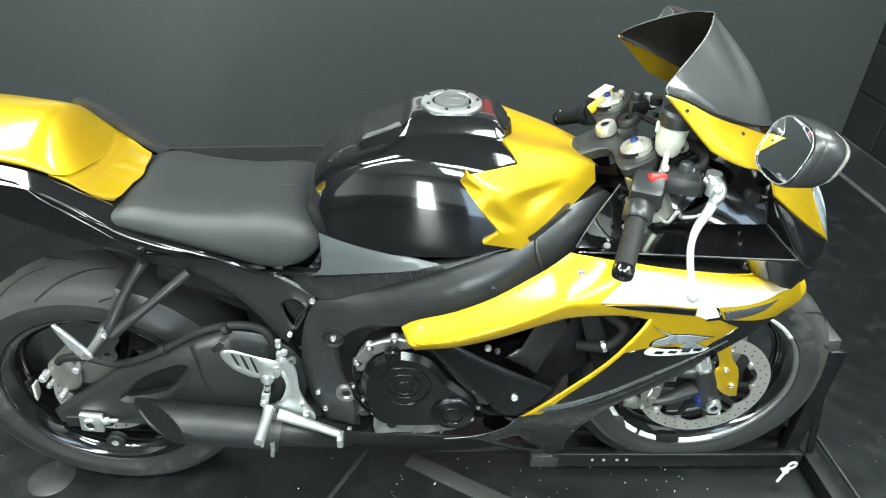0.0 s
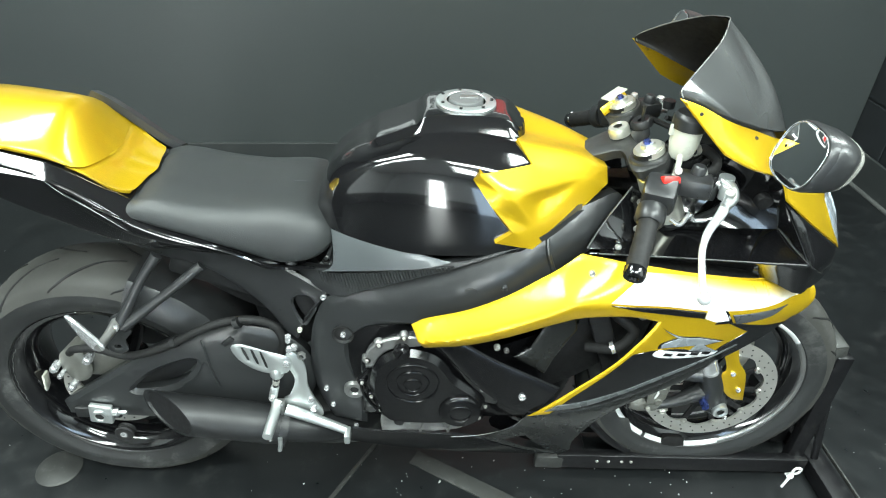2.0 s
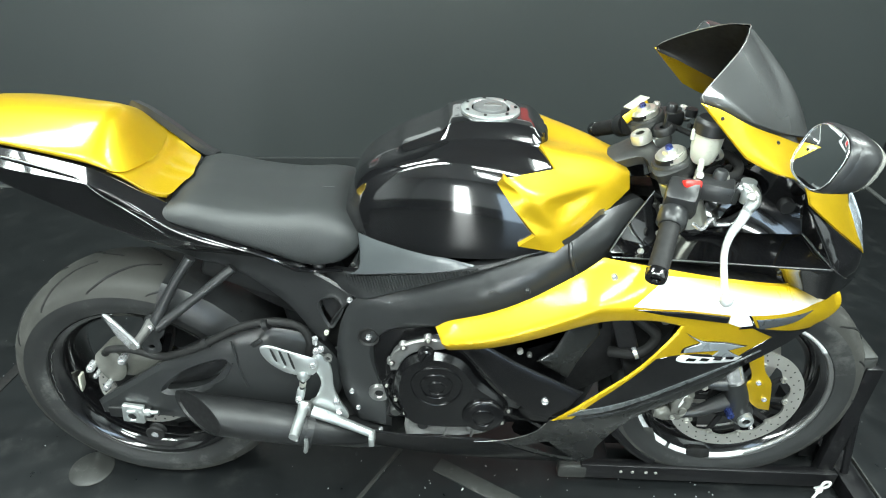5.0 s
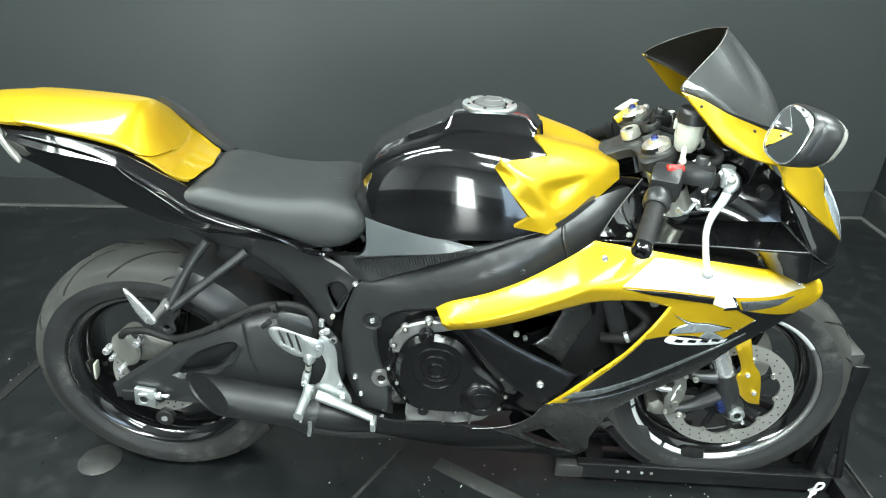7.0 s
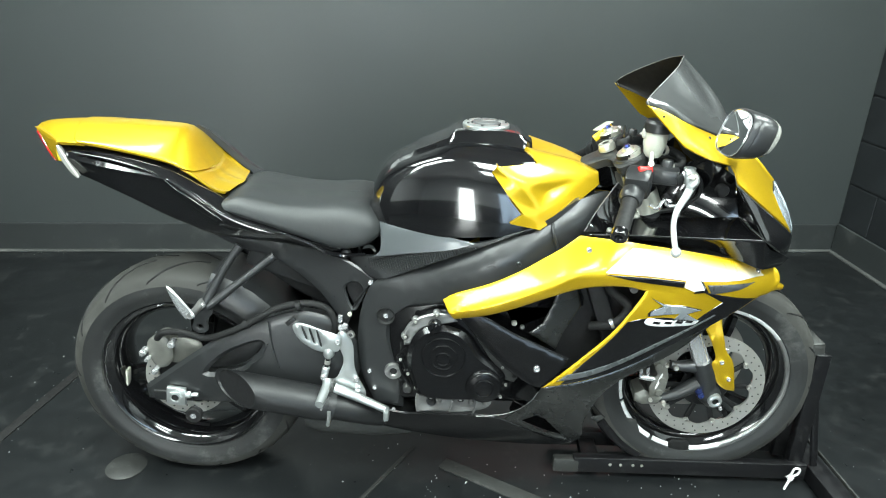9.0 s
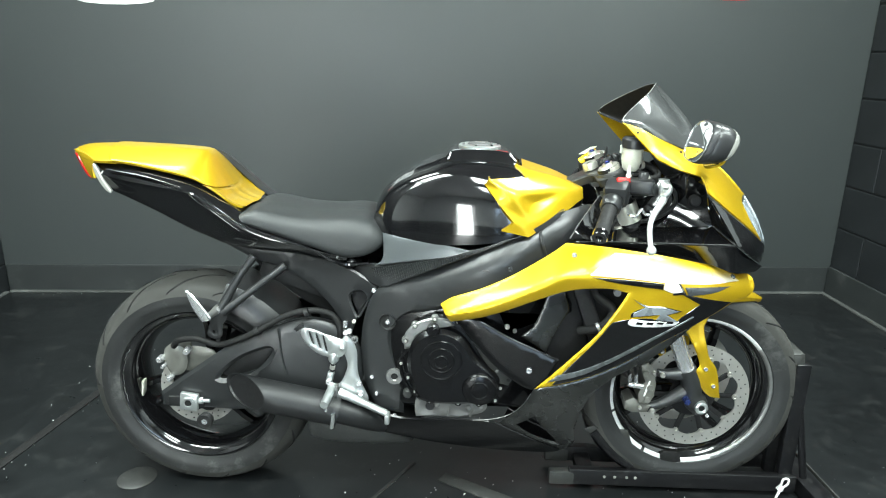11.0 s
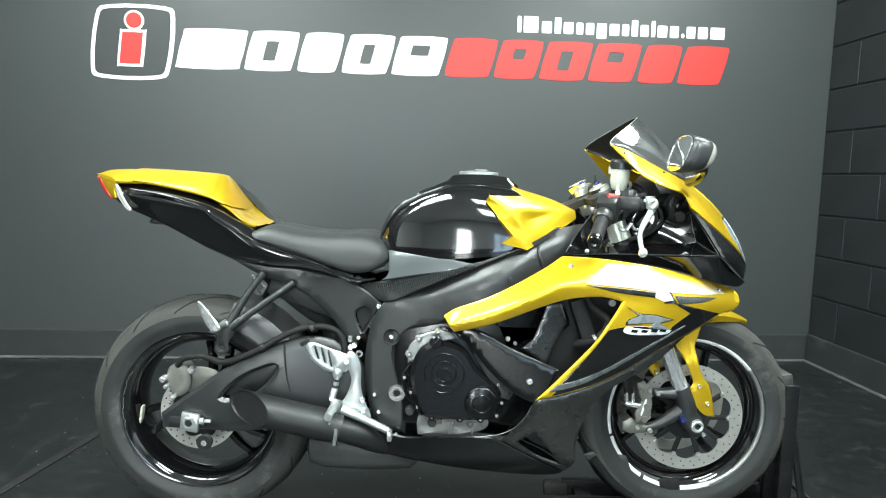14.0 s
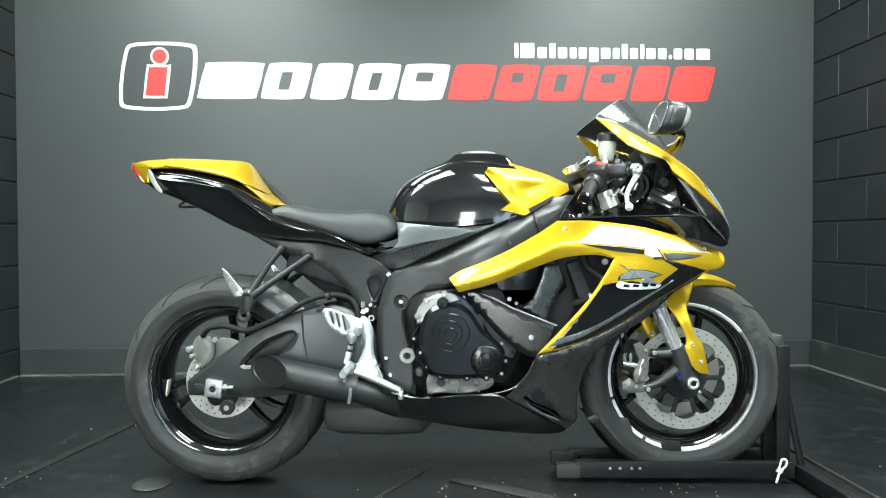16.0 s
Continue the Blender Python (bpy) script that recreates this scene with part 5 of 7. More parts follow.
def cowl_section(x):
    a, w, b = g_top(x), g_w(x), g_bot(x)
    sec = [(0, a), (w * 0.2, a - 0.002), (w * 0.38, a - (a - b) * 0.16, 1), (w * 0.66, a - (a - b) * 0.46), (w * 0.9, b + (a - b) * 0.24), (w, b + 0.003), (w * 0.985, b - 0.004)]
    r = [Vector((x, v.x, v.y)) for v in curve_through(sec, 3)]
    return [Vector((p.x, -p.y, p.z)) for p in reversed(r)] + r[1:]


def cowl(start, end, n, name, label, lift=0.0):
    """A length of the cowl between two curved seams; start and end give x for the share of the half width."""
    m = len(cowl_section(0.0))
    rows = []
    for k in range(n + 1):
        row = []
        for j in range(m):
            q = abs(2 * j / (m - 1) - 1)
            x = start(q) + (end(q) - start(q)) * k / n
            row.append(cowl_section(x)[j] + Vector((0, 0, lift)))
        rows.append(row)
    return part(name, add_grid(bmesh.new(), rows, False, True, True), GOLD, tail, label)


def rear_seam(q):
    return -0.185 + 0.045 * q ** 2


def hump_seam(q):
    return 0.118 - 0.045 * q ** 2.5


cowl(lambda q: -0.3, lambda q: rear_seam(q) - 0.001, 12, "tail_cowl", "gold tail cowl")
cowl(lambda q: rear_seam(q) + 0.001, hump_seam, 26, "seat_cowl", "gold humped seat cowl", 0.0025)
cowl(lambda q: hump_seam(q) + 0.002, lambda q: 0.185 - 0.02 * q, 12, "front_cowl", "gold sloping cowl end")
for s in (-1, 1):
    part("tail_lamp", panel([(-0.289, 0.972), (-0.276, 0.972), (-0.266, 0.957), (-0.248, 0.937), (-0.222, 0.916), (-0.24, 0.92), (-0.266, 0.942)], lambda x, z: 0.04 + (x + 0.287) * 0.78, 0.02, 0.003, 0.002, 0.02, (), s), REDLENS, tail, "red tail lamp")
    part("tail_corner", panel([(-0.292, 0.984, 1), (-0.24, 0.978), (-0.196, 0.966, 1), (-0.208, 0.954), (-0.212, 0.94), (-0.207, 0.918, 1), (-0.226, 0.92), (-0.247, 0.94), (-0.265, 0.96), (-0.276, 0.974)], lambda x, z: 0.041 + (x + 0.287) * 0.78, 0.02, 0.003, 0.002, 0.02, (), s), GOLD, tail, "gold tail corner beside the lamp")
    part("indicator", panel([(-0.207, 0.956), (-0.196, 0.95), (-0.178, 0.918), (-0.158, 0.892), (-0.163, 0.886), (-0.182, 0.9), (-0.203, 0.93)], lambda x, z: 0.109 + (x + 0.2) * 0.4, 0.015, 0.003, 0.002, 0.02, (), s), LENS, tail, "clear indicator lens")
    # Beads laid along the tail's highlight streaks, added to catch the lamps.
    for line, r in (([(-0.166, s * 0.115, 0.945), (-0.067, s * 0.127, 0.930), (0.031, s * 0.135, 0.906)], 0.004), ([(0.045, s * 0.137, 0.893), (0.070, s * 0.139, 0.870), (0.112, s * 0.142, 0.843), (0.171, s * 0.146, 0.800)], 0.003), ([(0.117, s * 0.142, 0.846), (0.146, s * 0.144, 0.833), (0.179, s * 0.146, 0.816)], 0.003), ([(-0.161, s * 0.112, 0.926), (-0.107, s * 0.119, 0.921), (-0.055, s * 0.123, 0.899)], 0.0035)):
        part("tail_ridge", tube(line, [0.001] + [r] * (len(line) - 2) + [0.001], 10, 5), BLACK, tail, "gloss black ridge added to catch a highlight streak")
    part("tail_fin", panel([(0.05, 0.893), (0.1, 0.868), (0.17, 0.82), (0.24, 0.79), (0.33, 0.765), (0.24, 0.772), (0.16, 0.795), (0.09, 0.84)], lambda x, z: t_w(x) + 0.003, 0.01, 0.004, 0.003, 0.03, (), s), BLACK, tail)
    part("seat_rail", tube([(0.2, s * 0.144, 0.806), (0.28, s * 0.146, 0.78), (0.36, s * 0.146, 0.753), (0.405, s * 0.14, 0.726), (0.44, s * 0.125, 0.712), (0.5, s * 0.135, 0.72)], [0.0015, 0.0025, 0.003, 0.0045, 0.006, 0.003], 8, 5), BLACK, bike, "gloss black seat rail edge")
    part("seat_bolt", lathe([(0, 0.006), (0.006, 0.006), (0.011, 0.003), (0.012, -0.01)], (0.45, s * 0.118, 0.714), (0, s, 0.2), 14), SATIN, bike)
    sub = part("subframe_cover", panel([(0.095, 0.763, 1), (0.188, 0.752), (0.29, 0.742), (0.391, 0.722), (0.458, 0.694), (0.522, 0.655, 1), (0.508, 0.632), (0.472, 0.58), (0.447, 0.52, 1), (0.423, 0.543), (0.382, 0.602), (0.323, 0.653), (0.255, 0.693), (0.188, 0.712)], lambda x, z: 0.097 + 0.03 * max(0, (x - 0.3) / 0.2) + 0.02 * max(0, 0.62 - z) , 0.012, 0.005, 0.004, 0.02, [[(0.445, 0.622), (0.475, 0.64), (0.49, 0.62), (0.478, 0.59), (0.462, 0.57)]], s), SATIN, bike, "satin black subframe cover")
    # Black sheet behind the cover's hole, added in place of its shade.
    part("cover_gap", panel([(0.445, 0.622), (0.475, 0.64), (0.49, 0.62), (0.478, 0.59), (0.462, 0.57)], lambda x, z: 0.1, 0.01, 0.001, 0.001, 0.05, (), s), RADIATOR, sub)
    screw(0.51, s * 0.129, 0.644, 0.008, sub, CHROME, (0, s, 0))
    screw(0.455, s * 0.128, 0.555, 0.006, sub, STICKER, (0, s, 0))
rows = []
for x, y0, z0, y1, z1 in ((0.05, 0.085, 0.972, 0.118, 0.93), (0.075, 0.092, 0.955, 0.126, 0.912), (0.105, 0.1, 0.926, 0.132, 0.885), (0.135, 0.108, 0.893, 0.136, 0.858), (0.165, 0.115, 0.862, 0.14, 0.832), (0.19, 0.118, 0.845, 0.142, 0.815)):
    a, b = Vector((x, y0, z0)), Vector((x, y1, z1))
    rows.append([a, a.lerp(b, 0.35) + Vector((0.006, 0.006, 0.008)), a.lerp(b, 0.7) + Vector((0.004, 0.008, 0.004)), b, b + Vector((-0.004, -0.012, -0.004)), a + Vector((-0.008, -0.004, -0.012))])
part("tail_shoulder", add_grid(bmesh.new(), rows, True, True, True), SATIN, tail, "satin black shoulder beside the cowl")
part("number_stay", tube([(-0.13, -0.03, 0.865), (-0.145, -0.035, 0.85), (-0.1, -0.04, 0.848), (-0.07, -0.04, 0.852)], 0.004, 6, 4), MATTE, tail, "black wire stub under the tail")

# passenger foot rests
for s in (-1, 1):
    br = part("footrest_bracket", tube([(0.195, s * 0.115, 0.725), (0.16, s * 0.135, 0.675), (0.115, s * 0.165, 0.595)], [0.011, 0.0095, 0.012], 10, 4), SATIN, bike, "black passenger footrest bracket")
    part("strut", tube([(0.275, s * 0.11, 0.70), (0.2, s * 0.14, 0.645), (0.118, s * 0.166, 0.585)], [0.011, 0.0095, 0.012], 10, 4), SATIN, br)
    part("tab", panel([(0.095, 0.605), (0.122, 0.61), (0.128, 0.57), (0.112, 0.545), (0.112, 0.52), (0.092, 0.508), (0.072, 0.52), (0.08, 0.55)], lambda x, z: 0.163, 0.01, 0.003, 0.002, 0.02, [[(0.088, 0.524), (0.098, 0.524), (0.098, 0.532), (0.088, 0.532)]], s), SATIN, br)
    part("peg", panel([(0.057, 0.662), (0.066, 0.664), (0.088, 0.641), (0.117, 0.604), (0.113, 0.592, 1), (0.094, 0.588, 1), (0.073, 0.618)], lambda x, z: 0.232 + (x - 0.06) * 0.2, 0.009, 0.003, 0.003, 0.01, (), s), CHROME, br, "polished passenger foot peg")
    part("peg_pivot", tube([(0.108, s * 0.16, 0.595), (0.108, s * 0.2, 0.597), (0.107, s * 0.242, 0.6)], [0.012, 0.009, 0.008], 12, 3), CAST, br, "dull cast peg pivot")
    screw(0.112, s * 0.185, 0.597, 0.009, br, CHROME, (0, s, 0))

# rider foot controls
for s in (-1, 1):
    plate = part("rearset_plate", panel([(0.435, 0.527), (0.454, 0.517), (0.467, 0.486), (0.468, 0.429), (0.479, 0.389), (0.495, 0.351), (0.485, 0.335), (0.450, 0.345), (0.417, 0.364), (0.409, 0.384), (0.424, 0.397), (0.441, 0.442), (0.434, 0.475), (0.421, 0.494)], lambda x, z: 0.165, 0.012, 0.003, 0.002, 0.02, (), s), ALU, bike, "bright aluminium rearset plate")
    part("heel_guard", panel([(0.322, 0.539), (0.341, 0.550), (0.387, 0.534), (0.438, 0.514), (0.432, 0.476), (0.406, 0.469), (0.370, 0.476), (0.335, 0.505)], lambda x, z: 0.17, 0.004, 0.002, 0.0015, 0.02, [[(0.343, 0.537), (0.348, 0.537), (0.356, 0.508), (0.351, 0.508)], [(0.361, 0.532), (0.366, 0.532), (0.374, 0.498), (0.369, 0.498)], [(0.379, 0.527), (0.383, 0.527), (0.391, 0.489), (0.386, 0.489)]], s), ALU, plate, "slotted heel guard")
    part("plate_eye", lathe([(0.005, 0.001), (0.009, 0.001), (0.009, -0.006)], (0.463, s * 0.171, 0.522), (0, s, 0), 14), CAST, plate)
    part("heel_rubber", box((0.028, 0.006, 0.012), Matrix.Translation((0.316, s * 0.16, 0.548)) @ Matrix.Rotation(radians(-40), 4, "Y"), 0.002), MATTE, plate)
    part("pedal", tube([(0.418, s * 0.178, 0.372), (0.455, s * 0.18, 0.358), (0.5, s * 0.182, 0.338), (0.545, s * 0.185, 0.318)], [0.013, 0.012, 0.0105, 0.0095], 10, 4), ALU, plate, "bright aluminium foot pedal")
    part("pedal_toe", box((0.013, 0.03, 0.026), Matrix.Translation((0.549, s * 0.192, 0.309)), 0.003), ALU, plate)
    part("foot_peg", tube([(0.402, s * 0.175, 0.385), (0.4, s * 0.19, 0.384), (0.399, s * 0.215, 0.382), (0.396, s * 0.258, 0.378)], [0.015, 0.011, 0.0115, 0.0105], 12, 3), ALU, plate, "knurled aluminium foot peg")
    part("peg_hinge", box((0.026, 0.02, 0.034), Matrix.Translation((0.404, s * 0.176, 0.378)), 0.004), CAST, plate)
    part("peg_feeler", tube([(0.399, s * 0.248, 0.372), (0.398, s * 0.248, 0.356)], [0.005, 0.0035], 8, 1), CHROME, plate)
    rod = part("link_rod", tube([(0.405, s * 0.16, 0.47), (0.4, s * 0.161, 0.435), (0.393, s * 0.162, 0.405)], 0.0055, 10, 3), MATTE, plate, "dark link rod between bright joints")
    part("rod_boot", lathe([(0, 0.016), (0.011, 0.015), (0.0145, 0.01), (0.0145, -0.006), (0.011, -0.012), (0.006, -0.018), (0, -0.018)], (0.405, s * 0.16, 0.465), (0.12, 0, 1), 18), ALU, rod, "bright brake cylinder end")
    part("rod_nut", lathe([(0, 0.005), (0.008, 0.005), (0.008, -0.005), (0, -0.005)], (0.4005, s * 0.161, 0.437), (0.2, 0, 1), 6, ), STEEL, rod)
    part("clevis", box((0.018, 0.016, 0.034), Matrix.Translation((0.3935, s * 0.162, 0.408)) @ Matrix.Rotation(radians(14), 4, "Y"), 0.004), ALU, rod, "bright clevis")
    part("clevis_pin", lathe([(0, 0.014), (0.006, 0.014), (0.008, 0.011), (0.008, -0.01)], (0.3905, s * 0.162, 0.398), (0, s, 0), 14), CHROME, rod)
    for bx, bz in ((0.43, 0.50), (0.44, 0.54), (0.472, 0.395), (0.476, 0.366), (0.45, 0.545)):
        part("plate_bolt", lathe([(0, 0.008), (0.006, 0.008), (0.0075, 0.005), (0.0075, 0)], (bx, s * 0.166, bz), (0, s, 0), 12), CHROME, plate)
    part("hose_joint", tube([(0.437, s * 0.16, 0.552), (0.438, s * 0.16, 0.568)], 0.006, 8, 1), CHROME, plate)

# fairing: one bowed form; its half width over (x, z)
fx = [0.36, 0.60, 0.69, 0.85, 1.0, 1.15, 1.28, 1.36, 1.42, 1.46, 1.50]
WIDE = (
    (0.12, table(fx, [0.06, 0.075, 0.08, 0.085, 0.085, 0.08, 0.07, 0.06, 0.05, 0.04, 0.03])),
    (0.21, table(fx, [0.13, 0.145, 0.15, 0.155, 0.155, 0.15, 0.14, 0.12, 0.1, 0.08, 0.05])),
    (0.30, table(fx, [0.16, 0.17, 0.178, 0.19, 0.195, 0.19, 0.17, 0.14, 0.12, 0.1, 0.06])),
    (0.43, table(fx, [0.17, 0.18, 0.19, 0.224, 0.236, 0.225, 0.2, 0.17, 0.14, 0.11, 0.07])),
    (0.57, table(fx, [0.17, 0.175, 0.186, 0.222, 0.236, 0.234, 0.215, 0.185, 0.155, 0.13, 0.09])),
    (0.68, table(fx, [0.165, 0.172, 0.184, 0.21, 0.222, 0.23, 0.218, 0.194, 0.168, 0.15, 0.13])),
    (0.79, table(fx, [0.16, 0.168, 0.178, 0.184, 0.184, 0.198, 0.208, 0.205, 0.178, 0.152, 0.13])),
    (0.90, table(fx, [0.15, 0.15, 0.155, 0.16, 0.165, 0.175, 0.185, 0.18, 0.15, 0.12, 0.06])),
)


def fair_y(x, z):
    return table([a for a, _ in WIDE], [f(x) for _, f in WIDE])(z)


def sheet(off=0.0):
    return lambda x, z: fair_y(x, z) + off


arm_top = table([0.686, 0.718, 0.789, 0.86, 0.931, 0.968, 0.995, 1.072, 1.165, 1.243, 1.321, 1.402, 1.445, 1.461], [0.637, 0.658, 0.686, 0.72, 0.759, 0.787, 0.798, 0.797, 0.787, 0.774, 0.756, 0.733, 0.719, 0.706])


arm_low = table([0.70, 0.788, 0.851, 0.929, 1.007, 1.085, 1.14, 1.2, 1.3, 1.46], [0.598, 0.618, 0.641, 0.672, 0.696, 0.703, 0.696, 0.69, 0.68, 0.66])


arm_out = table([0.686, 0.70, 0.78, 0.87, 0.95, 1.0, 1.07, 1.14, 1.25, 1.35, 1.42, 1.47], [0.222, 0.229, 0.242, 0.249, 0.247, 0.244, 0.242, 0.236, 0.233, 0.21, 0.172, 0.142])
arm_in = table([0.686, 0.74, 0.79, 0.86, 0.93, 0.97, 0.995, 1.07, 1.165, 1.24, 1.32, 1.40, 1.445, 1.465], [0.19, 0.2, 0.206, 0.204, 0.19, 0.174, 0.172, 0.197, 0.206, 0.199, 0.175, 0.139, 0.127, 0.123])


def creased(x, z):
    """The arm: an upper face that leans in from a crease to the top edge, and an upright lower face."""
    lo, hi = arm_low(x), arm_top(x)
    soft = max(0.0, min(1.0, (x - 0.98) / 0.14))
    if z < lo:
        return fair_y(x, z) + (arm_out(x) - 0.012 * (1 - soft) - fair_y(x, lo)) * max(0.0, 1 - (lo - z) / 0.2)
    t = min(1.15, (z - lo) / max(0.02, hi - lo))
    fold = 0.40 - 0.25 * soft
    f = ((t - fold) + math.sqrt((t - fold) ** 2 + 0.006)) / 2 / (1 - fold)
    f = f ** (1.05 + 0.8 * soft)
    under = 0.012 * (1 - soft) * max(0.0, 1 - t / fold) ** 1.2
    return arm_out(x) + (arm_in(x) - arm_out(x)) * f - under


def on_side(off=0.0):
    return lambda x, z: creased(x, z) + off


side_line = [(0.686, 0.637, 1), (0.718, 0.658), (0.789, 0.686), (0.86, 0.72), (0.931, 0.759), (0.962, 0.778), (0.991, 0.797, 1), (1.072, 0.797), (1.165, 0.787), (1.243, 0.774), (1.321, 0.755), (1.402, 0.733), (1.45, 0.717), (1.469, 0.707), (1.476, 0.692), (1.474, 0.674), (1.459, 0.662), (1.435, 0.656), (1.41, 0.653), (1.322, 0.612), (1.235, 0.565), (1.158, 0.516), (1.081, 0.477), (1.004, 0.449), (0.927, 0.428, 1), (1.004, 0.511), (1.066, 0.581), (1.105, 0.64), (1.137, 0.692, 1), (1.085, 0.703), (1.007, 0.696), (0.929, 0.672), (0.851, 0.641), (0.788, 0.618), (0.713, 0.6, 1)]
lower_line = [(1.41, 0.651, 1), (1.322, 0.606), (1.238, 0.533), (1.161, 0.486), (1.122, 0.463), (1.075, 0.415), (1.052, 0.35), (1.045, 0.29), (1.05, 0.235), (1.028, 0.2, 1), (0.935, 0.25), (0.845, 0.3, 1), (0.878, 0.335), (0.91, 0.382), (0.927, 0.427, 1), (1.004, 0.447), (1.081, 0.475), (1.158, 0.514), (1.235, 0.563), (1.322, 0.61)]
vent = [(0.89, 0.297, 1), (0.918, 0.318), (0.935, 0.33, 1), (0.952, 0.305), (0.985, 0.262), (1.012, 0.226, 1), (0.955, 0.25), (0.92, 0.272)]
belly_line = [(1.026, 0.198, 1), (0.935, 0.247), (0.84, 0.299), (0.79, 0.306), (0.7, 0.302), (0.6, 0.293), (0.53, 0.304), (0.45, 0.314), (0.39, 0.3, 1), (0.42, 0.27), (0.5, 0.246), (0.6, 0.222), (0.76, 0.195), (0.92, 0.18), (1.0, 0.182)]
infill_line = [(0.713, 0.604, 1), (0.749, 0.606), (0.79, 0.594), (0.855, 0.561), (0.92, 0.535), (0.985, 0.51, 1), (0.942, 0.428), (0.912, 0.421), (0.87, 0.443), (0.82, 0.482), (0.77, 0.537)]
for s in (-1, 1):
    side = part("side_fairing", panel(side_line, creased, 0.005, 0.004, 0.003, 0.0065, (), s), GOLD, bike, "gold painted side fairing with black and silver graphics")
    part("black_graphic", panel([(0.996, 0.483, 1), (1.061, 0.560), (1.103, 0.62, 1), (1.14, 0.628), (1.2, 0.63), (1.245, 0.612), (1.275, 0.635), (1.315, 0.663, 1), (1.262, 0.694, 1), (1.33, 0.677), (1.405, 0.657, 1), (1.322, 0.615), (1.235, 0.568), (1.158, 0.519), (1.081, 0.48), (1.004, 0.453), (0.968, 0.443, 1)], on_side(0.0016), 0.003, 0.0006, 0.0005, 0.0075, (), s), BLACK, side, "gloss black graphic")
    part("silver_graphic", panel([(0.98, 0.473, 1), (1.035, 0.489), (1.097, 0.516), (1.158, 0.551), (1.235, 0.596), (1.3, 0.633, 1), (1.304, 0.631, 1), (1.235, 0.589), (1.158, 0.540), (1.09, 0.5), (1.03, 0.472), (0.957, 0.452, 1)], on_side(0.0034), 0.003, 0.0006, 0.0005, 0.0075, (), s), DECAL_STRIPE, side, "silver grey stripe")
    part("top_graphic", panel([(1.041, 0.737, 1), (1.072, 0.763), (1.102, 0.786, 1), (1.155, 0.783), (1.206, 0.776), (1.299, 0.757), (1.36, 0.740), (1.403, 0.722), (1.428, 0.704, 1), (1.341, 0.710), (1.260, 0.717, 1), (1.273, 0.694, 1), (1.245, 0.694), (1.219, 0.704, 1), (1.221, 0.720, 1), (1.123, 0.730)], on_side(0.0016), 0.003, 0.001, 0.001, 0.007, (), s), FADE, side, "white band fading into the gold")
    part("black_wedge", panel([(1.041, 0.734, 1), (1.124, 0.727), (1.219, 0.718, 1), (1.218, 0.704, 1), (1.125, 0.715)], on_side(0.0024), 0.003, 0.001, 0.001, 0.007, (), s), BLACK, side, "gloss black wedge under the white band")
    part("grey_wedge", panel([(1.271, 0.709, 1), (1.346, 0.704), (1.398, 0.698, 1), (1.348, 0.690), (1.283, 0.687, 1)], on_side(0.0024), 0.003, 0.001, 0.001, 0.007, (), s), DECAL_GREY, side, "dark silver wedge")
    part("wedge_outline", panel([(1.253, 0.720, 1), (1.260, 0.717, 1), (1.276, 0.691, 1), (1.241, 0.690, 1), (1.245, 0.696, 1), (1.266, 0.698, 1)], on_side(0.0022), 0.003, 0.0006, 0.0006, 0.012, (), s, 1), BLACK, side)
    part("badge_edge", panel([(1.147, 0.681, 1), (1.181, 0.664), (1.223, 0.661), (1.271, 0.648, 1), (1.236, 0.639, 1), (1.273, 0.615, 1), (1.207, 0.624, 1), (1.219, 0.640, 1), (1.146, 0.633, 1), (1.150, 0.646), (1.178, 0.659, 1)], on_side(0.0022), 0.003, 0.0008, 0.0008, 0.012, (), s), BLACK, side)
    part("badge_block", panel([(1.152, 0.677, 1), (1.183, 0.662), (1.221, 0.659), (1.265, 0.648, 1), (1.233, 0.640, 1), (1.267, 0.619, 1), (1.207, 0.627, 1), (1.218, 0.641, 1), (1.151, 0.635, 1), (1.154, 0.646), (1.180, 0.658, 1)], on_side(0.0032), 0.003, 0.0008, 0.0008, 0.012, (), s), DECAL_SILVER, side, "silver angular badge")
    bar = part("badge_bar", panel([(1.140, 0.619), (1.150, 0.630), (1.176, 0.626), (1.221, 0.622), (1.267, 0.621, 1), (1.251, 0.610), (1.185, 0.608), (1.152, 0.611)], on_side(0.0032), 0.003, 0.0008, 0.0008, 0.012, (), s), DECAL_WHITE, side, "white rounded badge bar")
    for x0, z0 in ((1.159, 0.619), (1.185, 0.619), (1.210, 0.620), (1.233, 0.621)):
        part("bar_mark", panel([(x0, z0 - 0.003, 1), (x0 + 0.004, z0 + 0.004, 1), (x0 + 0.02, z0 + 0.002, 1), (x0 + 0.016, z0 - 0.005, 1)], on_side(0.0042), 0.003, 0.0006, 0.0006, 0.014, (), s, 1), BLACK, bar)
    for bx, bz in ((1.008, 0.775), (1.409, 0.715)):
        screw(bx, s * (creased(bx, bz) + 0.001), bz, 0.0075, side, CHROME, (0, s, 0))
    rows = []
    for k in range(25):
        x = 1.03 + 0.42 * k / 24
        y, z = arm_in(x) - 0.006, arm_top(x) - 0.007
        rows.append([Vector((x, s * y, z)), Vector((x, s * (y - 0.03), z - 0.004)), Vector((x, s * max(0.02, y - 0.09), z - 0.001)), Vector((x, s * max(0.012, y - 0.19), z + 0.04))])
    part("fairing_liner", add_grid(bmesh.new(), rows), RADIATOR, side, "black inner liner along the fairing's upper edge")
    low = part("lower_fairing", panel(lower_line, sheet(-0.004), 0.005, 0.005, 0.004, 0.018, [vent], s), GREY, bike, "charcoal grey lower fairing")
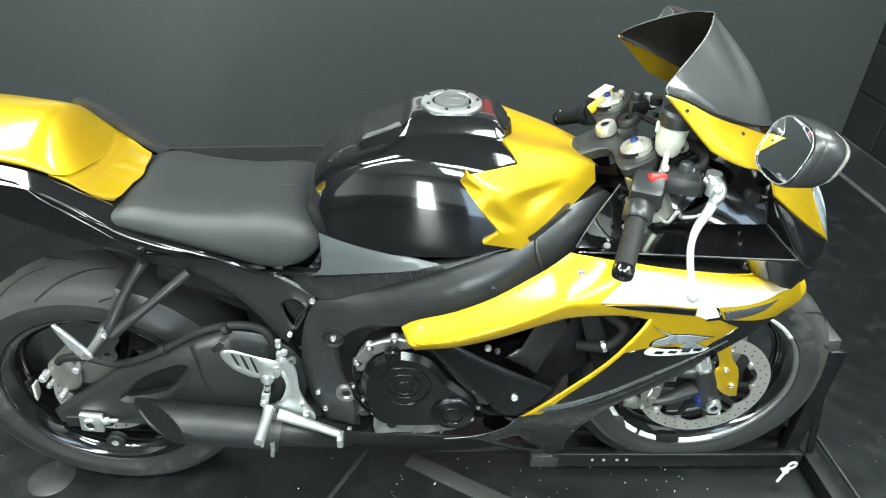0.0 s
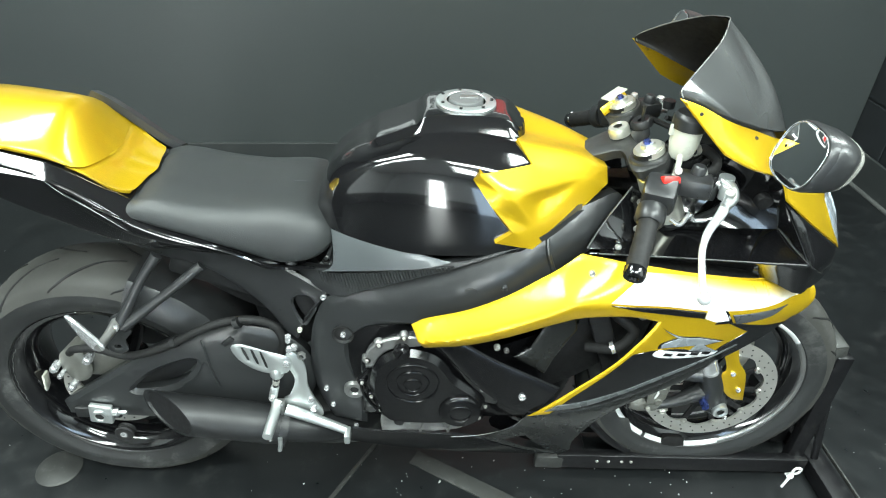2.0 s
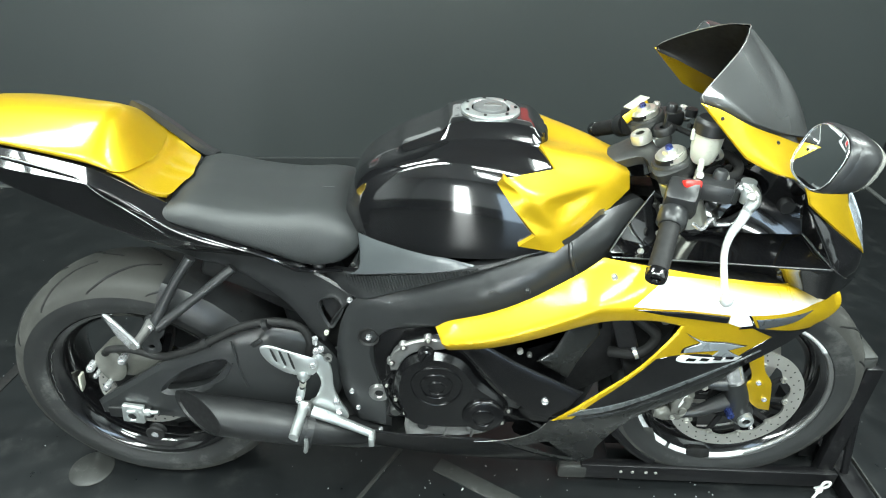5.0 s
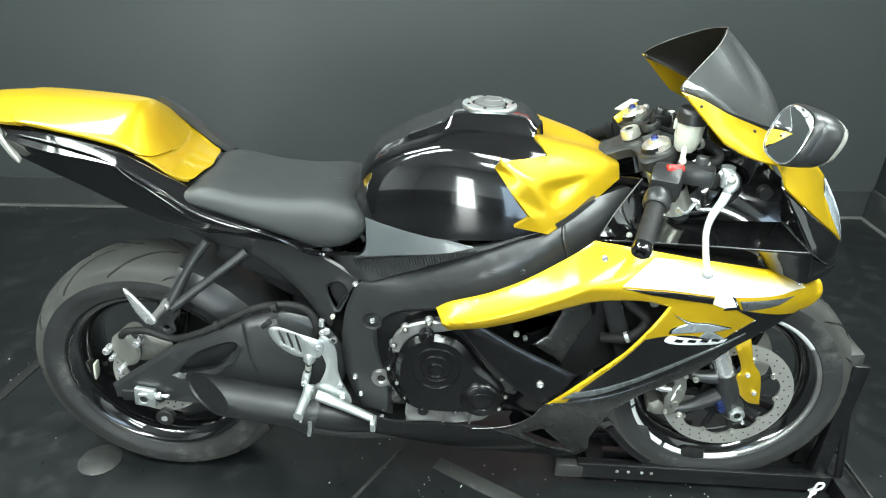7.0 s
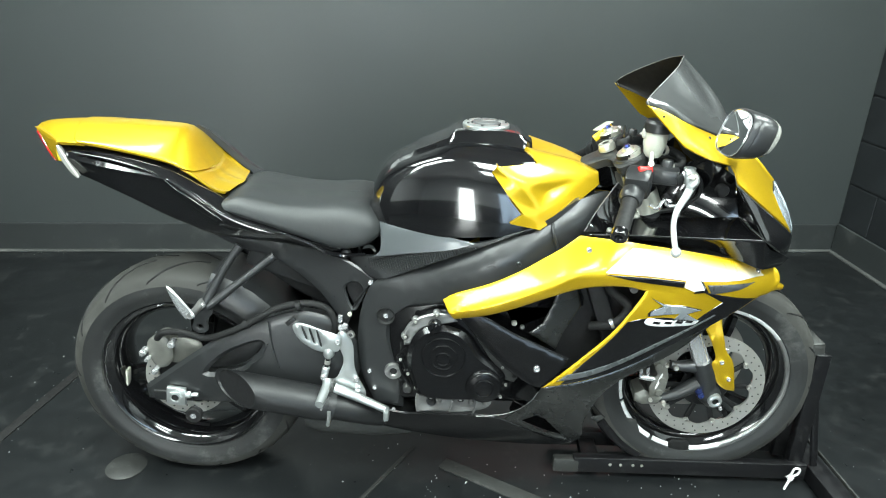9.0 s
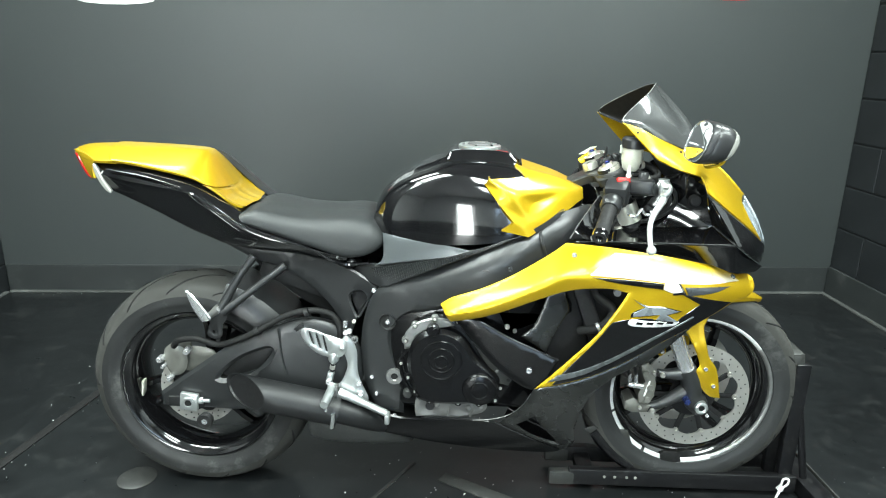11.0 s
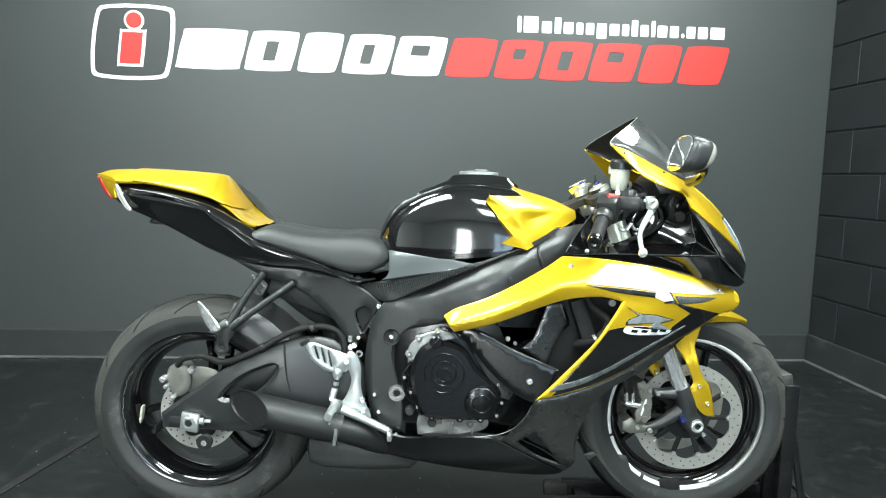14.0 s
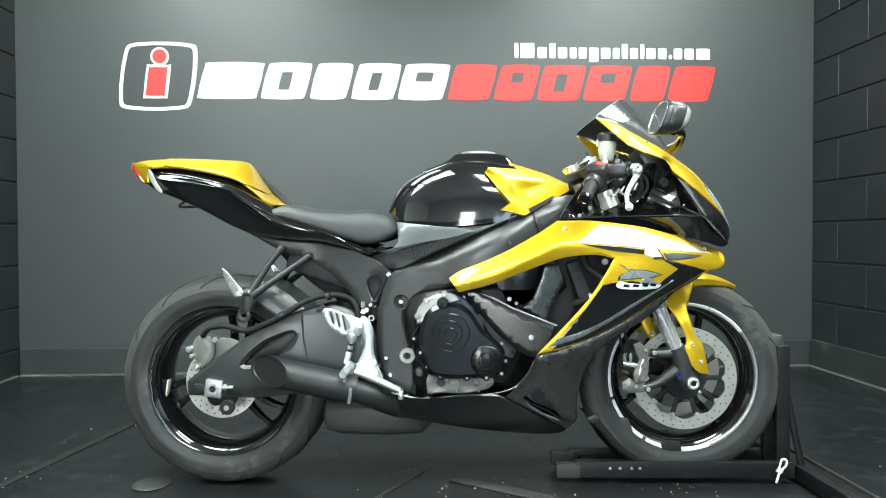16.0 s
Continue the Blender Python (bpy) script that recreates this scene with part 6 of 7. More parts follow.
    part("vent_duct", panel([(0.87, 0.27), (0.9, 0.34), (0.968, 0.34), (1.03, 0.21)], lambda x, z: 0.125, 0.01, 0.002, 0.001, 0.04, (), s), BLACK, low)
    part("belly_pan", panel(belly_line, sheet(-0.006), 0.005, 0.004, 0.003, 0.018, (), s), ENGINE, bike, "black belly pan")
    part("belly_edge", tube([(0.775, s * 0.19, 0.309), (0.80, s * 0.19, 0.311), (0.842, s * 0.19, 0.318), (0.878, s * 0.196, 0.338), (0.905, s * 0.212, 0.375), (0.92, s * 0.222, 0.41)], 0.0009, 6, 5), CAST, bike, "bright edge trim")
    fill = part("fairing_infill", panel(infill_line, lambda x, z: 0.188 + 0.165 * (x - 0.713), 0.006, 0.005, 0.004, 0.018, (), s), ENGINE, bike, "black fairing infill panel")
    screw(0.912, s * 0.2225, 0.474, 0.009, fill, CHROME, (0, s, 0))
    part("air_duct", panel([(0.956, 0.676, 1), (0.993, 0.676, 1), (1.008, 0.625, 1), (0.971, 0.554, 1), (0.956, 0.512, 1), (0.931, 0.528, 1), (0.891, 0.553, 1), (0.921, 0.578, 1), (0.942, 0.630, 1)], lambda x, z: 0.184 + 0.06 * (0.67 - z), 0.01, 0.003, 0.002, 0.012, (), s), GREY, bike, "dark grey air duct blade behind the fairing opening")
    screw(0.855, s * 0.19, 0.578, 0.0075, bike, STEEL, (0, s, 0))
    screw(0.875, s * 0.185, 0.565, 0.006, bike, CAST, (0, s, 0))
    # Black backing added to darken the inside of the fairing opening.
    part("opening_back", panel([(0.8, 0.7), (1.1, 0.74), (1.2, 0.68), (1.1, 0.5), (0.95, 0.4), (0.82, 0.45)], lambda x, z: 0.13, 0.01, 0.003, 0.002, 0.06, (), s), RADIATOR, bike)
    part("coolant_hose", tube([(1.04, s * 0.16, 0.56), (1.09, s * 0.19, 0.585), (1.115, s * 0.19, 0.63), (1.075, s * 0.18, 0.665), (1.06, s * 0.17, 0.70)], 0.011, 10, 5), RUBBER_DARK, bike)
    part("hose_clamp", lathe([(0.0, 0.004), (0.0125, 0.004), (0.0125, -0.004), (0, -0.004)], (1.083, s * 0.188, 0.583), (0.9, 0, 0.45), 14), CHROME, bike)
    part("horn_bolt", lathe([(0, 0.01), (0.009, 0.01), (0.009, 0)], (1.118, s * 0.2, 0.683), (0, s, 0), 12), CAST, bike)
part("steering_shroud", box((0.2, 0.24, 0.02), Matrix.Translation((1.08, 0, 0.79)), 0.006), RADIATOR, bike, "black plastic shroud under the steering head")
part("radiator", box((0.04, 0.34, 0.26), Matrix.Translation((1.08, 0, 0.56)) @ Matrix.Rotation(radians(-20), 4, "Y"), 0.006), RADIATOR, bike, "black radiator")

# nose: plan curves at each height
nz = [0.70, 0.74, 0.78, 0.81, 0.85, 0.90, 0.95, 1.0, 1.03, 1.09]
n_front = table(nz, [1.515, 1.535, 1.533, 1.52, 1.502, 1.466, 1.418, 1.356, 1.322, 1.29])
n_wide = table(nz, [0.17, 0.195, 0.212, 0.218, 0.212, 0.204, 0.197, 0.19, 0.182, 0.158])
n_back = table(nz, [1.40, 1.39, 1.385, 1.38, 1.355, 1.325, 1.28, 1.21, 1.16, 1.13])


def nose_y(x, z):
    t = max(0.0, min(1.0, (x - n_back(z)) / (n_front(z) - n_back(z))))
    return n_wide(z) * max(0.0, 1 - t ** 1.8) ** 0.75


def nose(off=0.0):
    return lambda x, z: max(0.0, nose_y(x, z) + off)


gold_nose = [(1.103, 1.088, 1), (1.143, 1.076), (1.191, 1.053), (1.255, 1.026), (1.31, 1.003), (1.35, 0.99), (1.372, 0.982), (1.406, 0.952), (1.43, 0.926), (1.45, 0.905, 1), (1.415, 0.898, 1), (1.436, 0.854), (1.472, 0.804, 1), (1.434, 0.834), (1.39, 0.867), (1.345, 0.901), (1.307, 0.931, 1), (1.30, 0.952), (1.292, 0.966, 1), (1.233, 0.984), (1.186, 1.006, 1), (1.16, 1.031), (1.131, 1.06)]
for s in (-1, 1):
    up = part("upper_cowl", panel(gold_nose, nose(), 0.004, 0.003, 0.002, 0.012, (), s), GOLD, bike, "gold painted upper cowl")
    for bx, bz in ((1.14, 1.066), (1.25, 1.019)):
        screw(bx, s * (nose_y(bx, bz) - 0.002), bz, 0.0036, up, SOOT, (0, s, 0.2))
    part("cowl_wing", panel([(1.306, 0.928, 1), (1.345, 0.87), (1.383, 0.81, 1), (1.44, 0.77), (1.497, 0.734, 1), (1.525, 0.752, 1), (1.505, 0.78), (1.475, 0.80), (1.434, 0.831), (1.39, 0.864), (1.345, 0.898)], nose(-0.001), 0.005, 0.003, 0.002, 0.014, (), s), BLACK, bike, "gloss black cowl wing")
    part("headlamp", panel([(1.475, 0.803, 1), (1.439, 0.853), (1.418, 0.896, 1), (1.452, 0.902, 1), (1.472, 0.868), (1.491, 0.836), (1.508, 0.804), (1.522, 0.776), (1.527, 0.755, 1), (1.507, 0.781)], nose(0.001), 0.006, 0.002, 0.0015, 0.012, (), s), GLASS, bike, "clear headlamp glass")
    part("cowl_side", panel([(1.0, 0.80, 1), (1.06, 0.805), (1.2, 0.807), (1.383, 0.809, 1), (1.44, 0.768), (1.497, 0.731, 1), (1.468, 0.722), (1.40, 0.736), (1.32, 0.758), (1.243, 0.777), (1.165, 0.79), (1.072, 0.799)], lambda x, z: 0.185 + 0.027 * min(1.0, max(0.0, (x - 1.0) / 0.38)) - 0.9 * max(0.0, x - 1.385) - 0.03 * max(0.0, 0.808 - z) / 0.03 * max(0.0, min(1.0, (1.4 - x) / 0.1)), 0.005, 0.002, 0.001, 0.016, (), s), BLACK, bike, "gloss black cowl side")
    # liner: a sloping shelf, a curved inner wall, and the corner that closes it in front
    e0 = curve_through([(1.02, s * 0.182, 0.803), (1.1, s * 0.19, 0.807), (1.2, s * 0.198, 0.809), (1.3, s * 0.206, 0.81), (1.382, s * 0.211, 0.811)], 5)
    e1 = curve_through([(1.06, s * 0.125, 0.812), (1.12, s * 0.12, 0.82), (1.2, s * 0.122, 0.828), (1.28, s * 0.13, 0.833), (1.35, s * 0.137, 0.838)], 5)
    e2 = curve_through([(1.16, s * 0.08, 0.86), (1.18, s * 0.085, 0.87), (1.21, s * 0.092, 0.885), (1.27, s * 0.11, 0.90), (1.325, s * 0.15, 0.915)], 5)
    e3 = curve_through([(1.18, s * 0.05, 0.92), (1.2, s * 0.06, 0.935), (1.23, s * 0.09, 0.95), (1.27, s * 0.12, 0.965), (1.305, s * 0.18, 0.945)], 5)
    shelf = part("cowl_liner", add_grid(bmesh.new(), [e0, [a.lerp(b, 0.5) - Vector((0, 0, 0.003)) for a, b in zip(e0, e1)], e1]), BLACK, bike, "gloss black cowl liner shelf")
    part("liner_wall", add_grid(bmesh.new(), [e1, [a.lerp(b, 0.5) - Vector((0, s * 0.012, 0)) for a, b in zip(e1, e2)], e2, e3]), BLACK, shelf, "gloss black curved liner wall")
    part("liner_corner", add_grid(bmesh.new(), [[Vector(p) for p in ((1.381, s * 0.209, 0.812), (1.366, s * 0.175, 0.824), (1.35, s * 0.137, 0.838))], [Vector(p) for p in ((1.343, s * 0.207, 0.87), (1.345, s * 0.175, 0.87), (1.34, s * 0.14, 0.87))], [Vector(p) for p in ((1.305, s * 0.2, 0.928), (1.315, s * 0.17, 0.925), (1.325, s * 0.15, 0.915))]]), BLACK, shelf)
    part("liner_edge", tube([e0[0], e0[5], e0[10], e0[15], e0[20]], 0.0016, 6, 4), SATIN, shelf)
    part("liner_crease", tube([(1.382, s * 0.211, 0.812), (1.366, s * 0.175, 0.826), (1.35, s * 0.138, 0.84)], 0.0016, 6, 3), SATIN, shelf)
    inner = part("liner_panel", add_grid(bmesh.new(), [curve_through([(1.0, s * 0.17, 0.806), (1.03, s * 0.145, 0.85), (1.075, s * 0.115, 0.905)], 4), curve_through([(1.03, s * 0.172, 0.807), (1.06, s * 0.14, 0.835), (1.105, s * 0.1, 0.88)], 4), curve_through([(1.07, s * 0.17, 0.806), (1.095, s * 0.13, 0.815), (1.12, s * 0.1, 0.83)], 4)]), BLACK, bike, "gloss black inner panel")
    part("panel_edge", tube([(1.0, s * 0.17, 0.807), (1.03, s * 0.146, 0.851), (1.075, s * 0.116, 0.906)], 0.0016, 6, 4), SATIN, inner)
    for bx, by, bz in ((1.095, 0.118, 0.875), (1.09, 0.145, 0.835), (1.055, 0.172, 0.812)):
        part("panel_screw", lathe([(0, 0.004), (0.004, 0.004), (0.006, 0.001), (0.006, -0.003)], (bx, s * by, bz), (0, s, 0.6), 10), STEEL, inner)
    for k in range(2):
        part("inner_hose", tube([(1.19 + 0.012 * k, s * 0.105, 0.945), (1.235 + 0.014 * k, s * 0.125, 0.925), (1.24 + 0.014 * k, s * 0.13, 0.885), (1.2 + 0.01 * k, s * 0.125, 0.85), (1.15, s * 0.12, 0.838)], 0.005, 8, 5), RADIATOR, bike, "black hose looped inside the cowl")
    part("relay", lathe([(0, 0.012), (0.012, 0.012), (0.014, 0.009), (0.014, -0.004)], (1.295, s * 0.15, 0.905), (0, s, 0), 14), RADIATOR, bike)
part("dash", box((0.07, 0.2, 0.1), Matrix.Translation((1.29, 0, 0.975)) @ Matrix.Rotation(radians(-35), 4, "Y"), 0.02), SATIN, bike, "black instrument pod")

# windscreen: a narrow raised middle that widens downwards, between the rounded rim and the cowl's edge
rim_half = curve_through([(1.213, 0, 1.171), (1.208, -0.02, 1.1695), (1.197, -0.045, 1.163), (1.18, -0.073, 1.151), (1.15, -0.106, 1.131), (1.122, -0.132, 1.11), (1.109, -0.1435, 1.097), (1.109, -0.147, 1.09), (1.112, -0.1475, 1.085)], 5)
base_half = curve_through([(1.366, 0, 0.984), (1.36, -0.03, 0.988), (1.345, -0.06, 0.997), (1.31, -0.092, 1.01), (1.267, -0.113, 1.024), (1.2, -0.137, 1.05), (1.16, -0.145, 1.067), (1.13, -0.148, 1.078), (1.113, -0.148, 1.0845)], 5)
rows = []
for j in range(15):
    v = j / 14
    half = []
    for k, (a, b) in enumerate(zip(rim_half, base_half)):
        p = a.lerp(b, v)
        u = k / (len(rim_half) - 1)
        wide = 0.10 + 0.40 * v
        mid = 0.013 * math.sin(math.pi * min(1.0, v * 0.92 + 0.08)) * max(0.0, 1 - (u / wide) ** 9)
        belly = 0.010 * math.sin(math.pi * v) * math.sin(math.pi * min(1.0, u * 1.1))
        half.append(p + Vector((mid * 0.85 + belly * 0.6, -belly * 0.7, mid * 0.5 + belly * 0.4)))
    rows.append([Vector((p.x, -p.y, p.z)) for p in reversed(half)] + half[1:])
inner = [[p + Vector((-0.003, 0, -0.0025)) for p in r] for r in rows]
screen = part("windscreen", add_grid(bmesh.new(), rows), SMOKE, bike, "dark smoked windscreen")
part("screen_back", add_grid(bmesh.new(), inner), RADIATOR, screen, "black inner face")
part("screen_rim", tube([rows[0][k] for k in range(0, len(rows[0]), 2)], 0.0011, 8, 2), CAST, screen, "pale worn rim of the screen")

# mirrors
for s in (-1, 1):
    c = Vector((1.240, s * 0.298, 1.063))
    ax = Vector((0.93, -s * 0.09, -0.31)).normalized()
    run = Vector((0.97, s * 0.08, -0.12)).normalized()
    uz = Vector((0.31, 0, 0.95)).normalized()
    uy = uz.cross(ax).normalized()
    uz = ax.cross(uy).normalized()

    def ring(d, ry, rz, n=32, p=0.68):
        out = []
        for k in range(n):
            a = 2 * math.pi * k / n
            cy, cz = math.cos(a), math.sin(a)
            out.append(c + run * (d * 0.88) + uy * (0.93 * ry * math.copysign(abs(cy) ** p, cy)) + uz * (0.95 * rz * math.copysign(abs(cz) ** p, cz)))
        return out
    mi = part("mirror", add_grid(bmesh.new(), [ring(0.004, 0.05, 0.044), ring(-0.004, 0.053, 0.047), ring(0.0, 0.055, 0.049), ring(0.01, 0.055, 0.049), ring(0.012, 0.0525, 0.0465), ring(0.018, 0.054, 0.048), ring(0.042, 0.052, 0.044), ring(0.062, 0.042, 0.034), ring(0.072, 0.03, 0.024)], True, False, True), SATIN, bike, "black wing mirror with a clear indicator tip")
    part("mirror_glass", add_grid(bmesh.new(), [ring(-0.0045, 0.0515, 0.0455), ring(-0.0052, 0.045, 0.039)], True, False, True), MIRROR, mi)
    edge = ring(-0.006, 0.0518, 0.0458)
    part("glass_edge", tube(edge + edge[:1], 0.0008, 6, 1), CHROME, mi, "bright bevelled edge of the mirror glass")
    part("indicator", add_grid(bmesh.new(), [ring(0.053, 0.048, 0.040), ring(0.062, 0.0435, 0.0355), ring(0.071, 0.034, 0.0275), ring(0.079, 0.0225, 0.018), ring(0.083, 0.011, 0.009)], True, True, True), LENS, mi, "clear indicator lens")
    part("mirror_stem", tube([c + run * 0.045 - uz * 0.03, Vector((1.312, s * 0.255, 1.028)), Vector((1.318, s * 0.21, 1.008)), Vector((1.312, s * 0.165, 0.998))], [0.013, 0.0105, 0.0115, 0.015], 12, 4), BLACK, mi)

# controls
STEM = Vector((-0.394, 0, 0.919))
clamp = part("triple_clamp", panel([(1.03, -0.03), (1.085, -0.05), (1.088, -0.13), (1.118, -0.142), (1.15, -0.13), (1.152, -0.09), (1.12, -0.045), (1.115, 0), (1.12, 0.045), (1.152, 0.09), (1.15, 0.13), (1.118, 0.142), (1.088, 0.13), (1.085, 0.05), (1.03, 0.03)], lambda x, z: 0.0, 0.022, 0.004, 0.003, 0.03), CLAMP, bike, "grey cast top clamp")
clamp.data.transform(Matrix.Translation((1.084, 0, 0.955)) @ Matrix.Rotation(radians(-23), 4, "Y") @ Matrix.Translation((-1.11, 0, 0)) @ Matrix.Rotation(radians(-90), 4, "X"))
part("stem_nut", lathe([(0.008, 0.018), (0.012, 0.02), (0.018, 0.018), (0.02, 0.012), (0.02, 0)], (1.07, 0, 0.953), tuple(STEM), 20), CAPSTEEL, clamp, "tarnished steering stem nut")
for s in (-1, 1):
    top = fork_at(0.955, s)
    part("fork_cap", lathe([(0.0, 0.032), (0.012, 0.032), (0.014, 0.026), (0.023, 0.026), (0.027, 0.022), (0.027, 0.0)], top, tuple(STEM), 24), CAPSTEEL, clamp, "tarnished aluminium fork cap")
    part("clamp_boss", lathe([(0.027, 0.012), (0.034, 0.012), (0.036, 0.009), (0.036, -0.016), (0.034, -0.02), (0.027, -0.02)], top, tuple(STEM), 28), CLAMP, clamp, "round clamp boss")
    part("fork_sleeve", lathe([(0.027, 0.0), (0.0285, 0.001), (0.0285, 0.05), (0.027, 0.051)], fork_at(0.885, s), AX, 24), CAPSTEEL, clamp, "bright fork sleeve")
    part("preload_adjuster", lathe([(0, 0.038), (0.006, 0.038), (0.0075, 0.03)], top, tuple(STEM), 6), BLUE, clamp, "blue adjuster nut")
    a, b = Vector((1.118, s * 0.125, 0.945)), Vector((1.044, s * 0.303, 0.85))
    d = (b - a).normalized()
    bar = part("handlebar", tube([a, a + d * 0.08, b], 0.011, 14, 1), MATTE, bike, "black clip-on handlebar")
    part("bar_clamp", lathe([(0.027, -0.016), (0.035, -0.016), (0.036, -0.012), (0.036, 0.014), (0.034, 0.017), (0.027, 0.017)], fork_at(0.915, s), tuple(STEM), 24), ALU, bar, "bright cast bar clamp")
    grip = bmesh.new()
    prof = [(0.011, 0.0), (0.019, 0.0), (0.0205, 0.004), (0.017, 0.01)] + [(0.0165 + 0.0008 * (k % 2), 0.012 + k * 0.006) for k in range(16)] + [(0.017, 0.112), (0.0165, 0.118), (0.011, 0.118)]
    add_lathe(grip, prof, b - d * 0.128, tuple(d), 20)
    part("grip", grip, RUBBER_DARK, bar, "black ribbed rubber grip")
    part("bar_end", lathe([(0.006, 0.012), (0.009, 0.016), (0.0165, 0.016), (0.0185, 0.012), (0.0185, 0.0), (0.012, -0.004)], b - d * 0.008, tuple(d), 20), BLACK, bar)
    sw_c = a + d * 0.062 + Vector((0.006, 0, 0.008))
    part("switch_housing", box((0.056, 0.054, 0.06), Matrix.Translation(sw_c) @ d.to_track_quat("Y", "Z").to_matrix().to_4x4(), 0.012), SATIN, bar, "black switch housing")
    part("throttle_collar", lathe([(0.011, -0.014), (0.024, -0.014), (0.025, -0.008), (0.025, 0.012), (0.02, 0.018), (0.011, 0.018)], a + d * 0.098, tuple(d), 20), SATIN, bar)
    part("perch", tube([a + d * 0.03, a + d * 0.03 + Vector((0.04, -s * 0.0, -0.002)), Vector((1.19, s * 0.185, 0.935))], [0.018, 0.016, 0.014], 12, 3), SATIN, bar)
    part("perch_block", box((0.06, 0.05, 0.034), Matrix.Translation((1.16, s * 0.165, 0.94)) @ Matrix.Rotation(radians(s * 20), 4, "Z"), 0.008), SATIN, bar, "black master cylinder")
    rowsl = []
    path = curve_through([(1.205, s * 0.165, 0.945), (1.214, s * 0.19, 0.934), (1.199, s * 0.212, 0.912), (1.18, s * 0.226, 0.885), (1.167, s * 0.25, 0.864), (1.157, s * 0.294, 0.844), (1.151, s * 0.335, 0.829)], 5)
    for i, p in enumerate(path):
        f = i / (len(path) - 1)
        w, h = 0.012 - 0.006 * min(1, f * 1.6), 0.009 - 0.003 * f
        dd = (path[min(i + 1, len(path) - 1)] - path[max(i - 1, 0)]).normalized()
        u1 = dd.cross(Vector((0, 0, 1))).normalized()
        u2 = u1.cross(dd)
        rowsl.append([p + u1 * (w * math.cos(t)) + u2 * (h * math.sin(t)) for t in [2 * math.pi * q / 12 for q in range(12)]])
    lever = part("lever", add_grid(bmesh.new(), rowsl, True, True, True), LEVER, bar, "bright aluminium lever")
    part("lever_ball", lathe([(0, 0.0115), (0.006, 0.0095), (0.0105, 0.004), (0.0105, -0.004), (0.006, -0.0095), (0, -0.0115)], path[-1], (0, 0, 1), 16), LEVER, lever)
    part("lever_pivot", lathe([(0, 0.014), (0.009, 0.014), (0.011, 0.011), (0.011, -0.012)], (1.208, s * 0.185, 0.938), (0, 0, 1), 14), ALU, lever)
    part("lever_bracket", tube([(1.204, s * 0.17, 0.952), (1.214, s * 0.185, 0.946), (1.213, s * 0.203, 0.936), (1.2, s * 0.214, 0.926)], [0.007, 0.0105, 0.0105, 0.008], 12, 4), ALU if s < 0 else SATIN, lever, "lever bracket")
    part("bracket_bolt", lathe([(0, 0.006), (0.005, 0.006), (0.008, 0.004), (0.0095, 0)], (1.206, s * 0.205, 0.947), (0.2, s * 0.25, 1), 14), STEEL, lever)
    part("cylinder_cap", lathe([(0, 0.02), (0.009, 0.02), (0.012, 0.016), (0.0125, 0)], (1.165, s * 0.158, 0.952), (0.1, 0, 1), 16), SATIN, bar)
    part("adjuster_wheel", lathe([(0, 0.008), (0.013, 0.008), (0.013, -0.008), (0, -0.008)], (1.212, s * 0.168, 0.95), (0, 0, 1), 14), ALU if s < 0 else SATIN, lever)
part("kill_switch", box((0.032, 0.024, 0.014), Matrix.Translation((1.112, -0.176, 0.952)) @ Matrix.Rotation(radians(-28), 4, "X") @ Matrix.Rotation(radians(12), 4, "Z"), 0.004), RED, bike, "red kill switch")
res = part("brake_reservoir", lathe([(0, -0.035), (0.015, -0.035), (0.02, -0.028), (0.0245, -0.008), (0.0255, 0.022), (0, 0.022)], (1.142, -0.125, 1.005), (0.05, 0, 1), 28), FLUID, bike, "pale translucent brake fluid reservoir")
part("lid", lathe([(0, 0.046), (0.024, 0.046), (0.0265, 0.043)] + [(0.0285 + 0.0006 * (k % 2), 0.04 - 0.003 * k) for k in range(6)] + [(0.0285, 0.02), (0, 0.02)], (1.142, -0.125, 1.005), (0.05, 0, 1), 28), SATIN, res, "black screw lid")
stay = part("reservoir_stay", tube([(1.135, -0.14, 0.985), (1.132, -0.15, 0.965), (1.128, -0.155, 0.945)], [0.0055, 0.005, 0.006], 10, 3), FLUID, bike, "pale reservoir stay")
part("stay_bolt", lathe([(0, 0.006), (0.006, 0.006), (0.0075, 0.003), (0.0075, 0)], (1.13, -0.16, 0.962), (-0.3, -1, 0.4), 8), STEEL, stay)
part("lid_clip", box((0.008, 0.006, 0.02), Matrix.Translation((1.115, -0.128, 1.022)), 0.002), FLUID, res)
part("reservoir_hose", tube([(1.155, -0.128, 0.985), (1.185, -0.118, 0.982), (1.207, -0.125, 0.965), (1.195, -0.145, 0.955), (1.168, -0.158, 0.958)], 0.0085, 12, 5), RUBBER_DARK, bike, "black reservoir hose")
for hx, hy, hz in ((1.172, -0.155, 0.957), (1.165, -0.124, 0.985)):
    part("hose_clip", lathe([(0.0, 0.004), (0.0115, 0.004), (0.0115, -0.004), (0, -0.004)], (hx, hy, hz), (0.8, 0.4, 0.1), 12), STEEL, bike)
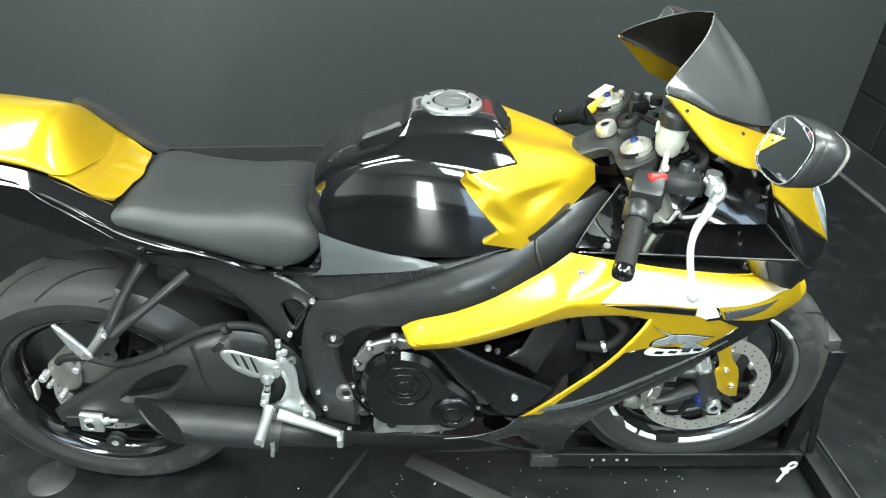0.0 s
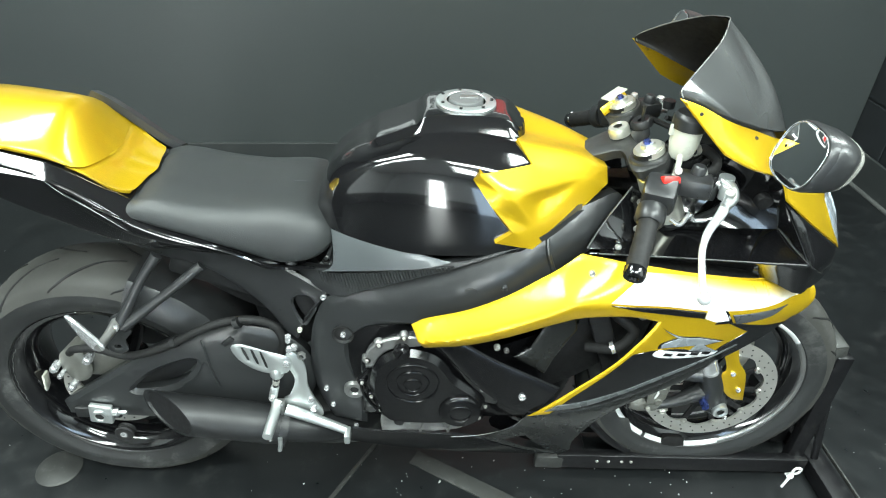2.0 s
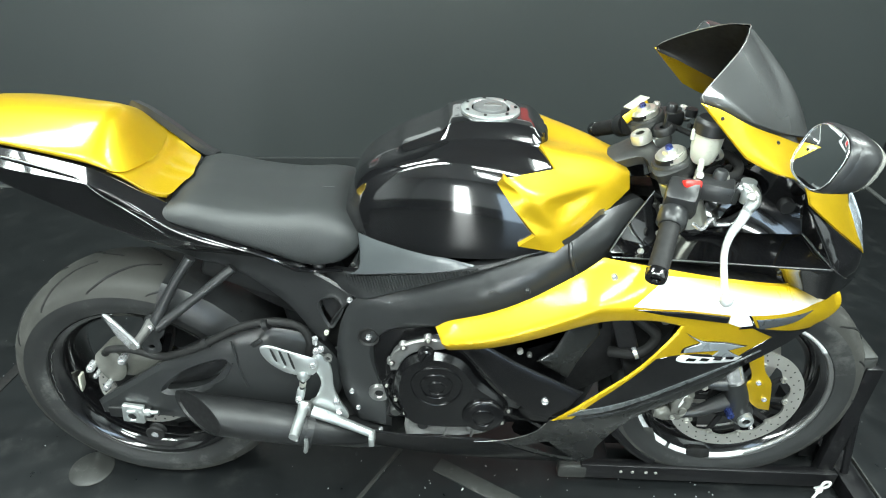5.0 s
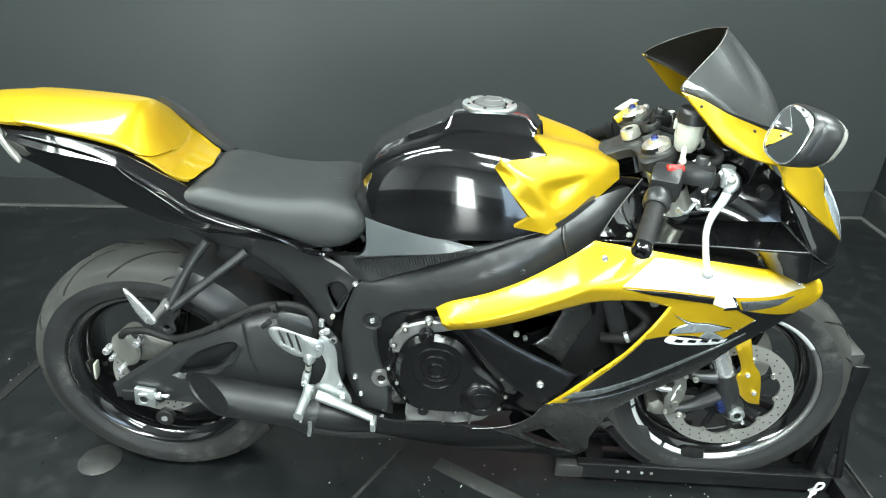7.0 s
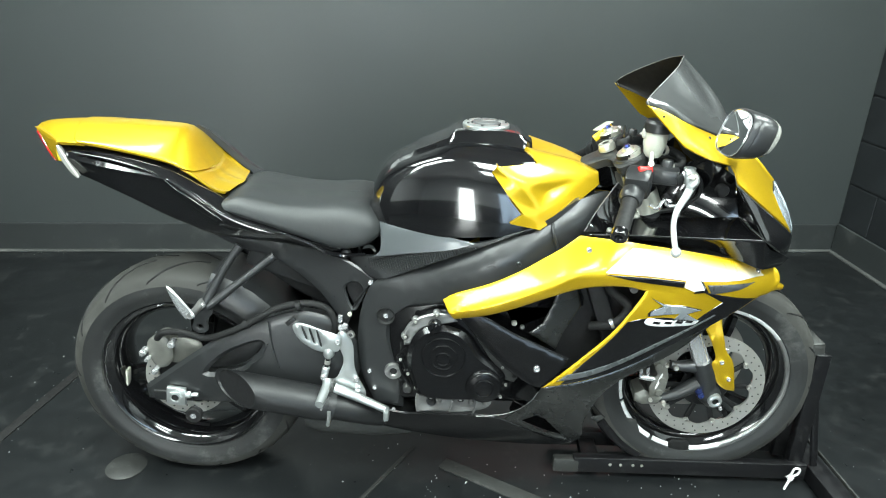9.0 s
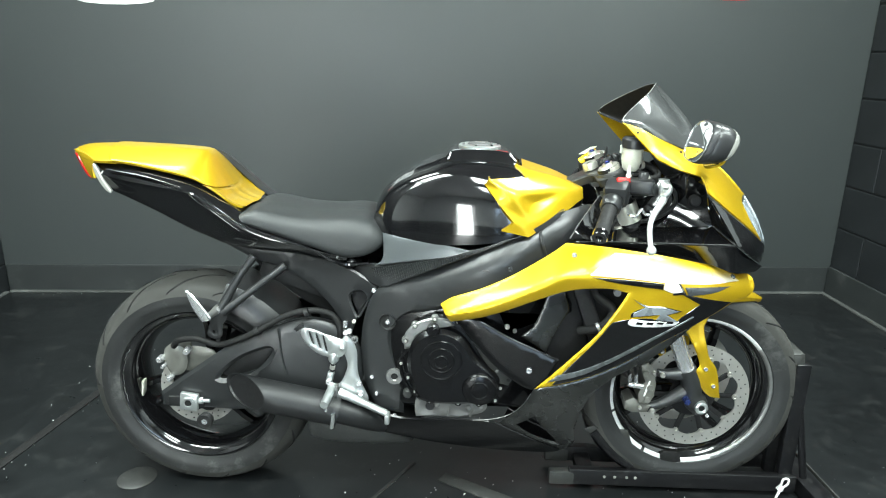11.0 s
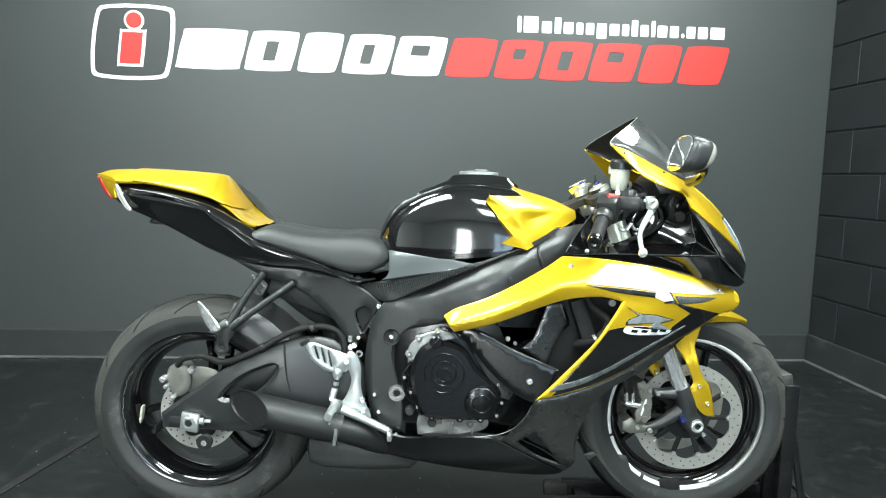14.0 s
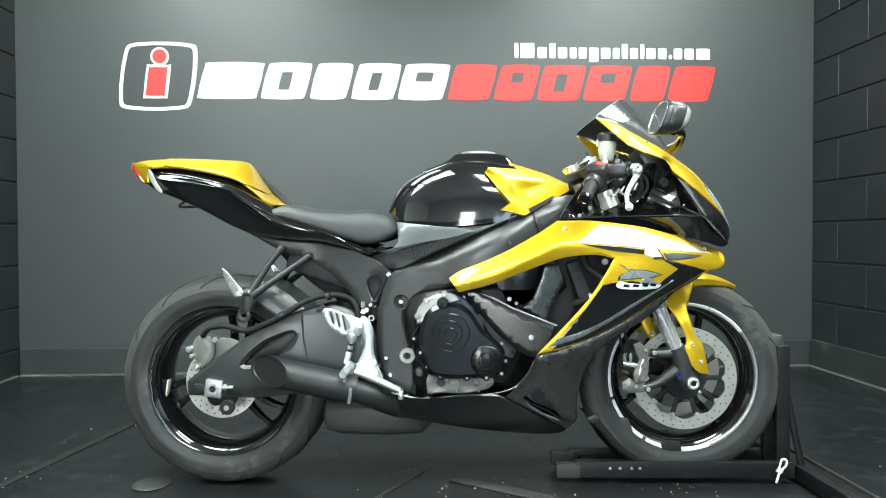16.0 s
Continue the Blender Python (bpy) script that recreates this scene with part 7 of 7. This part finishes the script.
part("clutch_tag", box((0.062, 0.003, 0.018), Matrix.Translation((1.078, 0.105, 0.972)) @ Matrix.Rotation(radians(28), 4, "Z") @ Matrix.Rotation(radians(-28), 4, "Y") @ Matrix.Rotation(radians(-35), 4, "X"), 0.001), GOLD, bike, "yellow tag on the clutch perch")
part("tag_label", box((0.046, 0.03, 0.003), Matrix.Translation((1.08, 0.125, 0.984)) @ Matrix.Rotation(radians(28), 4, "Z") @ Matrix.Rotation(radians(-24), 4, "Y") @ Matrix.Rotation(radians(-12), 4, "X"), 0.001), STICKER, bike, "pale paper tag")
part("clutch_perch", box((0.03, 0.034, 0.02), Matrix.Translation((1.12, 0.14, 0.962)) @ Matrix.Rotation(radians(30), 4, "Z"), 0.006), SATIN, bike)
part("perch_bolt", lathe([(0, 0.008), (0.006, 0.008), (0.008, 0.004), (0.008, -0.004)], (1.125, 0.135, 0.975), (0, 0, 1), 10), STEEL, bike)
part("ignition", lathe([(0.006, 0.012), (0.016, 0.014), (0.02, 0.01), (0.021, 0)], (1.108, 0.0, 0.972), tuple(STEM), 20), MATTE, bike, "black ignition switch")
part("key", box((0.003, 0.014, 0.03), Matrix.Translation((1.106, 0.0, 0.996)), 0.001), MATTE, bike)
for k, (y0, x1) in enumerate(((-0.05, 1.22), (0.02, 1.2), (0.06, 1.23))):
    part("cable", tube([(1.16, -0.15 + 0.15 * k, 0.93), (1.21, y0 - 0.03, 0.94), (1.25, y0, 0.9), (x1, y0 + 0.02, 0.84)], 0.006, 8, 5), RUBBER_DARK, bike)
part("bright_line", tube([(1.135, -0.17, 0.872), (1.15, -0.18, 0.868), (1.165, -0.172, 0.885), (1.175, -0.17, 0.872), (1.2, -0.165, 0.87)], 0.004, 8, 5), CHROME, bike, "bright steel line")

# ---- blocks of the side walls: the courses nearest the bike ----
full, half_block = block_mesh(0.453), block_mesh(0.2265)
for wall, u, sgn in ((wall_right, U1, -1), (wall_left, U0, 1)):
    for row in range(12):
        v = 0.0
        first = True
        while v > -2.49:
            ln = 0.2265 if (first and row % 2) or v < -2.4 else 0.453
            b = new("block", half_block if ln < 0.3 else full)
            b.parent = wall
            b.location = (u + 0.012 * -sgn, v - ln / 2, 0.15 - COURSE / 2 + COURSE * row)
            v -= ln
            first = False
